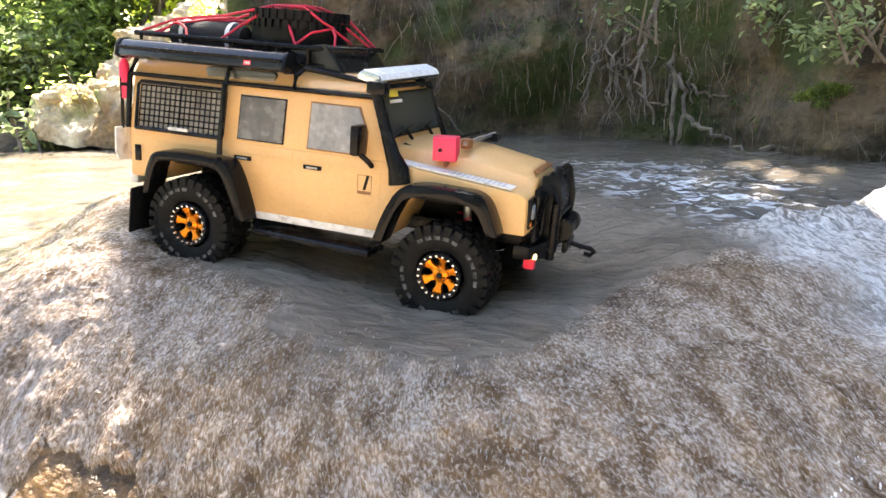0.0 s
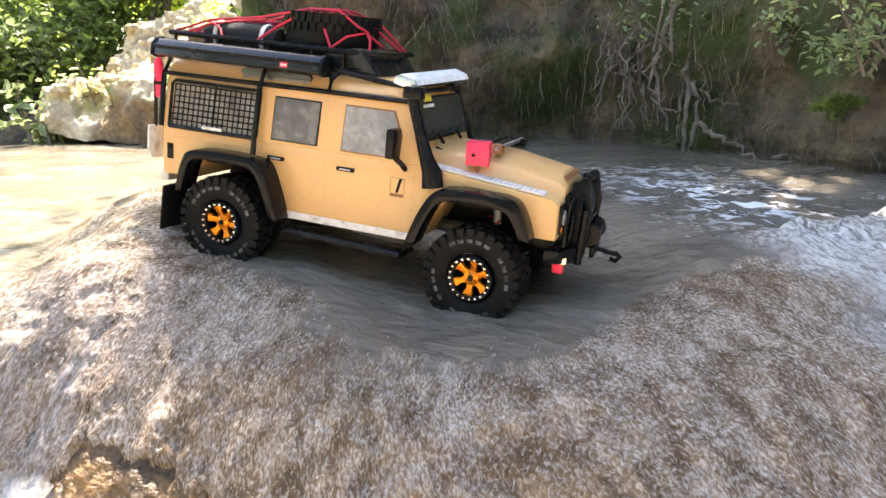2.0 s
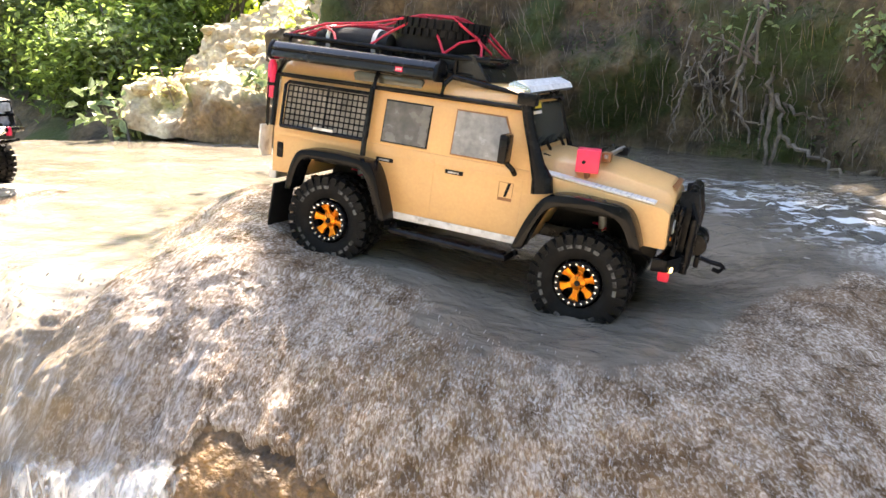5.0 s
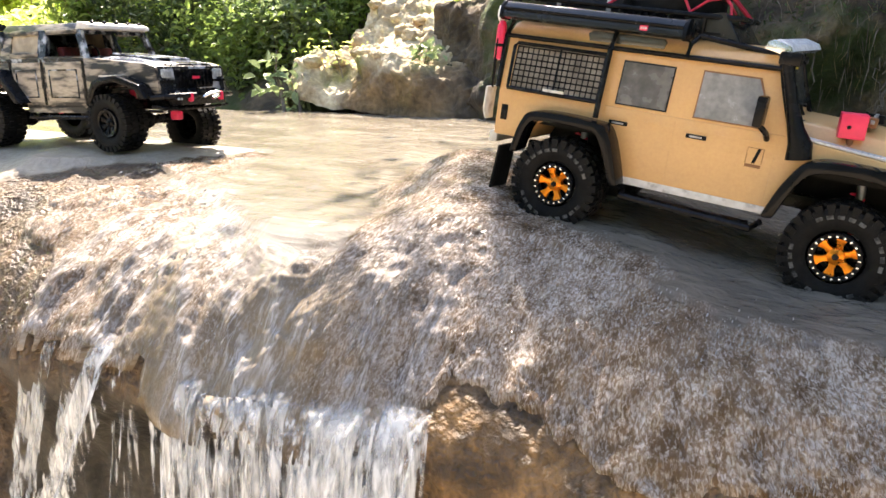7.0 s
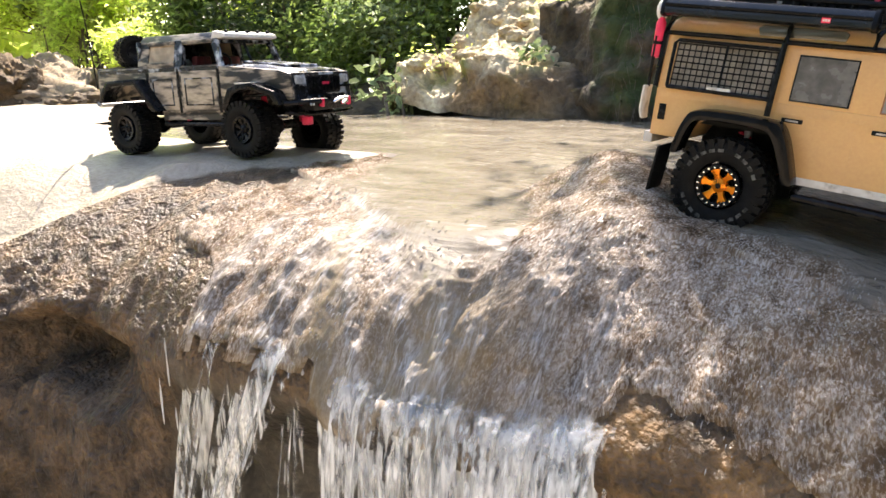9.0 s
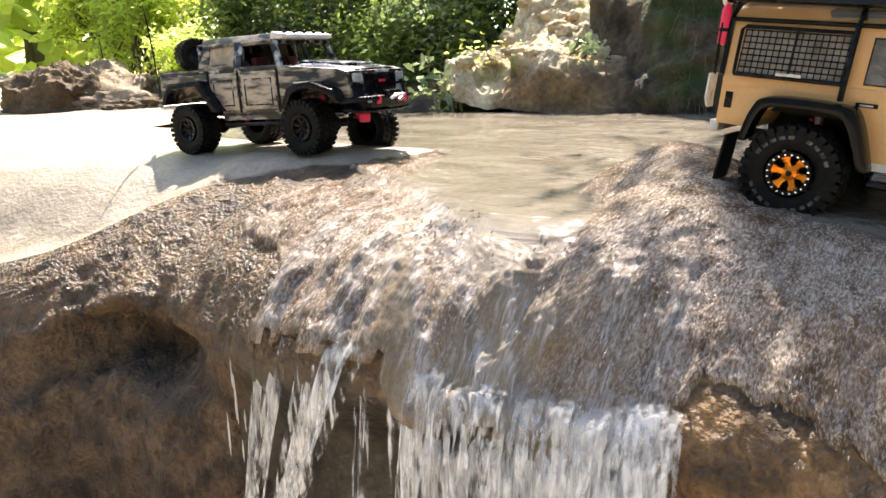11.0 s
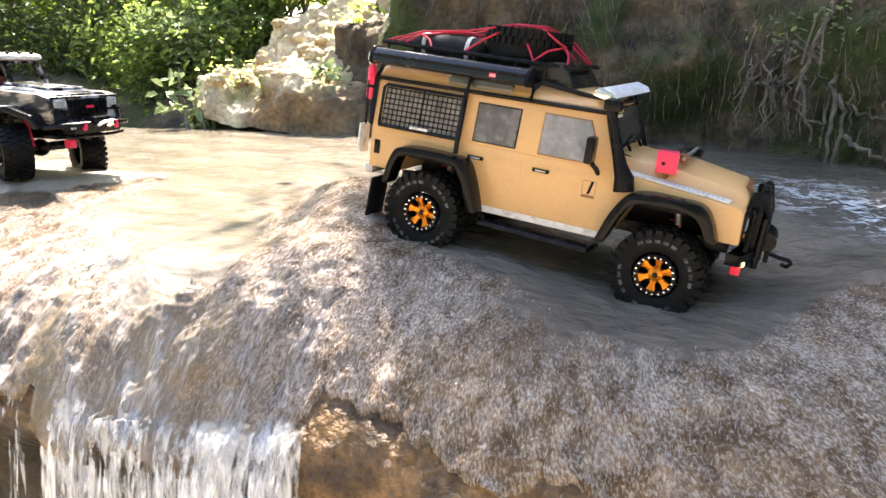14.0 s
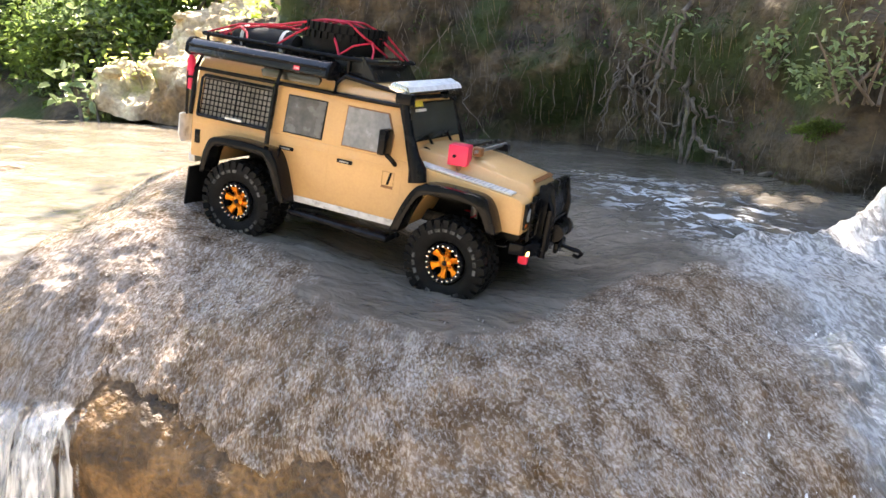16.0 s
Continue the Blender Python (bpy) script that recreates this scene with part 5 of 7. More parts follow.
def pickup():
    """The second model, a worn pickup with black wheels; returns the front wheels, which steer."""
    car = new("model_pickup")
    tagged(car, "weathered dark and beige radio-controlled pickup model on sand", "model car")
    car.matrix_world = pose(-1.1848, -0.0431, 0.0452, 0, -0.9, 7.4)
    W = 0.215

    def both(y):
        return (y, W - y)

    low = [(-0.236, 0.052), (-0.232, 0.122), (0.088, 0.117), (0.220, 0.104), (0.240, 0.098), (0.244, 0.052), (0.225, 0.050), (0.212, 0.066), (0.178, 0.078), (0.135, 0.072), (0.112, 0.044), (0.104, 0.026),
           (-0.060, 0.022), (-0.072, 0.050), (-0.104, 0.088), (-0.172, 0.088), (-0.192, 0.068), (-0.200, 0.052)]
    body = part("body", Shape().prism(low, 0.020, W - 0.020), M_CAMO, car, "beige and dark worn painted body", bevel=0.003)
    # cab: posts, roof and an open front window, so that one sees through
    roof = part("roof", Shape().loft([[(-0.118, 0.030, 0.166), (0.080, 0.030, 0.166), (0.080, W - 0.030, 0.166), (-0.118, W - 0.030, 0.166)], [(-0.112, 0.040, 0.181), (0.072, 0.040, 0.180), (0.072, W - 0.040, 0.180), (-0.112, W - 0.040, 0.181)]]), M_CAMO, car, bevel=0.003)
    def post(x0, x1, xt0, xt1, y):
        d = 0.010 if y < 0.1 else -0.010
        return Shape().loft([[(x0, y, 0.116), (x1, y, 0.116), (x1, y + d * 0.8, 0.116), (x0, y + d * 0.8, 0.116)], [(xt0, y + d, 0.168), (xt1, y + d, 0.168), (xt1, y + 1.8 * d, 0.168), (xt0, y + 1.8 * d, 0.168)]])
    for y in both(0.0205):
        part("cab_post", post(-0.118, -0.092, -0.116, -0.088, y), M_CAMO, car)
        part("cab_post", post(-0.024, -0.004, -0.022, -0.002, y), M_CAMO_DARK, car)
        part("cab_post", post(0.084, 0.094, 0.064, 0.076, y), M_CAMO_DARK, car)
        d = 1 if y < 0.1 else -1
        part("rear_pane", Shape().loft([[(-0.093, y + d * 0.003, 0.118), (-0.022, y + d * 0.003, 0.118), (-0.022, y + d * 0.006, 0.118), (-0.093, y + d * 0.006, 0.118)], [(-0.090, y + d * 0.013, 0.168), (-0.020, y + d * 0.013, 0.168), (-0.020, y + d * 0.016, 0.168), (-0.090, y + d * 0.016, 0.168)]]), M_CURTAIN, car, "beige-filled rear window")
        for z0, z1, x0, x1 in ((0.118, 0.128, -0.092, -0.022), (0.160, 0.168, -0.092, -0.022), (0.160, 0.168, -0.004, 0.070), (0.116, 0.120, -0.004, 0.086)):
            part("window_rail", Shape().box(x0, x1, y - 0.001 + d * 0.010 * (z0 - 0.116) / 0.052, y + d * 0.012 + d * 0.004 * (d > 0), z0, z1), M_CAMO, car, bevel=0.001)
        # door panels and seams
        for x0, x1 in ((-0.088, -0.020), (-0.006, 0.078)):
            ys = (y - 0.0016, y + 0.001) if d > 0 else (y - 0.001, y + 0.0016)
            door = part("door", Shape().box(x0, x1, ys[0], ys[1], 0.036, 0.110), M_CAMO_BEIGE, body, "worn beige door panel", bevel=0.002)
            ys = (y - 0.0028, y - 0.001) if d > 0 else (y + 0.001, y + 0.0028)
            for a, b, c, e in ((x0 + 0.008, x1 - 0.008, 0.094, 0.0965), (x0 + 0.008, x1 - 0.008, 0.044, 0.0465), (x0 + 0.008, x0 + 0.0105, 0.044, 0.0965), (x1 - 0.0105, x1 - 0.008, 0.044, 0.0965)):
                part("door_rib", Shape().box(a, b, ys[0], ys[1], c, e), M_CAMO_DARK, door)
        for x in (-0.014, -0.094, 0.084):
            part("door_seam", Shape().box(x - 0.003, x + 0.003, y - 0.0012, y + 0.0012, 0.03, 0.116), M_BLACK, body)
        part("belt_line", Shape().box(-0.228, 0.086, y - 0.0012, y + 0.0012, 0.110, 0.117), M_CAMO_DARK, body)
        part("side_step", Shape().tube([(-0.060, y + d * 0.004, 0.012), (-0.050, y - d * 0.008, 0.008), (0.090, y - d * 0.008, 0.008), (0.102, y + d * 0.004, 0.014)], 0.004, 8), M_BLACK, car, "black side step")
        part("sill", Shape().box(-0.062, 0.104, y - 0.0005, y + 0.004 * d + (0.004 if d > 0 else 0.0005), 0.016, 0.030), M_CAMO, body)
        for outer, inner in ((((-0.208, 0.052), (-0.200, 0.074), (-0.180, 0.096), (-0.100, 0.098), (-0.052, 0.034)), ((-0.066, 0.034), (-0.106, 0.087), (-0.172, 0.085), (-0.190, 0.068), (-0.196, 0.052))),
                             (((0.106, 0.036), (0.124, 0.074), (0.145, 0.082), (0.176, 0.084), (0.224, 0.068), (0.236, 0.044)), ((0.226, 0.044), (0.214, 0.060), (0.172, 0.073), (0.150, 0.071), (0.134, 0.064), (0.118, 0.036)))):
            fy = (-0.006, 0.026) if d > 0 else (W - 0.026, W + 0.006)
            fl = part("arch_flare", Shape().prism(list(outer) + list(inner), *fy), M_BLACK, car, "black wheel-arch flare", bevel=0.002)
            if outer[0][0] > 0:
                part("flare_edge", Shape().box(0.142, 0.176, fy[0] + 0.001, fy[1] - 0.004, 0.0822, 0.0850), M_WHITE, fl, "pale worn flare edge")
    # windscreen frame and visor
    part("windscreen_frame", Shape().box(0.066, 0.074, 0.032, W - 0.032, 0.160, 0.168), M_CAMO_DARK, car)
    part("windscreen_divider", Shape().tube([(0.092, W / 2, 0.116), (0.071, W / 2, 0.166)], 0.003, 6), M_BLACK, car)
    visor = part("sun_visor", Shape().loft([[(0.070, 0.032, 0.182), (0.092, 0.036, 0.176), (0.092, W - 0.036, 0.176), (0.070, W - 0.032, 0.182)], [(0.066, 0.030, 0.166), (0.094, 0.036, 0.169), (0.094, W - 0.036, 0.169), (0.066, W - 0.030, 0.166)]]), M_WHITE, car, "pale worn sun visor", bevel=0.001)
    for i in range(5):
        part("visor_lamp", Shape().ball((0.084, 0.052 + i * 0.028, 0.181), 0.004, 0.004, 0.003), M_BLACK, visor)
    # seats and red interior
    for y in both(0.068):
        st = part("seat", Shape().box(0.0, 0.040, y - 0.020, y + 0.020, 0.100, 0.120), M_SEAT, car, "red seat", bevel=0.004)
        part("seat_back", Shape().box(-0.004, 0.010, y - 0.020, y + 0.020, 0.112, 0.138), M_SEAT, st, bevel=0.004)
    part("steering_wheel", Shape().lathe([(0.012, -0.002), (0.015, 0.0), (0.012, 0.002)], 18, "x", True), M_BLACK, car, at=pose(0.062, 0.068, 0.128, 0, -20, 0))
    part("rear_wall", Shape().box(-0.118, -0.110, 0.024, W - 0.024, 0.112, 0.170), M_CAMO_DARK, car, bevel=0.002)
    # bonnet and front
    hood = Shape().loft([[(0.088, 0.030, 0.112), (0.088, 0.044, 0.120), (0.088, W - 0.044, 0.120), (0.088, W - 0.030, 0.112)], [(0.165, 0.032, 0.107), (0.165, 0.046, 0.116), (0.165, W - 0.046, 0.116), (0.165, W - 0.032, 0.107)], [(0.236, 0.040, 0.096), (0.236, 0.050, 0.103), (0.236, W - 0.050, 0.103), (0.236, W - 0.040, 0.096)]])
    bon = part("bonnet", hood, M_CAMO_DARK, car, "dark worn bonnet with pale sky sheen in its colour", bevel=0.002)
    part("bonnet_scoop", Shape().loft([[(0.100, 0.068, 0.118), (0.100, W - 0.068, 0.118), (0.100, W - 0.074, 0.126), (0.100, 0.074, 0.126)], [(0.205, 0.060, 0.108), (0.205, W - 0.060, 0.108), (0.205, W - 0.066, 0.114), (0.205, 0.066, 0.114)]]), M_CAMO_DARK, bon, bevel=0.002)
    for y in both(0.060):
        part("bonnet_rib", Shape().tube([(0.110, y, 0.121), (0.200, y + (0.006 if y < 0.1 else -0.006), 0.112)], 0.0018, 6), M_BLACK, bon)
    grille = part("radiator_grille", Shape().box(0.239, 0.247, 0.060, W - 0.060, 0.060, 0.094), M_BLACK, car, "black grille with upright bars", bevel=0.002)
    for i in range(9):
        y = 0.066 + i * 0.0103
        part("grille_bar", Shape().box(0.2470, 0.2495, y, y + 0.004, 0.064, 0.090), M_BLACK, grille, bevel=0.0006)
    part("grille_badge", Shape().box(0.2495, 0.2505, 0.098, 0.117, 0.076, 0.081), M_RED, grille, "small red badge bar")
    for y in both(0.042):
        hl = part("headlight", Shape().box(0.232, 0.2455, y - 0.013, y + 0.012, 0.078, 0.094), M_CLEAR, car, "clear headlight", bevel=0.003)
        part("headlight_rim", Shape().box(0.2440, 0.2475, y - 0.017, y + 0.015, 0.070, 0.0745), M_BLACK, hl)
    part("front_fascia", Shape().prism([(0.236, 0.050), (0.2462, 0.050), (0.2425, 0.0985), (0.236, 0.0985)], 0.026, W - 0.026), M_CAMO_DARK, car, "dark front panel round the grille", bevel=0.001)
    bum = part("front_bumper", Shape().tube([(0.232, 0.012, 0.044), (0.252, 0.020, 0.046), (0.266, 0.055, 0.047), (0.266, W - 0.055, 0.047), (0.252, W - 0.020, 0.046), (0.232, W - 0.012, 0.044)], 0.0055, 8), M_BLACK, car, "black tubular front bumper")
    part("bumper_plate", Shape().loft([[(0.246, 0.040, 0.030), (0.262, 0.050, 0.030), (0.262, W - 0.050, 0.030), (0.246, W - 0.040, 0.030)], [(0.246, 0.034, 0.050), (0.268, 0.048, 0.050), (0.268, W - 0.048, 0.050), (0.246, W - 0.034, 0.050)]]), M_BLACK, bum, bevel=0.002)
    part("bumper_hoop", Shape().tube([(0.230, 0.016, 0.030), (0.246, 0.024, 0.026), (0.252, 0.060, 0.024), (0.252, W - 0.060, 0.024), (0.246, W - 0.024, 0.026)], 0.003, 8), M_BLACK, bum)
    for y in both(0.068):
        part("red_hook", Shape().box(0.264, 0.272, y - 0.004, y + 0.004, 0.036, 0.052), M_RED, car, "red recovery shackle", bevel=0.003)
    part("red_hook", Shape().box(0.232, 0.248, 0.054, 0.068, 0.004, 0.020), M_RED, car, "red tow plate", bevel=0.003)
    wn_ = part("winch", Shape().box(0.262, 0.274, 0.088, W - 0.084, 0.050, 0.060), M_BLACK, car, "small black winch", bevel=0.003)
    part("winch_hook", Shape().tube([(0.276, 0.090, 0.044), (0.282, 0.100, 0.050), (0.284, 0.120, 0.051), (0.280, 0.126, 0.045), (0.280, 0.110, 0.041)], 0.0032, 8), M_CHROME, wn_, "bright winch hook")
    for y in (0.050, 0.057):
        part("fog_lamp", Shape().ball((0.266, y - 0.010, 0.042), 0.002, 0.0025, 0.0025), M_CLEAR, bum)
    # bed, spare wheel, aerial
    part("bed_floor", Shape().box(-0.228, -0.120, 0.030, W - 0.030, 0.1205, 0.1230), M_BLACK, car)
    sp = part("spare_wheel", tyre_shape(0.034, 0.040, 22), M_RUBBER, car, "black spare tyre in the bed", at=pose(-0.150, 0.050, 0.154, 0, 0, 70))
    part("spare_rim", Shape().lathe([(0.0, 0.004), (0.013, 0.003), (0.017, 0.0), (0.017, 0.030)], 20), M_BLACK, sp)
    part("aerial", Shape().tube([(-0.238, 0.020, 0.080), (-0.239, 0.018, 0.150), (-0.242, 0.016, 0.220), (-0.246, 0.014, 0.262)], 0.0014, 6), M_BLACK, car, "thin black aerial")
    part("aerial_spring", Shape().tube([(-0.239 + 0.003 * math.cos(k), 0.018 + 0.003 * math.sin(k), 0.150 + 0.0012 * k) for k in range(34)], 0.0008, 5), M_BLACK, car)
    part("rear_bumper", Shape().tube([(-0.232, 0.014, 0.050), (-0.248, 0.030, 0.046), (-0.248, W - 0.030, 0.046), (-0.232, W - 0.014, 0.050)], 0.005, 8), M_STEEL, car, "dull metal rear bumper")
    # running gear
    for x in (-0.1455, 0.1455):
        part("axle", Shape().tube([(x, 0.045, 0), (x, W - 0.045, 0)], 0.009, 10), M_BLACK, car)
        part("differential", Shape().ball((x, 0.09, 0), 0.018, 0.016, 0.017), M_BLACK, car)
        for y in both(0.060):
            part("shock", Shape().tube([(x + 0.012, y, 0.004), (x, y, 0.078)], 0.005, 8), M_RED, car, "red shock absorber")
        part("link_rod", Shape().tube([(x, 0.020, 0.060), (x + 0.05, 0.020, 0.062)], 0.003, 6), M_BLACK, car)
    for y in both(0.075):
        part("chassis_rail", Shape().box(-0.215, 0.235, y - 0.005, y + 0.005, 0.022, 0.038), M_BLACK, car)
    for ob in car.children:
        ob.matrix_basis = Matrix.Diagonal((1.12, 1, 1, 1)) @ ob.matrix_basis
    front = []
    for y, side in ((0.0, 1), (W + 0.02, -1)):
        wheel(car, -0.1635, y, 0.0, 0.053, 0.048, side, 12, M_BLACK, 8, False)
        front.append((wheel(car, 0.1635, y, 0.0 if side > 0 else -0.020, 0.053, 0.048, side, 33, M_BLACK, 8, False), y, side))
    return front


M_SEAT = material("dark_red_seat", (0.07, 0.004, 0.006), 0.6, var=0.2, size=60)
M_CURTAIN = material("beige_crumpled_film", (0.30, 0.24, 0.17), 0.5, var=0.2, size=30, bump=0.6, bump_size=60, dist=0.003, second=(0.45, 0.37, 0.27))
STEERED = pickup()

# ---- banks, plants and roots ----


def boulder(name, c, r, seed, mat, label, cut=0.5, n=90, m=60):
    """A stone: a ball pushed in and out by noise, with ledges."""
    def fn(i, j):
        a, t = 2 * math.pi * i / (n - 1), math.pi * (0.02 + 0.96 * j / (m - 1))
        d = Vector((math.sin(t) * math.cos(a), math.sin(t) * math.sin(a), math.cos(t)))
        k = 1 + 0.24 * fbm(d.x * 1.6 + seed, d.y * 1.6, d.z * 1.6) + 0.09 * fbm(d.x * 5, d.y * 5 + seed, d.z * 5) + 0.05 * fbm(d.x * 16, d.y * 16, d.z * 16 + seed)
        k -= cut * 0.10 * (math.floor(3 * fbm(d.x * 2 + seed, d.y * 2, d.z * 3 + 9)) / 3)
        return c[0] + r[0] * d.x * k, c[1] + r[1] * d.y * k, c[2] + r[2] * d.z * k
    ob = new(name, grid_mesh(name, n, m, fn, mat))
    return tagged(ob, label, "boulder")




def terrace(v, step, soft):
    """Rounds a height down to ledges with sloping fronts."""
    k = math.floor(v / step)
    f = v / step - k
    return step * (k + blend(0, 1, (f - (1 - soft)) / soft))


def outcrop_fn(i, j):
    x = -1.66 + 0.92 * (i / 180)
    v = 1.5 * (j / 130)
    foot = 0.040 + 0.07 * blend(0, 1, (x + 1.36) / 0.16) + 0.03 * fbm(x * 6, 1.1)
    up = min(v, foot) + 0.50 * max(0.0, v - foot)
    away = 0.22 * min(v, foot) + 0.72 * max(0.0, v - foot)
    up = 0.72 * up + 0.28 * terrace(up + 0.04 * fbm(x * 5, v * 4, 6.0) - 0.15 * x, 0.075, 0.6) - 0.042 * x - 0.04
    brink = max(0.0, 1.45 * (x + 1.66) + 0.10 * fbm(x * 5, v * 3, 8.0))          # falls away towards the bushes
    z = up if up < brink else brink + 0.12 * (up - brink)
    a = 0.045 * fbm(x * 4, v * 4, 2.0) + 0.030 * abs(fbm(x * 10, v * 10, 6.0)) + 0.012 * fbm(x * 34, v * 34, 9.0)
    a *= blend(0.25, 1, v / 0.1)
    return x - 0.5 * a, shore(x) + 0.015 + 0.10 * bump_at(x, 0, -1.62, 0, 0.12, 1) + away - 0.8 * a, -0.05 + z + 0.6 * a


outcrop_mesh = grid_mesh("rock_outcrop", 181, 131, outcrop_fn, mix_by_mask("pale_rock_and_soil", M_PALE, [("soil", M_CLAY), ("moss", M_BANK)]))
soil_part, moss_part = [], []
for j in range(131):
    for i in range(181):
        p = outcrop_fn(i, j)
        n1 = fbm(p[0] * 7, p[2] * 7, 3.0)
        soil_part.append(0.9 * blend(1, 0, (p[2] - 0.11 + 0.05 * n1) / 0.05) * blend(0, 1, (p[0] + 1.34 + 0.05 * n1) / 0.06))
        moss_part.append(blend(0, 1, (p[0] + 0.93 + 0.12 * p[2] + 0.05 * n1) / 0.06))
mask(outcrop_mesh, "soil", soil_part)
mask(outcrop_mesh, "moss", moss_part)
tagged(new("rock_outcrop", outcrop_mesh), "pale sunlit rock outcrop stepping down to the stream", "rock", kind="structure")
stone_rng = np.random.default_rng(61)
for k in range(14):
    p = outcrop_fn(stone_rng.uniform(40, 128), stone_rng.uniform(14, 50))
    r_ = 0.010 + 0.016 * stone_rng.random()
    boulder("loose_stone", (p[0], p[1] - 0.2 * r_, p[2] + 0.2 * r_), (r_ * 1.5, r_, r_ * 0.8), 20.0 + 3 * k, M_PALE, "pale loose stone lying on the sunlit outcrop", 1.4, 28, 18)
boulder("boulder", (-4.62, 1.02, 0.0), (0.42, 0.25, 0.25), 5.2, M_SOIL, "large brown earth mound in shade")
boulder("boulder", (-4.02, 1.25, -0.04), (0.32, 0.2, 0.10), 9.2, M_SOIL, "low brown earth hump on the sand")
boulder("boulder", (-4.75, 1.30, -0.06), (0.75, 0.40, 0.30), 15.2, M_DUNE, "pale sand slope behind the earth mound", 0.0)


def leaf_material(name, a, b, glow):
    m = material(name, a, 0.5, var=0.2, size=3.0, second=b, bump=0.0)
    nt = m.node_tree
    bs = nt.nodes["Principled BSDF"]
    tr = nt.nodes.new("ShaderNodeBsdfTranslucent")
    mx = nt.nodes.new("ShaderNodeMixShader")
    geo = nt.nodes.new("ShaderNodeNewGeometry")
    hsv = nt.nodes.new("ShaderNodeHueSaturation")
    rng = nt.nodes.new("ShaderNodeMapRange")
    rng.inputs["To Min"].default_value, rng.inputs["To Max"].default_value = 0.55, 1.5
    nt.links.new(geo.outputs["Random Per Island"], rng.inputs["Value"])
    nt.links.new(rng.outputs[0], hsv.inputs["Value"])
    nt.links.new(bs.inputs["Base Color"].links[0].from_socket, hsv.inputs["Color"])
    nt.links.new(hsv.outputs[0], bs.inputs["Base Color"])
    nt.links.new(hsv.outputs[0], tr.inputs["Color"])
    mx.inputs[0].default_value = glow
    out = nt.nodes["Material Output"]
    nt.links.new(bs.outputs[0], mx.inputs[1])
    nt.links.new(tr.outputs[0], mx.inputs[2])
    nt.links.new(mx.outputs[0], out.inputs["Surface"])
    return m


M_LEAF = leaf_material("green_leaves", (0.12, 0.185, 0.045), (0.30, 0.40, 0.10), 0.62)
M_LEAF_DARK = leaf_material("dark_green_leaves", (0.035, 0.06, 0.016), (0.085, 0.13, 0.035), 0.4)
# leaf colour raised far up to carry the strong sunlight itself
M_LEAF_LIGHT = leaf_material("leaves_with_painted_sunlight", (0.54, 0.64, 0.13), (0.78, 0.86, 0.32), 0.75)
M_LEAF_PALE = leaf_material("pale_green_leaves", (0.17, 0.24, 0.10), (0.32, 0.39, 0.20), 0.4)
M_BARK = material("grey_brown_bark", (0.09, 0.065, 0.045), 0.85, var=0.3, size=25, bump=0.9, bump_size=90, second=(0.20, 0.16, 0.12), stretch=(1, 1, 0.2), dist=0.005)
M_ROOT = material("weathered_root", (0.085, 0.066, 0.050), 0.8, var=0.25, size=40, bump=0.6, bump_size=200, second=(0.23, 0.19, 0.15))
M_DRY = leaf_material("dry_straw", (0.16, 0.12, 0.05), (0.28, 0.21, 0.10), 0.3)


def leaf_mesh(name, pts, size, mat, rng, droop=0.4, narrow=0.5, fold=1.0):
    """Many folded leaves as one mesh: each a kite of four points bent along its rib."""
    n = len(pts)
    d = rng.normal(size=(n, 3)) * (1, 1, 0.6)
    d[:, 2] -= droop * 0.4
    d /= np.linalg.norm(d, axis=1)[:, None]
    up = rng.normal(size=(n, 3)) * 0.5 + (0, 0, 1)
    sd = np.cross(d, up)
    sd /= np.linalg.norm(sd, axis=1)[:, None]
    nm = np.cross(sd, d) * fold
    s = size * (0.55 + 0.9 * rng.random(n))[:, None]
    v = np.empty((n, 6, 3))
    v[:, 0] = pts
    v[:, 1] = pts + d * s * 0.35 + sd * s * narrow * 0.5 + nm * s * 0.10
    v[:, 2] = pts + d * s * 0.75 + sd * s * narrow * 0.38 + nm * s * 0.06
    v[:, 3] = pts + d * s - nm * s * 0.12
    v[:, 4] = pts + d * s * 0.75 - sd * s * narrow * 0.38 + nm * s * 0.06
    v[:, 5] = pts + d * s * 0.35 - sd * s * narrow * 0.5 + nm * s * 0.10
    me = bpy.data.meshes.new(name)
    idx = np.arange(n)[:, None] * 6
    faces = np.concatenate([np.hstack([idx, idx + 1, idx + 2, idx + 3]), np.hstack([idx, idx + 3, idx + 4, idx + 5])])
    me.from_pydata(v.reshape(-1, 3).tolist(), [], faces.tolist())
    me.materials.append(mat)
    return me


def clump_points(rng, c, r, n, clumps=14, loose=0.20):
    """Points gathered in small clumps over an uneven crown, with gaps."""
    k = rng.normal(size=(clumps, 3))
    k /= np.linalg.norm(k, axis=1)[:, None]
    k *= (0.35 + 0.65 * rng.random((clumps, 1)))
    pick = rng.integers(0, clumps, n)
    p = k[pick] + rng.normal(size=(n, 3)) * loose
    return p * np.array(r) + np.array(c)


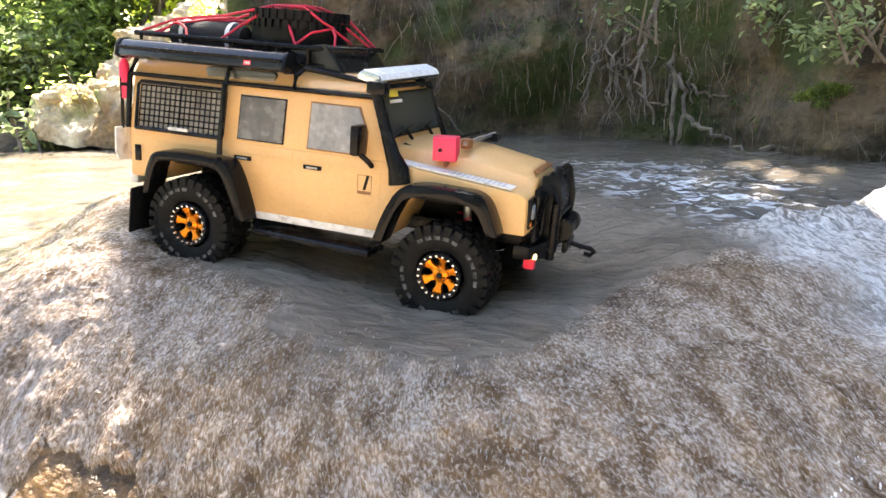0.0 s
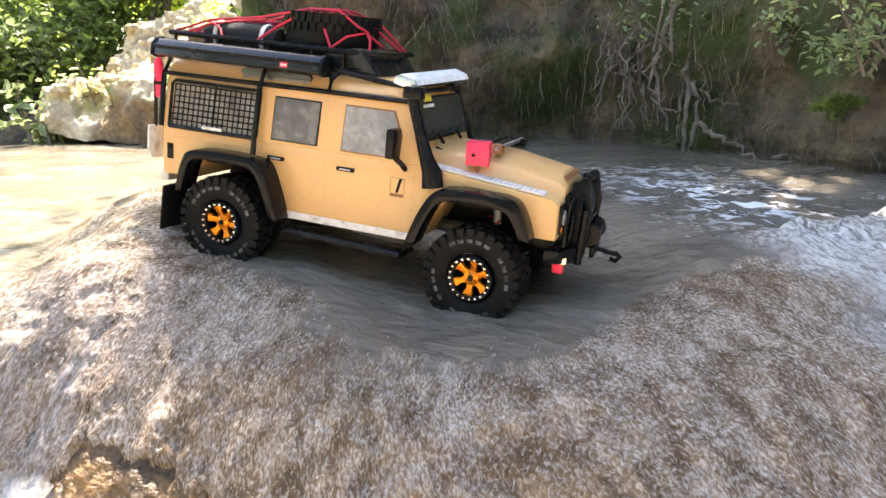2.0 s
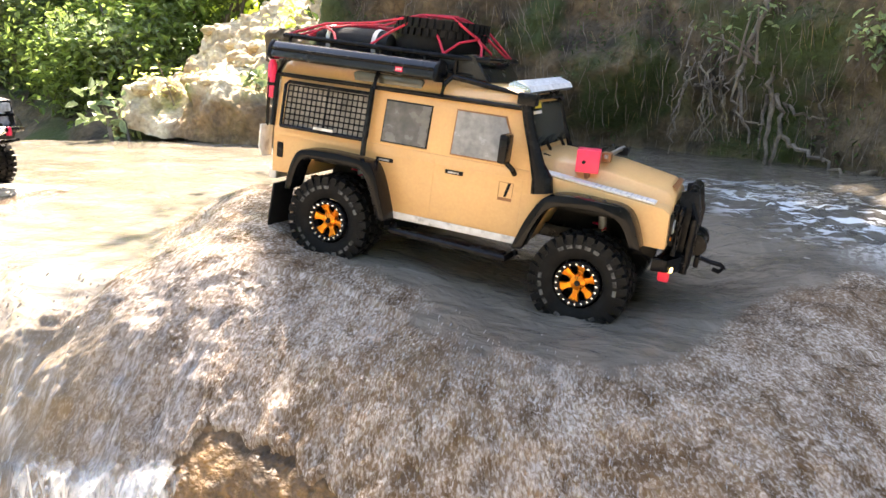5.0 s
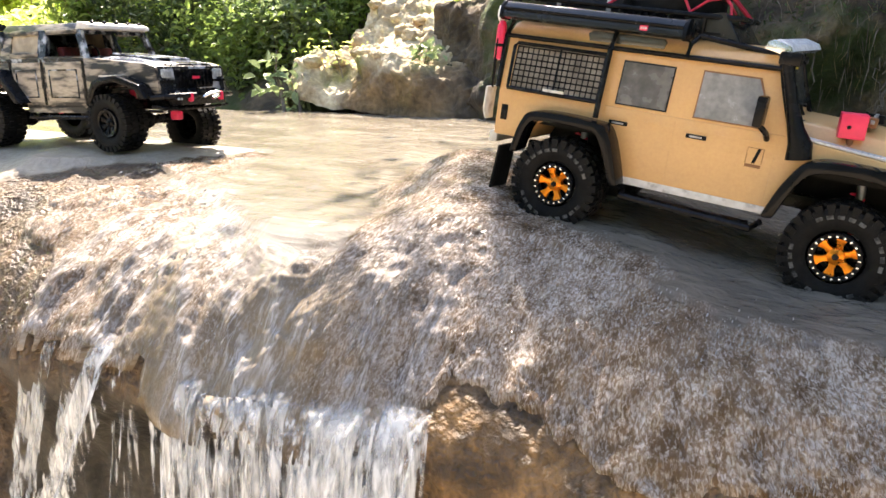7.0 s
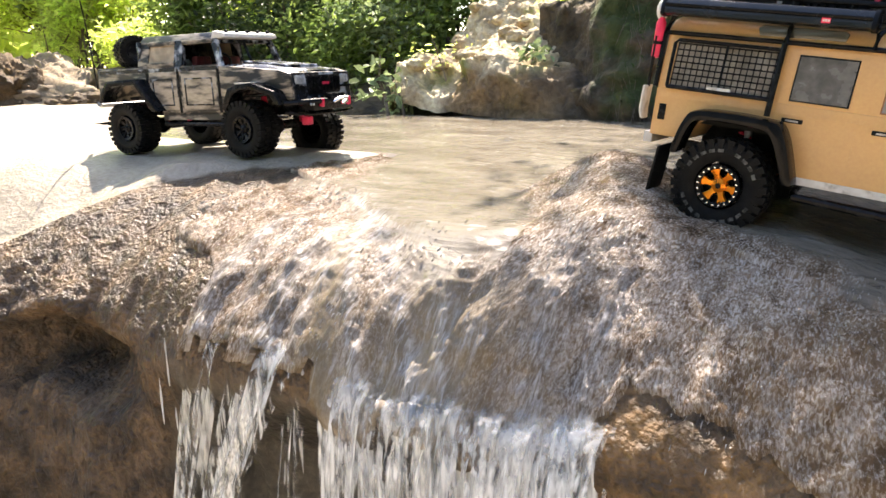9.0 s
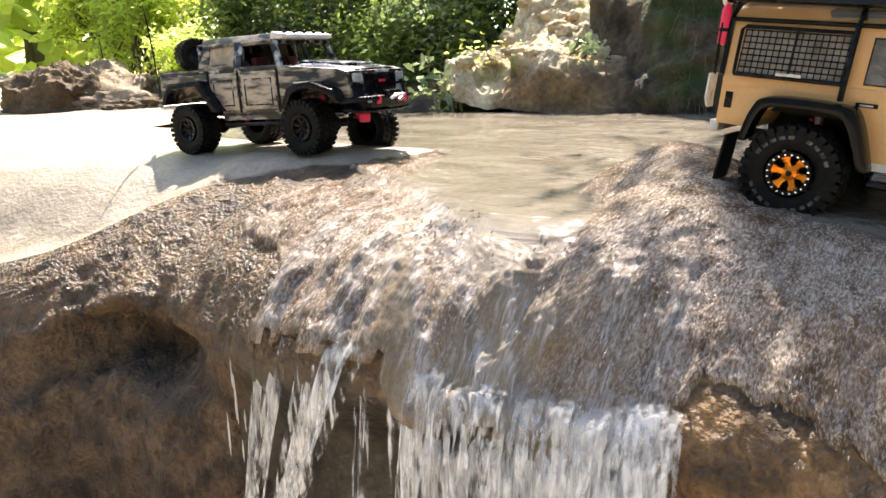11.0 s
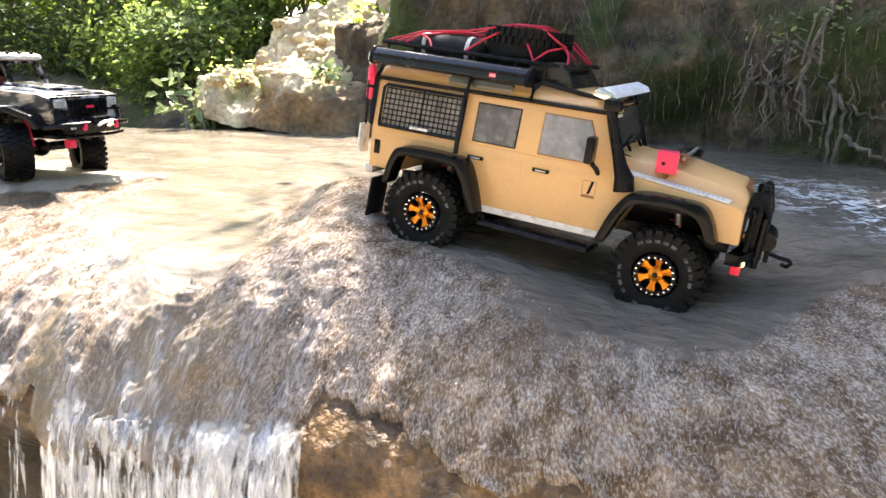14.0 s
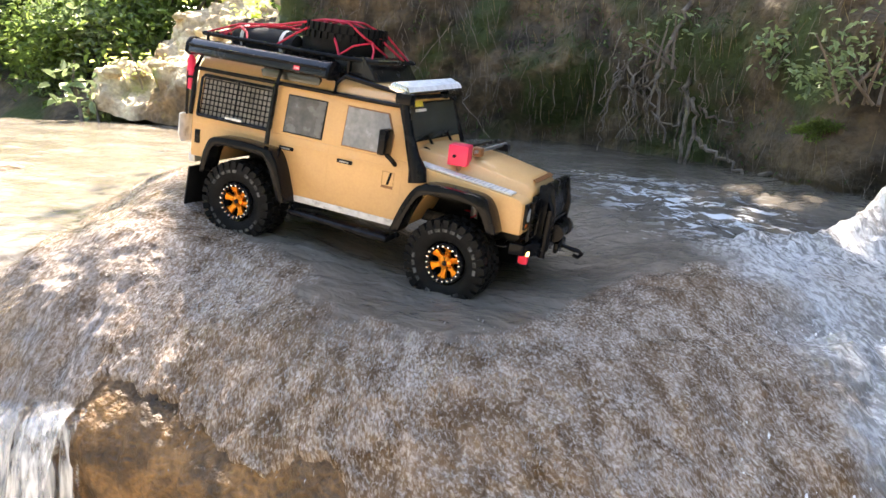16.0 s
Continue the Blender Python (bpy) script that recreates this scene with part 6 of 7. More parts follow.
def bush(c, r, n, size, mat, seed, label, stems=9, clumps=16, narrow=0.5):
    rng = np.random.default_rng(seed)
    ob = new("bush")
    tagged(ob, label, "bush")
    pts = clump_points(rng, c, r, n, clumps)
    pts[:, 2] = np.maximum(pts[:, 2], 0.01)
    lv = part("leaves", leaf_mesh("leaves", pts, size, mat, rng, narrow=narrow), mat, ob)
    lv["kind"] = "stuff"
    for k in range(stems):
        q = pts[rng.integers(0, n)]
        b = Vector((c[0] + rng.normal() * r[0] * 0.25, c[1] + rng.normal() * r[1] * 0.25, max(-0.03, c[2] - r[2] * 1.25)))
        mid = b.lerp(Vector(q), 0.5) + Vector((0, 0, 0.12 * r[2]))
        part("stem", Shape().tube([b, mid, q], min(0.010, 0.022 * r[0]), 6, r1=min(0.003, 0.008 * r[0])), M_BARK, ob)
    return ob


bush((-1.95, 1.42, 0.30), (0.42, 0.28, 0.36), 7000, 0.029, M_LEAF, 1, "leafy green bush over the stream's far edge")
bush((-1.86, 1.34, 0.20), (0.24, 0.18, 0.24), 3000, 0.028, M_LEAF_PALE, 2, "pale-leaved bush beside the boulder")
bush((-1.75, 1.75, 0.62), (0.55, 0.30, 0.40), 8000, 0.031, M_LEAF, 3, "tall leafy bush behind the boulder")
# the darker leaf colour stands in for this bush's shade
bush((-2.65, 1.62, 0.42), (0.50, 0.32, 0.48), 7000, 0.034, M_LEAF_DARK, 4, "bush by the water, leaves coloured dark for shade")
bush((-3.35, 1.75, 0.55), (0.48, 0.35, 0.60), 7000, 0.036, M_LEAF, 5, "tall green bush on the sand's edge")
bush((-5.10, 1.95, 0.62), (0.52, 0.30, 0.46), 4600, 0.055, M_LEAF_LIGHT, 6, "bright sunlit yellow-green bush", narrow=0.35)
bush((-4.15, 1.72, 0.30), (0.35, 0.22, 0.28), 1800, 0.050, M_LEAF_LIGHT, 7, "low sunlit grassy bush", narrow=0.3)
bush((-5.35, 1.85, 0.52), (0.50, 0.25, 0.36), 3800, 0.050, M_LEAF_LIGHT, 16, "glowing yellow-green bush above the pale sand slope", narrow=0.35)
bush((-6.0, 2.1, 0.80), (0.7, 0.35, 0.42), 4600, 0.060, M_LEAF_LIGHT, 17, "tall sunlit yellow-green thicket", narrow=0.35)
bush((-1.36, 1.06, 0.15), (0.20, 0.07, 0.13), 90, 0.020, M_LEAF_LIGHT, 18, "sunlit ivy leaves trailing over the tan boulder", 3, 12)
bush((-1.02, 1.20, 0.34), (0.10, 0.06, 0.12), 150, 0.026, M_LEAF_LIGHT, 19, "sunlit ivy leaves on the upper stone", 3, 10)
bush((-5.9, 2.4, 0.9), (0.9, 0.5, 0.6), 2600, 0.08, M_LEAF, 8, "green bush on top of the sand slope")
bush((-1.45, 2.15, 0.80), (0.5, 0.3, 0.34), 3600, 0.045, M_LEAF, 9, "leafy bush above the boulder")
bush((0.64, 0.62, 0.24), (0.15, 0.05, 0.070), 330, 0.0155, M_LEAF_PALE, 10, "sparse pale-leaved shoots on the bank", 7, 16)
bush((0.50, 0.78, 0.245), (0.09, 0.04, 0.060), 110, 0.0155, M_LEAF_PALE, 33, "pale-leaved sprig hanging over the bank", 5, 8)
bush((0.31, 0.89, 0.28), (0.16, 0.04, 0.060), 80, 0.015, M_LEAF_PALE, 11, "few pale leaves among the roots", 5, 9)
bush((0.605, 0.665, 0.105), (0.045, 0.02, 0.020), 900, 0.008, M_LEAF, 34, "small cushion of bright green moss on the clay", 1, 14, narrow=0.3)
bush((-1.50, 0.98, 0.06), (0.06, 0.04, 0.05), 60, 0.035, M_LEAF_PALE, 13, "pale ivy leaves on the boulder", 3, 6)
bush((-1.02, 1.02, 0.16), (0.10, 0.05, 0.08), 70, 0.035, M_LEAF_PALE, 14, "few pale leaves on the boulder", 3, 6)
bush((-0.55, 1.22, 0.42), (0.35, 0.10, 0.12), 260, 0.035, M_LEAF_DARK, 12, "dark small-leaved growth on the mossy bank", 5, 12)


def tree(x, y, h, r, seed, mat, label, crown=(1.0, 1.0, 0.8), n=2600, lean=0.0, leaf=0.13, loose=0.20):
    rng = np.random.default_rng(seed)
    ob = new("tree")
    tagged(ob, label, "tree")
    pts = [(x + lean * k / 6 + 0.05 * rng.normal(), y + 0.05 * rng.normal(), -0.1 + (h + 0.1) * k / 6) for k in range(7)]
    part("trunk", Shape().tube(pts, r, 12, r1=r * 0.45), M_BARK, ob)
    cr = clump_points(rng, (x + lean, y, h), crown, n, 26, loose)
    for k in range(9):
        q = cr[rng.integers(0, n)]
        b = Vector(pts[3 + k % 4])
        part("limb", Shape().tube([b, b.lerp(Vector(q), 0.5) + Vector((0, 0, 0.15)), q], r * 0.35, 7, r1=0.01), M_BARK, ob)
    lv = part("crown", leaf_mesh("crown", cr, leaf, mat, rng), mat, ob)
    lv["kind"] = "stuff"
    return ob


def fibres(name, n, size, mat, seed, low, high, label, narrow, droop=5.0):
    """Hair-thin roots or moss strands that hang all over the bank."""
    r_ = np.random.default_rng(seed)
    pts = []
    while len(pts) < n:
        i, j = r_.uniform(20, 240), r_.uniform(4, 75)
        p = bank_fn(i, j)
        if low < fbm(p[0] * 5, p[2] * 5, seed) < high:
            pts.append((p[0], p[1] - 0.010, p[2] + 0.02))
    ob = new(name, leaf_mesh(name, np.array(pts), size, mat, r_, droop=droop, narrow=narrow, fold=0.06 if narrow < 0.1 else 1.0))
    tagged(ob, label, "roots", kind="stuff")


fibres("root_hairs", 6000, 0.060, M_ROOT, 91, -0.35, 1.0, "thin grey-brown root hairs hanging on the bank", 0.026, 9.0)
fibres("moss_strands", 6500, 0.014, M_LEAF_DARK, 92, 0.02, 1.0, "dark green moss and grass strands on the bank", 0.28, 1.2)
fibres("dry_grass", 1800, 0.045, M_DRY, 93, 0.05, 1.0, "dry straw-coloured grass hanging on the bank", 0.030, 9.0)
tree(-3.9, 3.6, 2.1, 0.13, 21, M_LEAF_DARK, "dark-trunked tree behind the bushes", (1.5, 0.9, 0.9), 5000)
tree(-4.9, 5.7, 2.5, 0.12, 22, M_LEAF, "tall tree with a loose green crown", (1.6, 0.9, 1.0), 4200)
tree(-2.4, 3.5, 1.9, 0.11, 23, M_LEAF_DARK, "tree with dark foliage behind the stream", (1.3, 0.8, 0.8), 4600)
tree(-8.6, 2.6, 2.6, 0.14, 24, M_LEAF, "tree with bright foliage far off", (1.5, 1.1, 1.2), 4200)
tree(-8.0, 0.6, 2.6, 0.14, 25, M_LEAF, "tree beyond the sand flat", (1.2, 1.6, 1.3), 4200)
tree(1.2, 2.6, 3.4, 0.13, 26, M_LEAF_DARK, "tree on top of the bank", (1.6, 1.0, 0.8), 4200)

# crowns out of view, placed so their dappled shade covers the wagon
tree(0.0, 1.62, 2.35, 0.09, 31, M_LEAF_DARK, "unseen tree leaning over the bank, added to shade the stream", (0.55, 0.55, 0.26), 13000, lean=-0.72, leaf=0.038, loose=0.33)
tree(0.85, 1.70, 2.25, 0.09, 32, M_LEAF_DARK, "second unseen tree over the bank, added for shade", (0.6, 0.55, 0.3), 4200, lean=-0.30)
rng = np.random.default_rng(77)
wood = np.empty((15000, 3))
ang = rng.uniform(radians(62), radians(215), len(wood))
dist = rng.uniform(6.5, 10.5, len(wood))
wood[:, 0], wood[:, 1] = np.cos(ang) * dist * 1.1, np.sin(ang) * dist * 0.8 + 0.6
wood[:, 2] = rng.uniform(0, 1, len(wood)) ** 1.3 * 5.0
glade = [abs(a + 0.427 * c + 5.0) < 1.7 and abs(b - 0.587 * c - 1.6) < 1.1 for a, b, c in wood]      # an opening through which the sun reaches the bright bush
keep = np.array([fbm(a * 0.5, b * 0.5, c * 0.7) > -0.22 and not g for (a, b, c), g in zip(wood, glade)])
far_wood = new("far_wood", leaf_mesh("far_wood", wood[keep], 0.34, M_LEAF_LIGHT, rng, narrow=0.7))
tagged(far_wood, "leafy woodland all round the stream", "woodland", kind="stuff")
# unseen leaves behind the viewer, added to dim sky and reflections from there
wood2 = np.empty((2600, 3))
ang = rng.uniform(radians(215), radians(422), len(wood2))
dist = rng.uniform(7, 11, len(wood2))
wood2[:, 0], wood2[:, 1], wood2[:, 2] = np.cos(ang) * dist, np.sin(ang) * dist, rng.uniform(-0.5, 5.0, len(wood2))
tagged(new("near_wood", leaf_mesh("near_wood", wood2, 0.7, M_LEAF_DARK, rng, narrow=0.8)), "unseen dark woodland added behind the viewer", "woodland", kind="stuff")


def dead_twig():
    ob = new("dead_twig")
    tagged(ob, "pale dead twig with leaves at the water's edge", "twig")
    b = Vector((-1.50, 0.93, -0.01))
    part("stem", Shape().tube([b, b + Vector((-0.03, 0.02, 0.07)), b + Vector((-0.06, 0.03, 0.13)), b + Vector((-0.07, 0.05, 0.20))], 0.007, 6, r1=0.003), M_ROOT, ob)
    part("stem", Shape().tube([b + Vector((0.05, 0.02, 0)), b + Vector((0.03, 0.03, 0.06)), b + Vector((0.0, 0.04, 0.11))], 0.005, 6, r1=0.002), M_ROOT, ob)
    r_ = np.random.default_rng(5)
    pts = np.array(b) + np.array((-0.05, 0.03, 0.13)) + r_.normal(size=(36, 3)) * (0.035, 0.03, 0.05)
    lv = part("leaves", leaf_mesh("leaves", pts, 0.05, M_LEAF_PALE, r_), M_LEAF_PALE, ob)
    lv["kind"] = "stuff"


dead_twig()


def roots():
    """Bare roots that hang out of the bank."""
    r_ = np.random.default_rng(12)
    ob = new("hanging_roots")
    tagged(ob, "tangle of bare grey-brown roots hanging from the bank", "roots")
    def root(pts, r0, r1=None):
        out = []
        pts = [Vector(p) for p in pts]
        for a, b in zip(pts, pts[1:]):
            for k in range(4):
                out.append(a.lerp(b, k / 4) + Vector(r_.normal(size=3) * 0.004))
        out.append(pts[-1])
        part("root", Shape().tube(out, r0, 6, r1=r1 or r0 * 0.4), M_ROOT, ob)
    root([(0.352, 0.99, 0.40), (0.335, 0.92, 0.33), (0.305, 0.90, 0.25), (0.285, 0.90, 0.17), (0.300, 0.88, 0.10), (0.318, 0.87, 0.045)], 0.0065)
    root([(0.345, 0.98, 0.36), (0.318, 0.91, 0.27), (0.290, 0.90, 0.20), (0.262, 0.90, 0.165)], 0.005)
    root([(0.290, 0.90, 0.20), (0.278, 0.88, 0.13), (0.30, 0.87, 0.092), (0.345, 0.88, 0.085)], 0.004)
    root([(0.355, 0.96, 0.20), (0.352, 0.92, 0.165), (0.355, 0.905, 0.10), (0.352, 0.905, 0.0)], 0.006, 0.004)
    root([(0.365, 0.96, 0.17), (0.375, 0.92, 0.12), (0.372, 0.905, 0.06), (0.366, 0.90, -0.01)], 0.006, 0.004)
    root([(0.345, 0.95, 0.14), (0.340, 0.92, 0.08), (0.338, 0.90, 0.03)], 0.005)
    root([(0.375, 0.92, 0.06), (0.405, 0.88, 0.045), (0.45, 0.84, 0.02), (0.49, 0.80, -0.008)], 0.006, 0.003)
    root([(0.455, 0.84, 0.015), (0.458, 0.84, 0.035), (0.462, 0.84, 0.05)], 0.003)
    root([(0.38, 0.93, 0.13), (0.40, 0.90, 0.105), (0.43, 0.89, 0.095), (0.46, 0.88, 0.097)], 0.004)
    root([(0.56, 0.95, 0.38), (0.585, 0.86, 0.33), (0.605, 0.82, 0.28), (0.600, 0.81, 0.20), (0.592, 0.81, 0.155)], 0.0075, 0.004)
    root([(0.575, 0.88, 0.34), (0.568, 0.85, 0.28), (0.562, 0.84, 0.25)], 0.004)
    root([(0.52, 0.78, 0.0), (0.57, 0.74, 0.012), (0.63, 0.71, 0.018)], 0.0045)
    for k in range(26):
        x = r_.uniform(0.17, 0.48)
        y = shore(x) - 0.04
        z = r_.uniform(0.14, 0.30)
        ln = r_.uniform(0.06, 0.16)
        dx = r_.normal() * 0.02
        root([(x, y + 0.06, z + 0.03), (x + dx * 0.4, y, z), (x + dx, y - 0.015, z - ln * 0.6), (x + dx * 1.6, y - 0.01, z - ln)], r_.uniform(0.0012, 0.0030))
    for k in range(20):
        x = r_.uniform(-0.6, 0.9)
        y = shore(x) - 0.02
        z = r_.uniform(0.10, 0.42)
        root([(x, y + 0.07, z + 0.05), (x + 0.02 * r_.normal(), y + 0.02, z), (x + 0.05 * r_.normal(), y, z - r_.uniform(0.05, 0.14))], r_.uniform(0.0012, 0.0026))
    for k in range(9):
        x = 0.23 + 0.02 * r_.normal()
        y = shore(x) - 0.05
        root([(x + 0.03 * r_.normal(), y + 0.05, 0.17 + 0.02 * r_.normal()), (x, y, 0.165), (x + 0.01 * r_.normal(), y - 0.01, 0.10), (x + 0.02 * r_.normal(), y, 0.04)], 0.0028)


roots()

# ---- running water in pieces ----
water_rng = np.random.default_rng(404)


def slope_pose(x, v, lift):
    """A pose on the ledge at x: v from 0 (lip) to 1 (brow), tilted with the slope."""
    j = NS_BACK + v * (NS_SLOPE - 1)
    p0, p1 = ledge_point(x, j - 1.0), ledge_point(x, j + 1.0)
    d = Vector(p1) - Vector(p0)
    tilt = math.degrees(math.atan2(-d.z, -d.y))
    n = Vector((0, d.z, -d.y)).normalized()
    if n.z < 0:
        n = -n
    p = (Vector(p0) + Vector(p1)) / 2 + n * lift
    return pose(*p, tilt, 0, 0)


def chips(n, w, l, size, long, thick=0.0014, seed=1):
    """A patch of n small, uneven flakes, long in y, for white foam and for glints."""
    r_ = np.random.default_rng(seed)
    s = Shape()
    for k in range(n):
        cx, cy = r_.normal() * w * 0.45, r_.normal() * l * 0.45
        a = size * (0.4 + 1.1 * r_.random())
        b = a * (long * (0.5 + r_.random()))
        t = thick * (0.6 + r_.random())
        z0 = r_.normal() * 0.0012
        ring = []
        for q in range(6):
            g = 2 * math.pi * q / 6
            rr = 0.65 + 0.5 * r_.random()
            ring.append((cx + a * rr * math.cos(g), cy + b * rr * math.sin(g)))
        vs = [(x, y, z0 - t) for x, y in ring] + [(cx + (x - cx) * 0.6, cy + (y - cy) * 0.6, z0 + t) for x, y in ring]
        s.add(vs, [tuple(range(6, 12))] + [(q, (q + 1) % 6, (q + 1) % 6 + 6, q + 6) for q in range(6)])
    return s


def veil(w, l, out, seed, side=0.0):
    """A thin falling sheet: it leaves the brow level and bends down; its lower edge is torn."""
    r_ = np.random.default_rng(seed)
    nx, nz = 9, 26
    ph = r_.uniform(0, 6.28, 3)
    vs = []
    for j in range(nz):
        t = j / (nz - 1)
        for i in range(nx):
            u = i / (nx - 1) - 0.5
            fold = 0.0035 * math.sin(9 * u + ph[0]) + 0.002 * math.sin(23 * u + ph[1] + 2 * t)
            ww = w * (1 - 0.25 * t)
            vs.append((u * ww + side * t * t + 0.002 * math.sin(6 * t + ph[2]), -out * math.sqrt(t + 0.001) + fold - 0.01 * t, 0.022 - 0.010 * (1 - t) - l * t * (0.35 + 0.65 * t)))
    return Shape().add(vs, [(j * nx + i, j * nx + i + 1, (j + 1) * nx + i + 1, (j + 1) * nx + i) for j in range(nz - 1) for i in range(nx - 1)])


def veil_material(name, density, scale):
    """Streaked falling water: bright glossy threads with clear gaps."""
    m = bpy.data.materials.new(name)
    m.use_nodes = True
    nt = m.node_tree
    bs = nt.nodes["Principled BSDF"]
    tc = nt.nodes.new("ShaderNodeTexCoord")
    mp = nt.nodes.new("ShaderNodeMapping")
    mp.inputs["Scale"].default_value = (1, 1, 0.045)
    oi = nt.nodes.new("ShaderNodeObjectInfo")
    add = nt.nodes.new("ShaderNodeVectorMath")
    nt.links.new(tc.outputs["Object"], mp.inputs["Vector"])
    nt.links.new(mp.outputs[0], add.inputs[0])
    nt.links.new(oi.outputs["Random"], add.inputs[1])
    n = nt.nodes.new("ShaderNodeTexNoise")
    n.inputs["Scale"].default_value, n.inputs["Detail"].default_value = scale, 5
    nt.links.new(add.outputs[0], n.inputs["Vector"])
    n2 = nt.nodes.new("ShaderNodeTexNoise")
    n2.inputs["Scale"].default_value, n2.inputs["Detail"].default_value = 26, 3
    nt.links.new(tc.outputs["Object"], n2.inputs["Vector"])
    sm = nt.nodes.new("ShaderNodeMath")
    sm.operation = "MULTIPLY_ADD"
    nt.links.new(n2.outputs["Fac"], sm.inputs[0])
    sm.inputs[1].default_value = 0.45
    nt.links.new(n.outputs["Fac"], sm.inputs[2])
    r = nt.nodes.new("ShaderNodeMapRange")
    r.inputs["From Min"].default_value, r.inputs["From Max"].default_value = 0.95 - 0.45 * density, 1.05 - 0.25 * density
    r.inputs["To Max"].default_value = 0.85
    nt.links.new(sm.outputs[0], r.inputs["Value"])
    sep = nt.nodes.new("ShaderNodeSeparateXYZ")
    nt.links.new(tc.outputs["Object"], sep.inputs[0])
    fade = nt.nodes.new("ShaderNodeMapRange")
    fade.inputs["From Min"].default_value, fade.inputs["From Max"].default_value = 0.020, -0.022
    nt.links.new(sep.outputs["Z"], fade.inputs["Value"])
    mul = nt.nodes.new("ShaderNodeMath")
    mul.operation = "MULTIPLY"
    nt.links.new(r.outputs[0], mul.inputs[0])
    nt.links.new(fade.outputs[0], mul.inputs[1])
    nt.links.new(mul.outputs[0], bs.inputs["Alpha"])
    bs.inputs["Base Color"].default_value = (0.84, 0.84, 0.83, 1)
    bs.inputs["Roughness"].default_value = 0.18
    bs.inputs["IOR"].default_value = 1.33
    b = nt.nodes.new("ShaderNodeBump")
    b.inputs["Strength"].default_value, b.inputs["Distance"].default_value = 0.7, 0.004
    nt.links.new(n.outputs["Fac"], b.inputs["Height"])
    nt.links.new(b.outputs[0], bs.inputs["Normal"])
    return m


M_VEIL = veil_material("streaked_falling_water", 0.55, 150)
M_VEIL_THICK = veil_material("dense_falling_water", 0.78, 120)
# pale colour of flakes that stand in for glints of light on water
M_GLINT = material("painted_water_glints", (0.20, 0.175, 0.15), 0.10, var=0.2, size=200, bump=0.3, bump_size=300, second=(0.40, 0.38, 0.36), spec=0.5)


def drop_streak(l, w, seed):
    """A short falling string of water, thick and thin."""
    r_ = np.random.default_rng(seed)
    s = Shape()
    for k in range(3):
        ox, z0, ll = r_.normal() * w, r_.normal() * l * 0.3, l * (0.3 + 0.5 * r_.random())
        rings = []
        for i in range(7):
            u = i / 6
            rad = w * 0.16 * (0.6 + 0.8 * r_.random()) * (math.sin(math.pi * (0.06 + 0.88 * u)) ** 0.5)
            rings.append([(ox + rad * math.cos(g), rad * math.sin(g), z0 + ll * (0.5 - u)) for g in [2 * math.pi * q / 6 for q in range(6)]])
        s.loft(rings)
    return s


FLOW = []          # (object, path(phase) -> pose, seconds a round, first phase)


def flow_piece(name, shape, mat, label, path, period, phase, smooth=60):
    ob = part(name, shape, mat, None, smooth=smooth)
    tagged(ob, label, "water", group=name + "s", kind="stuff")
    ob.matrix_basis = path(phase)
    FLOW.append((ob, path, period, phase))


def film_path(x, drift, sink=0.05):
    def path(f):
        if f < 0.8:
            v = f / 0.8
            lift = 0.009 if v < 0.9 else 0.009 - sink * (v - 0.9) / 0.1
            return slope_pose(x + drift * v, 0.02 + 0.96 * v, lift)
        v = 1 - (f - 0.8) / 0.2
        return slope_pose(x + drift * v, 0.02 + 0.96 * v, -sink)
    return path


def fall_path(x, y, z, vx, vy, depth=0.62):
    def path(f):
        if f < 0.75:
            t = f / 0.75
            return pose(x + vx * t, y - vy * t, z - depth * (0.35 * t + 0.65 * t * t), -8 * t, 0, 0)
        t = 1 - (f - 0.75) / 0.25
        return pose(x + vx * t, y + 0.16, z - depth * t, 0, 0, 0)
    return path


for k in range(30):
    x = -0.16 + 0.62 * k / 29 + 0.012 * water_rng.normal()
    flow_piece("water_fleck_patch", chips(60, 0.06, 0.05, 0.0006, 4.0, 0.0005, seed=100 + k), M_GLINT, "pale flakes painted as glints, running down the rock", film_path(x, 0.02 + 0.05 * max(0, x)), 2.2 + 0.6 * water_rng.random(), water_rng.random())
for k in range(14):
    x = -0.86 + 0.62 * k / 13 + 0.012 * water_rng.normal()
    flow_piece("water_fleck_patch", chips(50, 0.04, 0.06, 0.0007, 4.5, 0.0006, seed=200 + k), M_GLINT, "pale flakes painted as glints, running down the rock", film_path(x, 0.02), 1.2 + 0.4 * water_rng.random(), water_rng.random())
for k in range(12):
    x = 0.50 + 0.30 * water_rng.random()
    flow_piece("rapid_foam_patch", chips(110, 0.06, 0.07, 0.0012, 2.2, 0.0012, seed=300 + k), M_FOAM, "churning white foam in the rapid", film_path(x, 0.10), 1.1 + 0.4 * water_rng.random(), water_rng.random())


def brow_of(x):
    return rim_y(x) - 0.010, rim_z(x) - 0.002


# veils of the two falls, which waver, and strings of water that drop through them
def veil_at(x, w, l, out, k, mat, side=0.0, back=0.012):
    y, z = brow_of(x)
    z += 0.006 - 0.028 * water_rng.random() ** 2
    def sway(f):
        a = 2 * math.pi * f
        return pose(x + 0.0025 * math.sin(a), y + back - 0.003 * math.cos(a), z + 0.004 * math.sin(a + 1), 1.5 * math.sin(a), 0, 1.5 * math.cos(a))
    flow_piece("fall_veil", veil(w, l, out, 500 + k, side), mat, "streaked white veil of falling water", sway, 0.5 + 0.4 * water_rng.random(), water_rng.random())


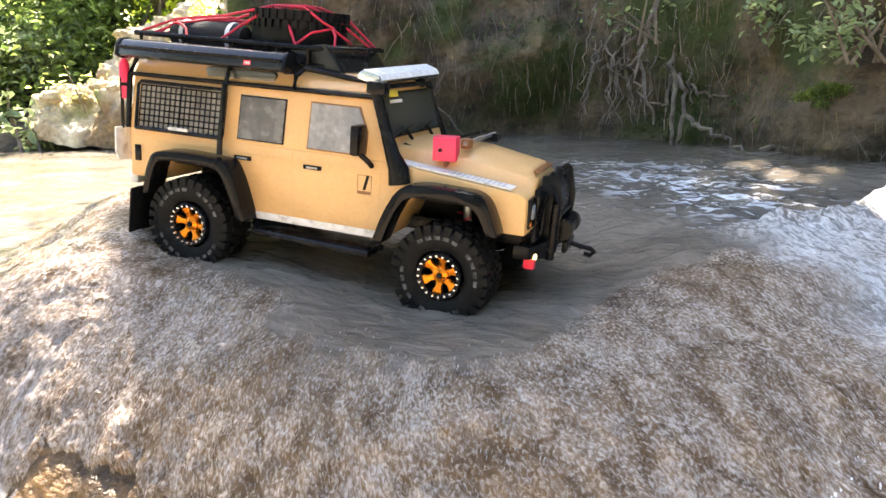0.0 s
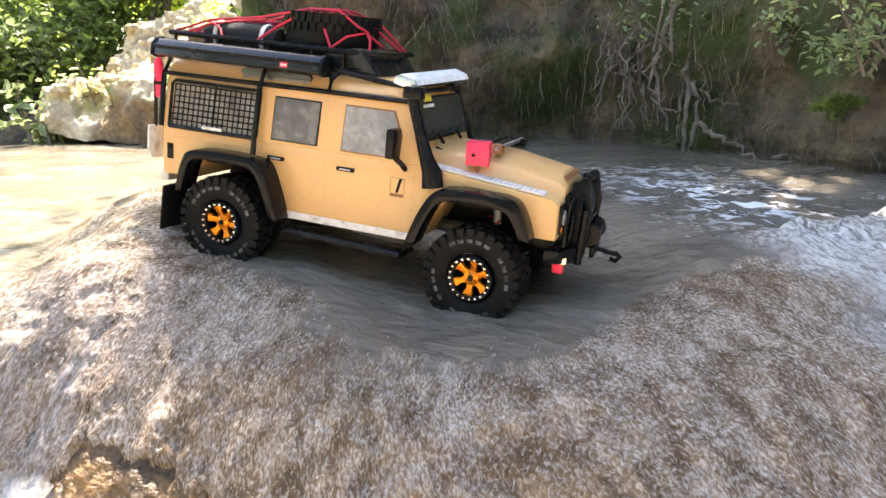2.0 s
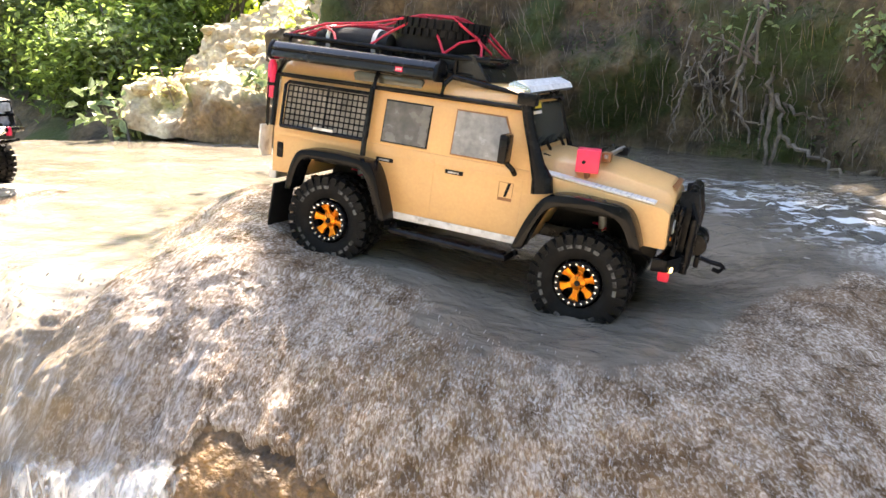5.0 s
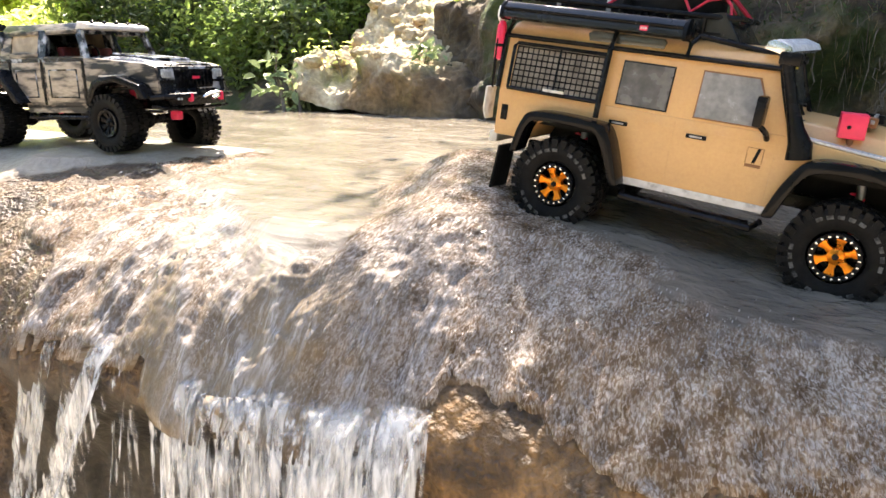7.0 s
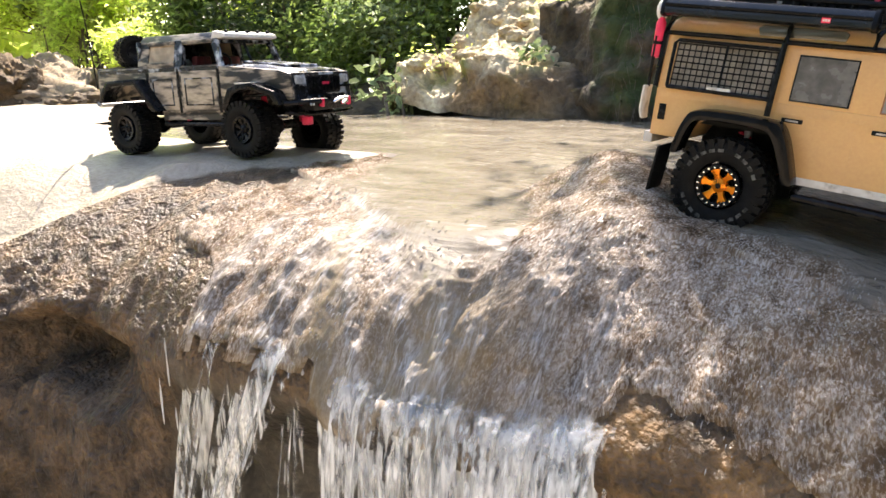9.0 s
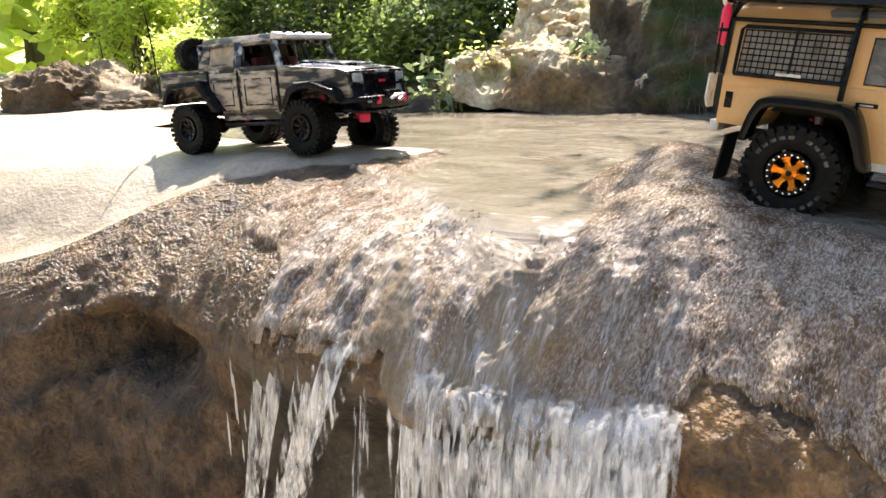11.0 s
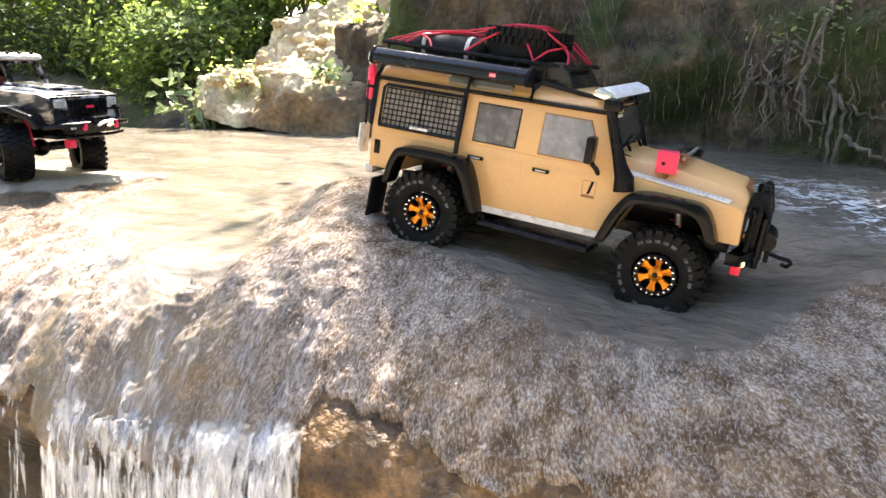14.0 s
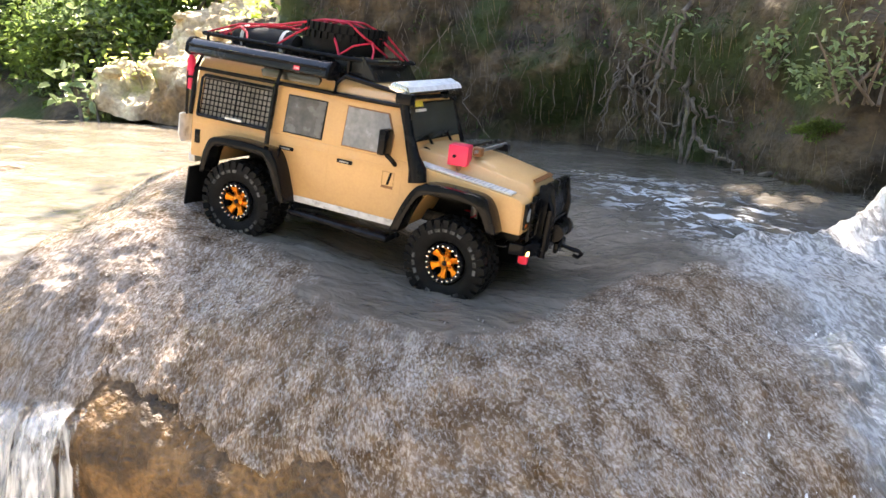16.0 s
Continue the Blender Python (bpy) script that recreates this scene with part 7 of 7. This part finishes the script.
for k in range(16):
    veil_at(-0.425 + 0.24 * k / 15, 0.046 + 0.02 * water_rng.random(), 0.46 + 0.06 * water_rng.random(), 0.030 + 0.02 * water_rng.random(), k, M_VEIL_THICK if k % 2 or k > 9 else M_VEIL)
for k in range(8):
    veil_at(-0.40 + 0.21 * k / 7, 0.06, 0.45, 0.055 + 0.004 * k, 40 + k, M_VEIL_THICK if k > 4 else M_VEIL)
for k in range(5):
    veil_at(-0.565 + 0.015 * k, 0.040, 0.42, 0.05 + 0.006 * k, 60 + k, M_VEIL_THICK if k % 2 else M_VEIL, -0.125 - 0.016 * k, 0.022)
for k in range(4):
    veil_at(-0.665 + 0.018 * k, 0.024, 0.42, 0.04 + 0.006 * k, 70 + k, M_VEIL if k % 2 else M_VEIL_THICK, -0.085, 0.022)
for k in range(2):
    veil_at(-0.500 + 0.015 * k, 0.024, 0.40, 0.03, 80 + k, M_VEIL, -0.025, 0.020)
for k in range(34):
    x = -0.43 + 0.25 * water_rng.random() if k % 3 else -0.67 + 0.16 * water_rng.random()
    y, z = brow_of(x)
    flow_piece("falling_splash", drop_streak(0.05 + 0.04 * water_rng.random(), 0.007, 700 + k), M_FALL, "bright string of falling water", fall_path(x, y - 0.025, z - 0.05, -0.08 if x < -0.51 else 0.0, 0.05), 0.9 + 0.3 * water_rng.random(), water_rng.random())


def pool_path(x0, y0, x1, y1, turn):
    def path(f):
        if f < 0.85:
            t = f / 0.85
            x, y = x0 + (x1 - x0) * t, y0 + (y1 - y0) * t
            return pose(x, y, water_level(x, y) + 0.003 - 0.03 * max(0, (t - 0.92) / 0.08), 0, 0, turn)
        t = 1 - (f - 0.85) / 0.15
        x, y = x0 + (x1 - x0) * t, y0 + (y1 - y0) * t
        return pose(x, y, water_level(x, y) - 0.035, 0, 0, turn)
    return path


# drifting flakes imitate bright reflections on the ripples
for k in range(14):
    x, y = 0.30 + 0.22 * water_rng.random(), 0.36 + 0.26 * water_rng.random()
    flow_piece("pool_ripple", chips(26, 0.10, 0.05, 0.006, 0.14, 0.0006, seed=800 + k), M_GLINT, "pale flakes painted as glints on the grey pool's ripples", pool_path(x - 0.10, y + 0.02, x + 0.16, y - 0.10, -18), 2.5 + water_rng.random(), water_rng.random())


def motions():
    """All that moves: the pickup's steering and the running water."""
    for hub, y, side in STEERED:
        base = 180 * (side < 0)
        rows = []
        for t, a in ((0.0, -2), (9.7, -2), (10.8, -2), (11.8, -6), (12.0, -16), (12.3, -28), (12.6, -31), (14.0, -31), (16.0, -31)):
            rows.append((t, pose(0.1635, y, 0.0 if side > 0 else -0.020, 0, 0, base + a) @ pose(0, 0, 0, 0, 33, 0)))
        walk(hub, rows)
    for ob, path, period, phase in FLOW:
        step = period / 10
        times = [k * step for k in range(int(16 / step) + 1)] + [16.0]
        rows = []
        for t in times:
            if not rows or frame(t) > frame(rows[-1][0]):
                rows.append((t, path((phase + t / period) % 1.0)))
        walk(ob, rows)


motions()
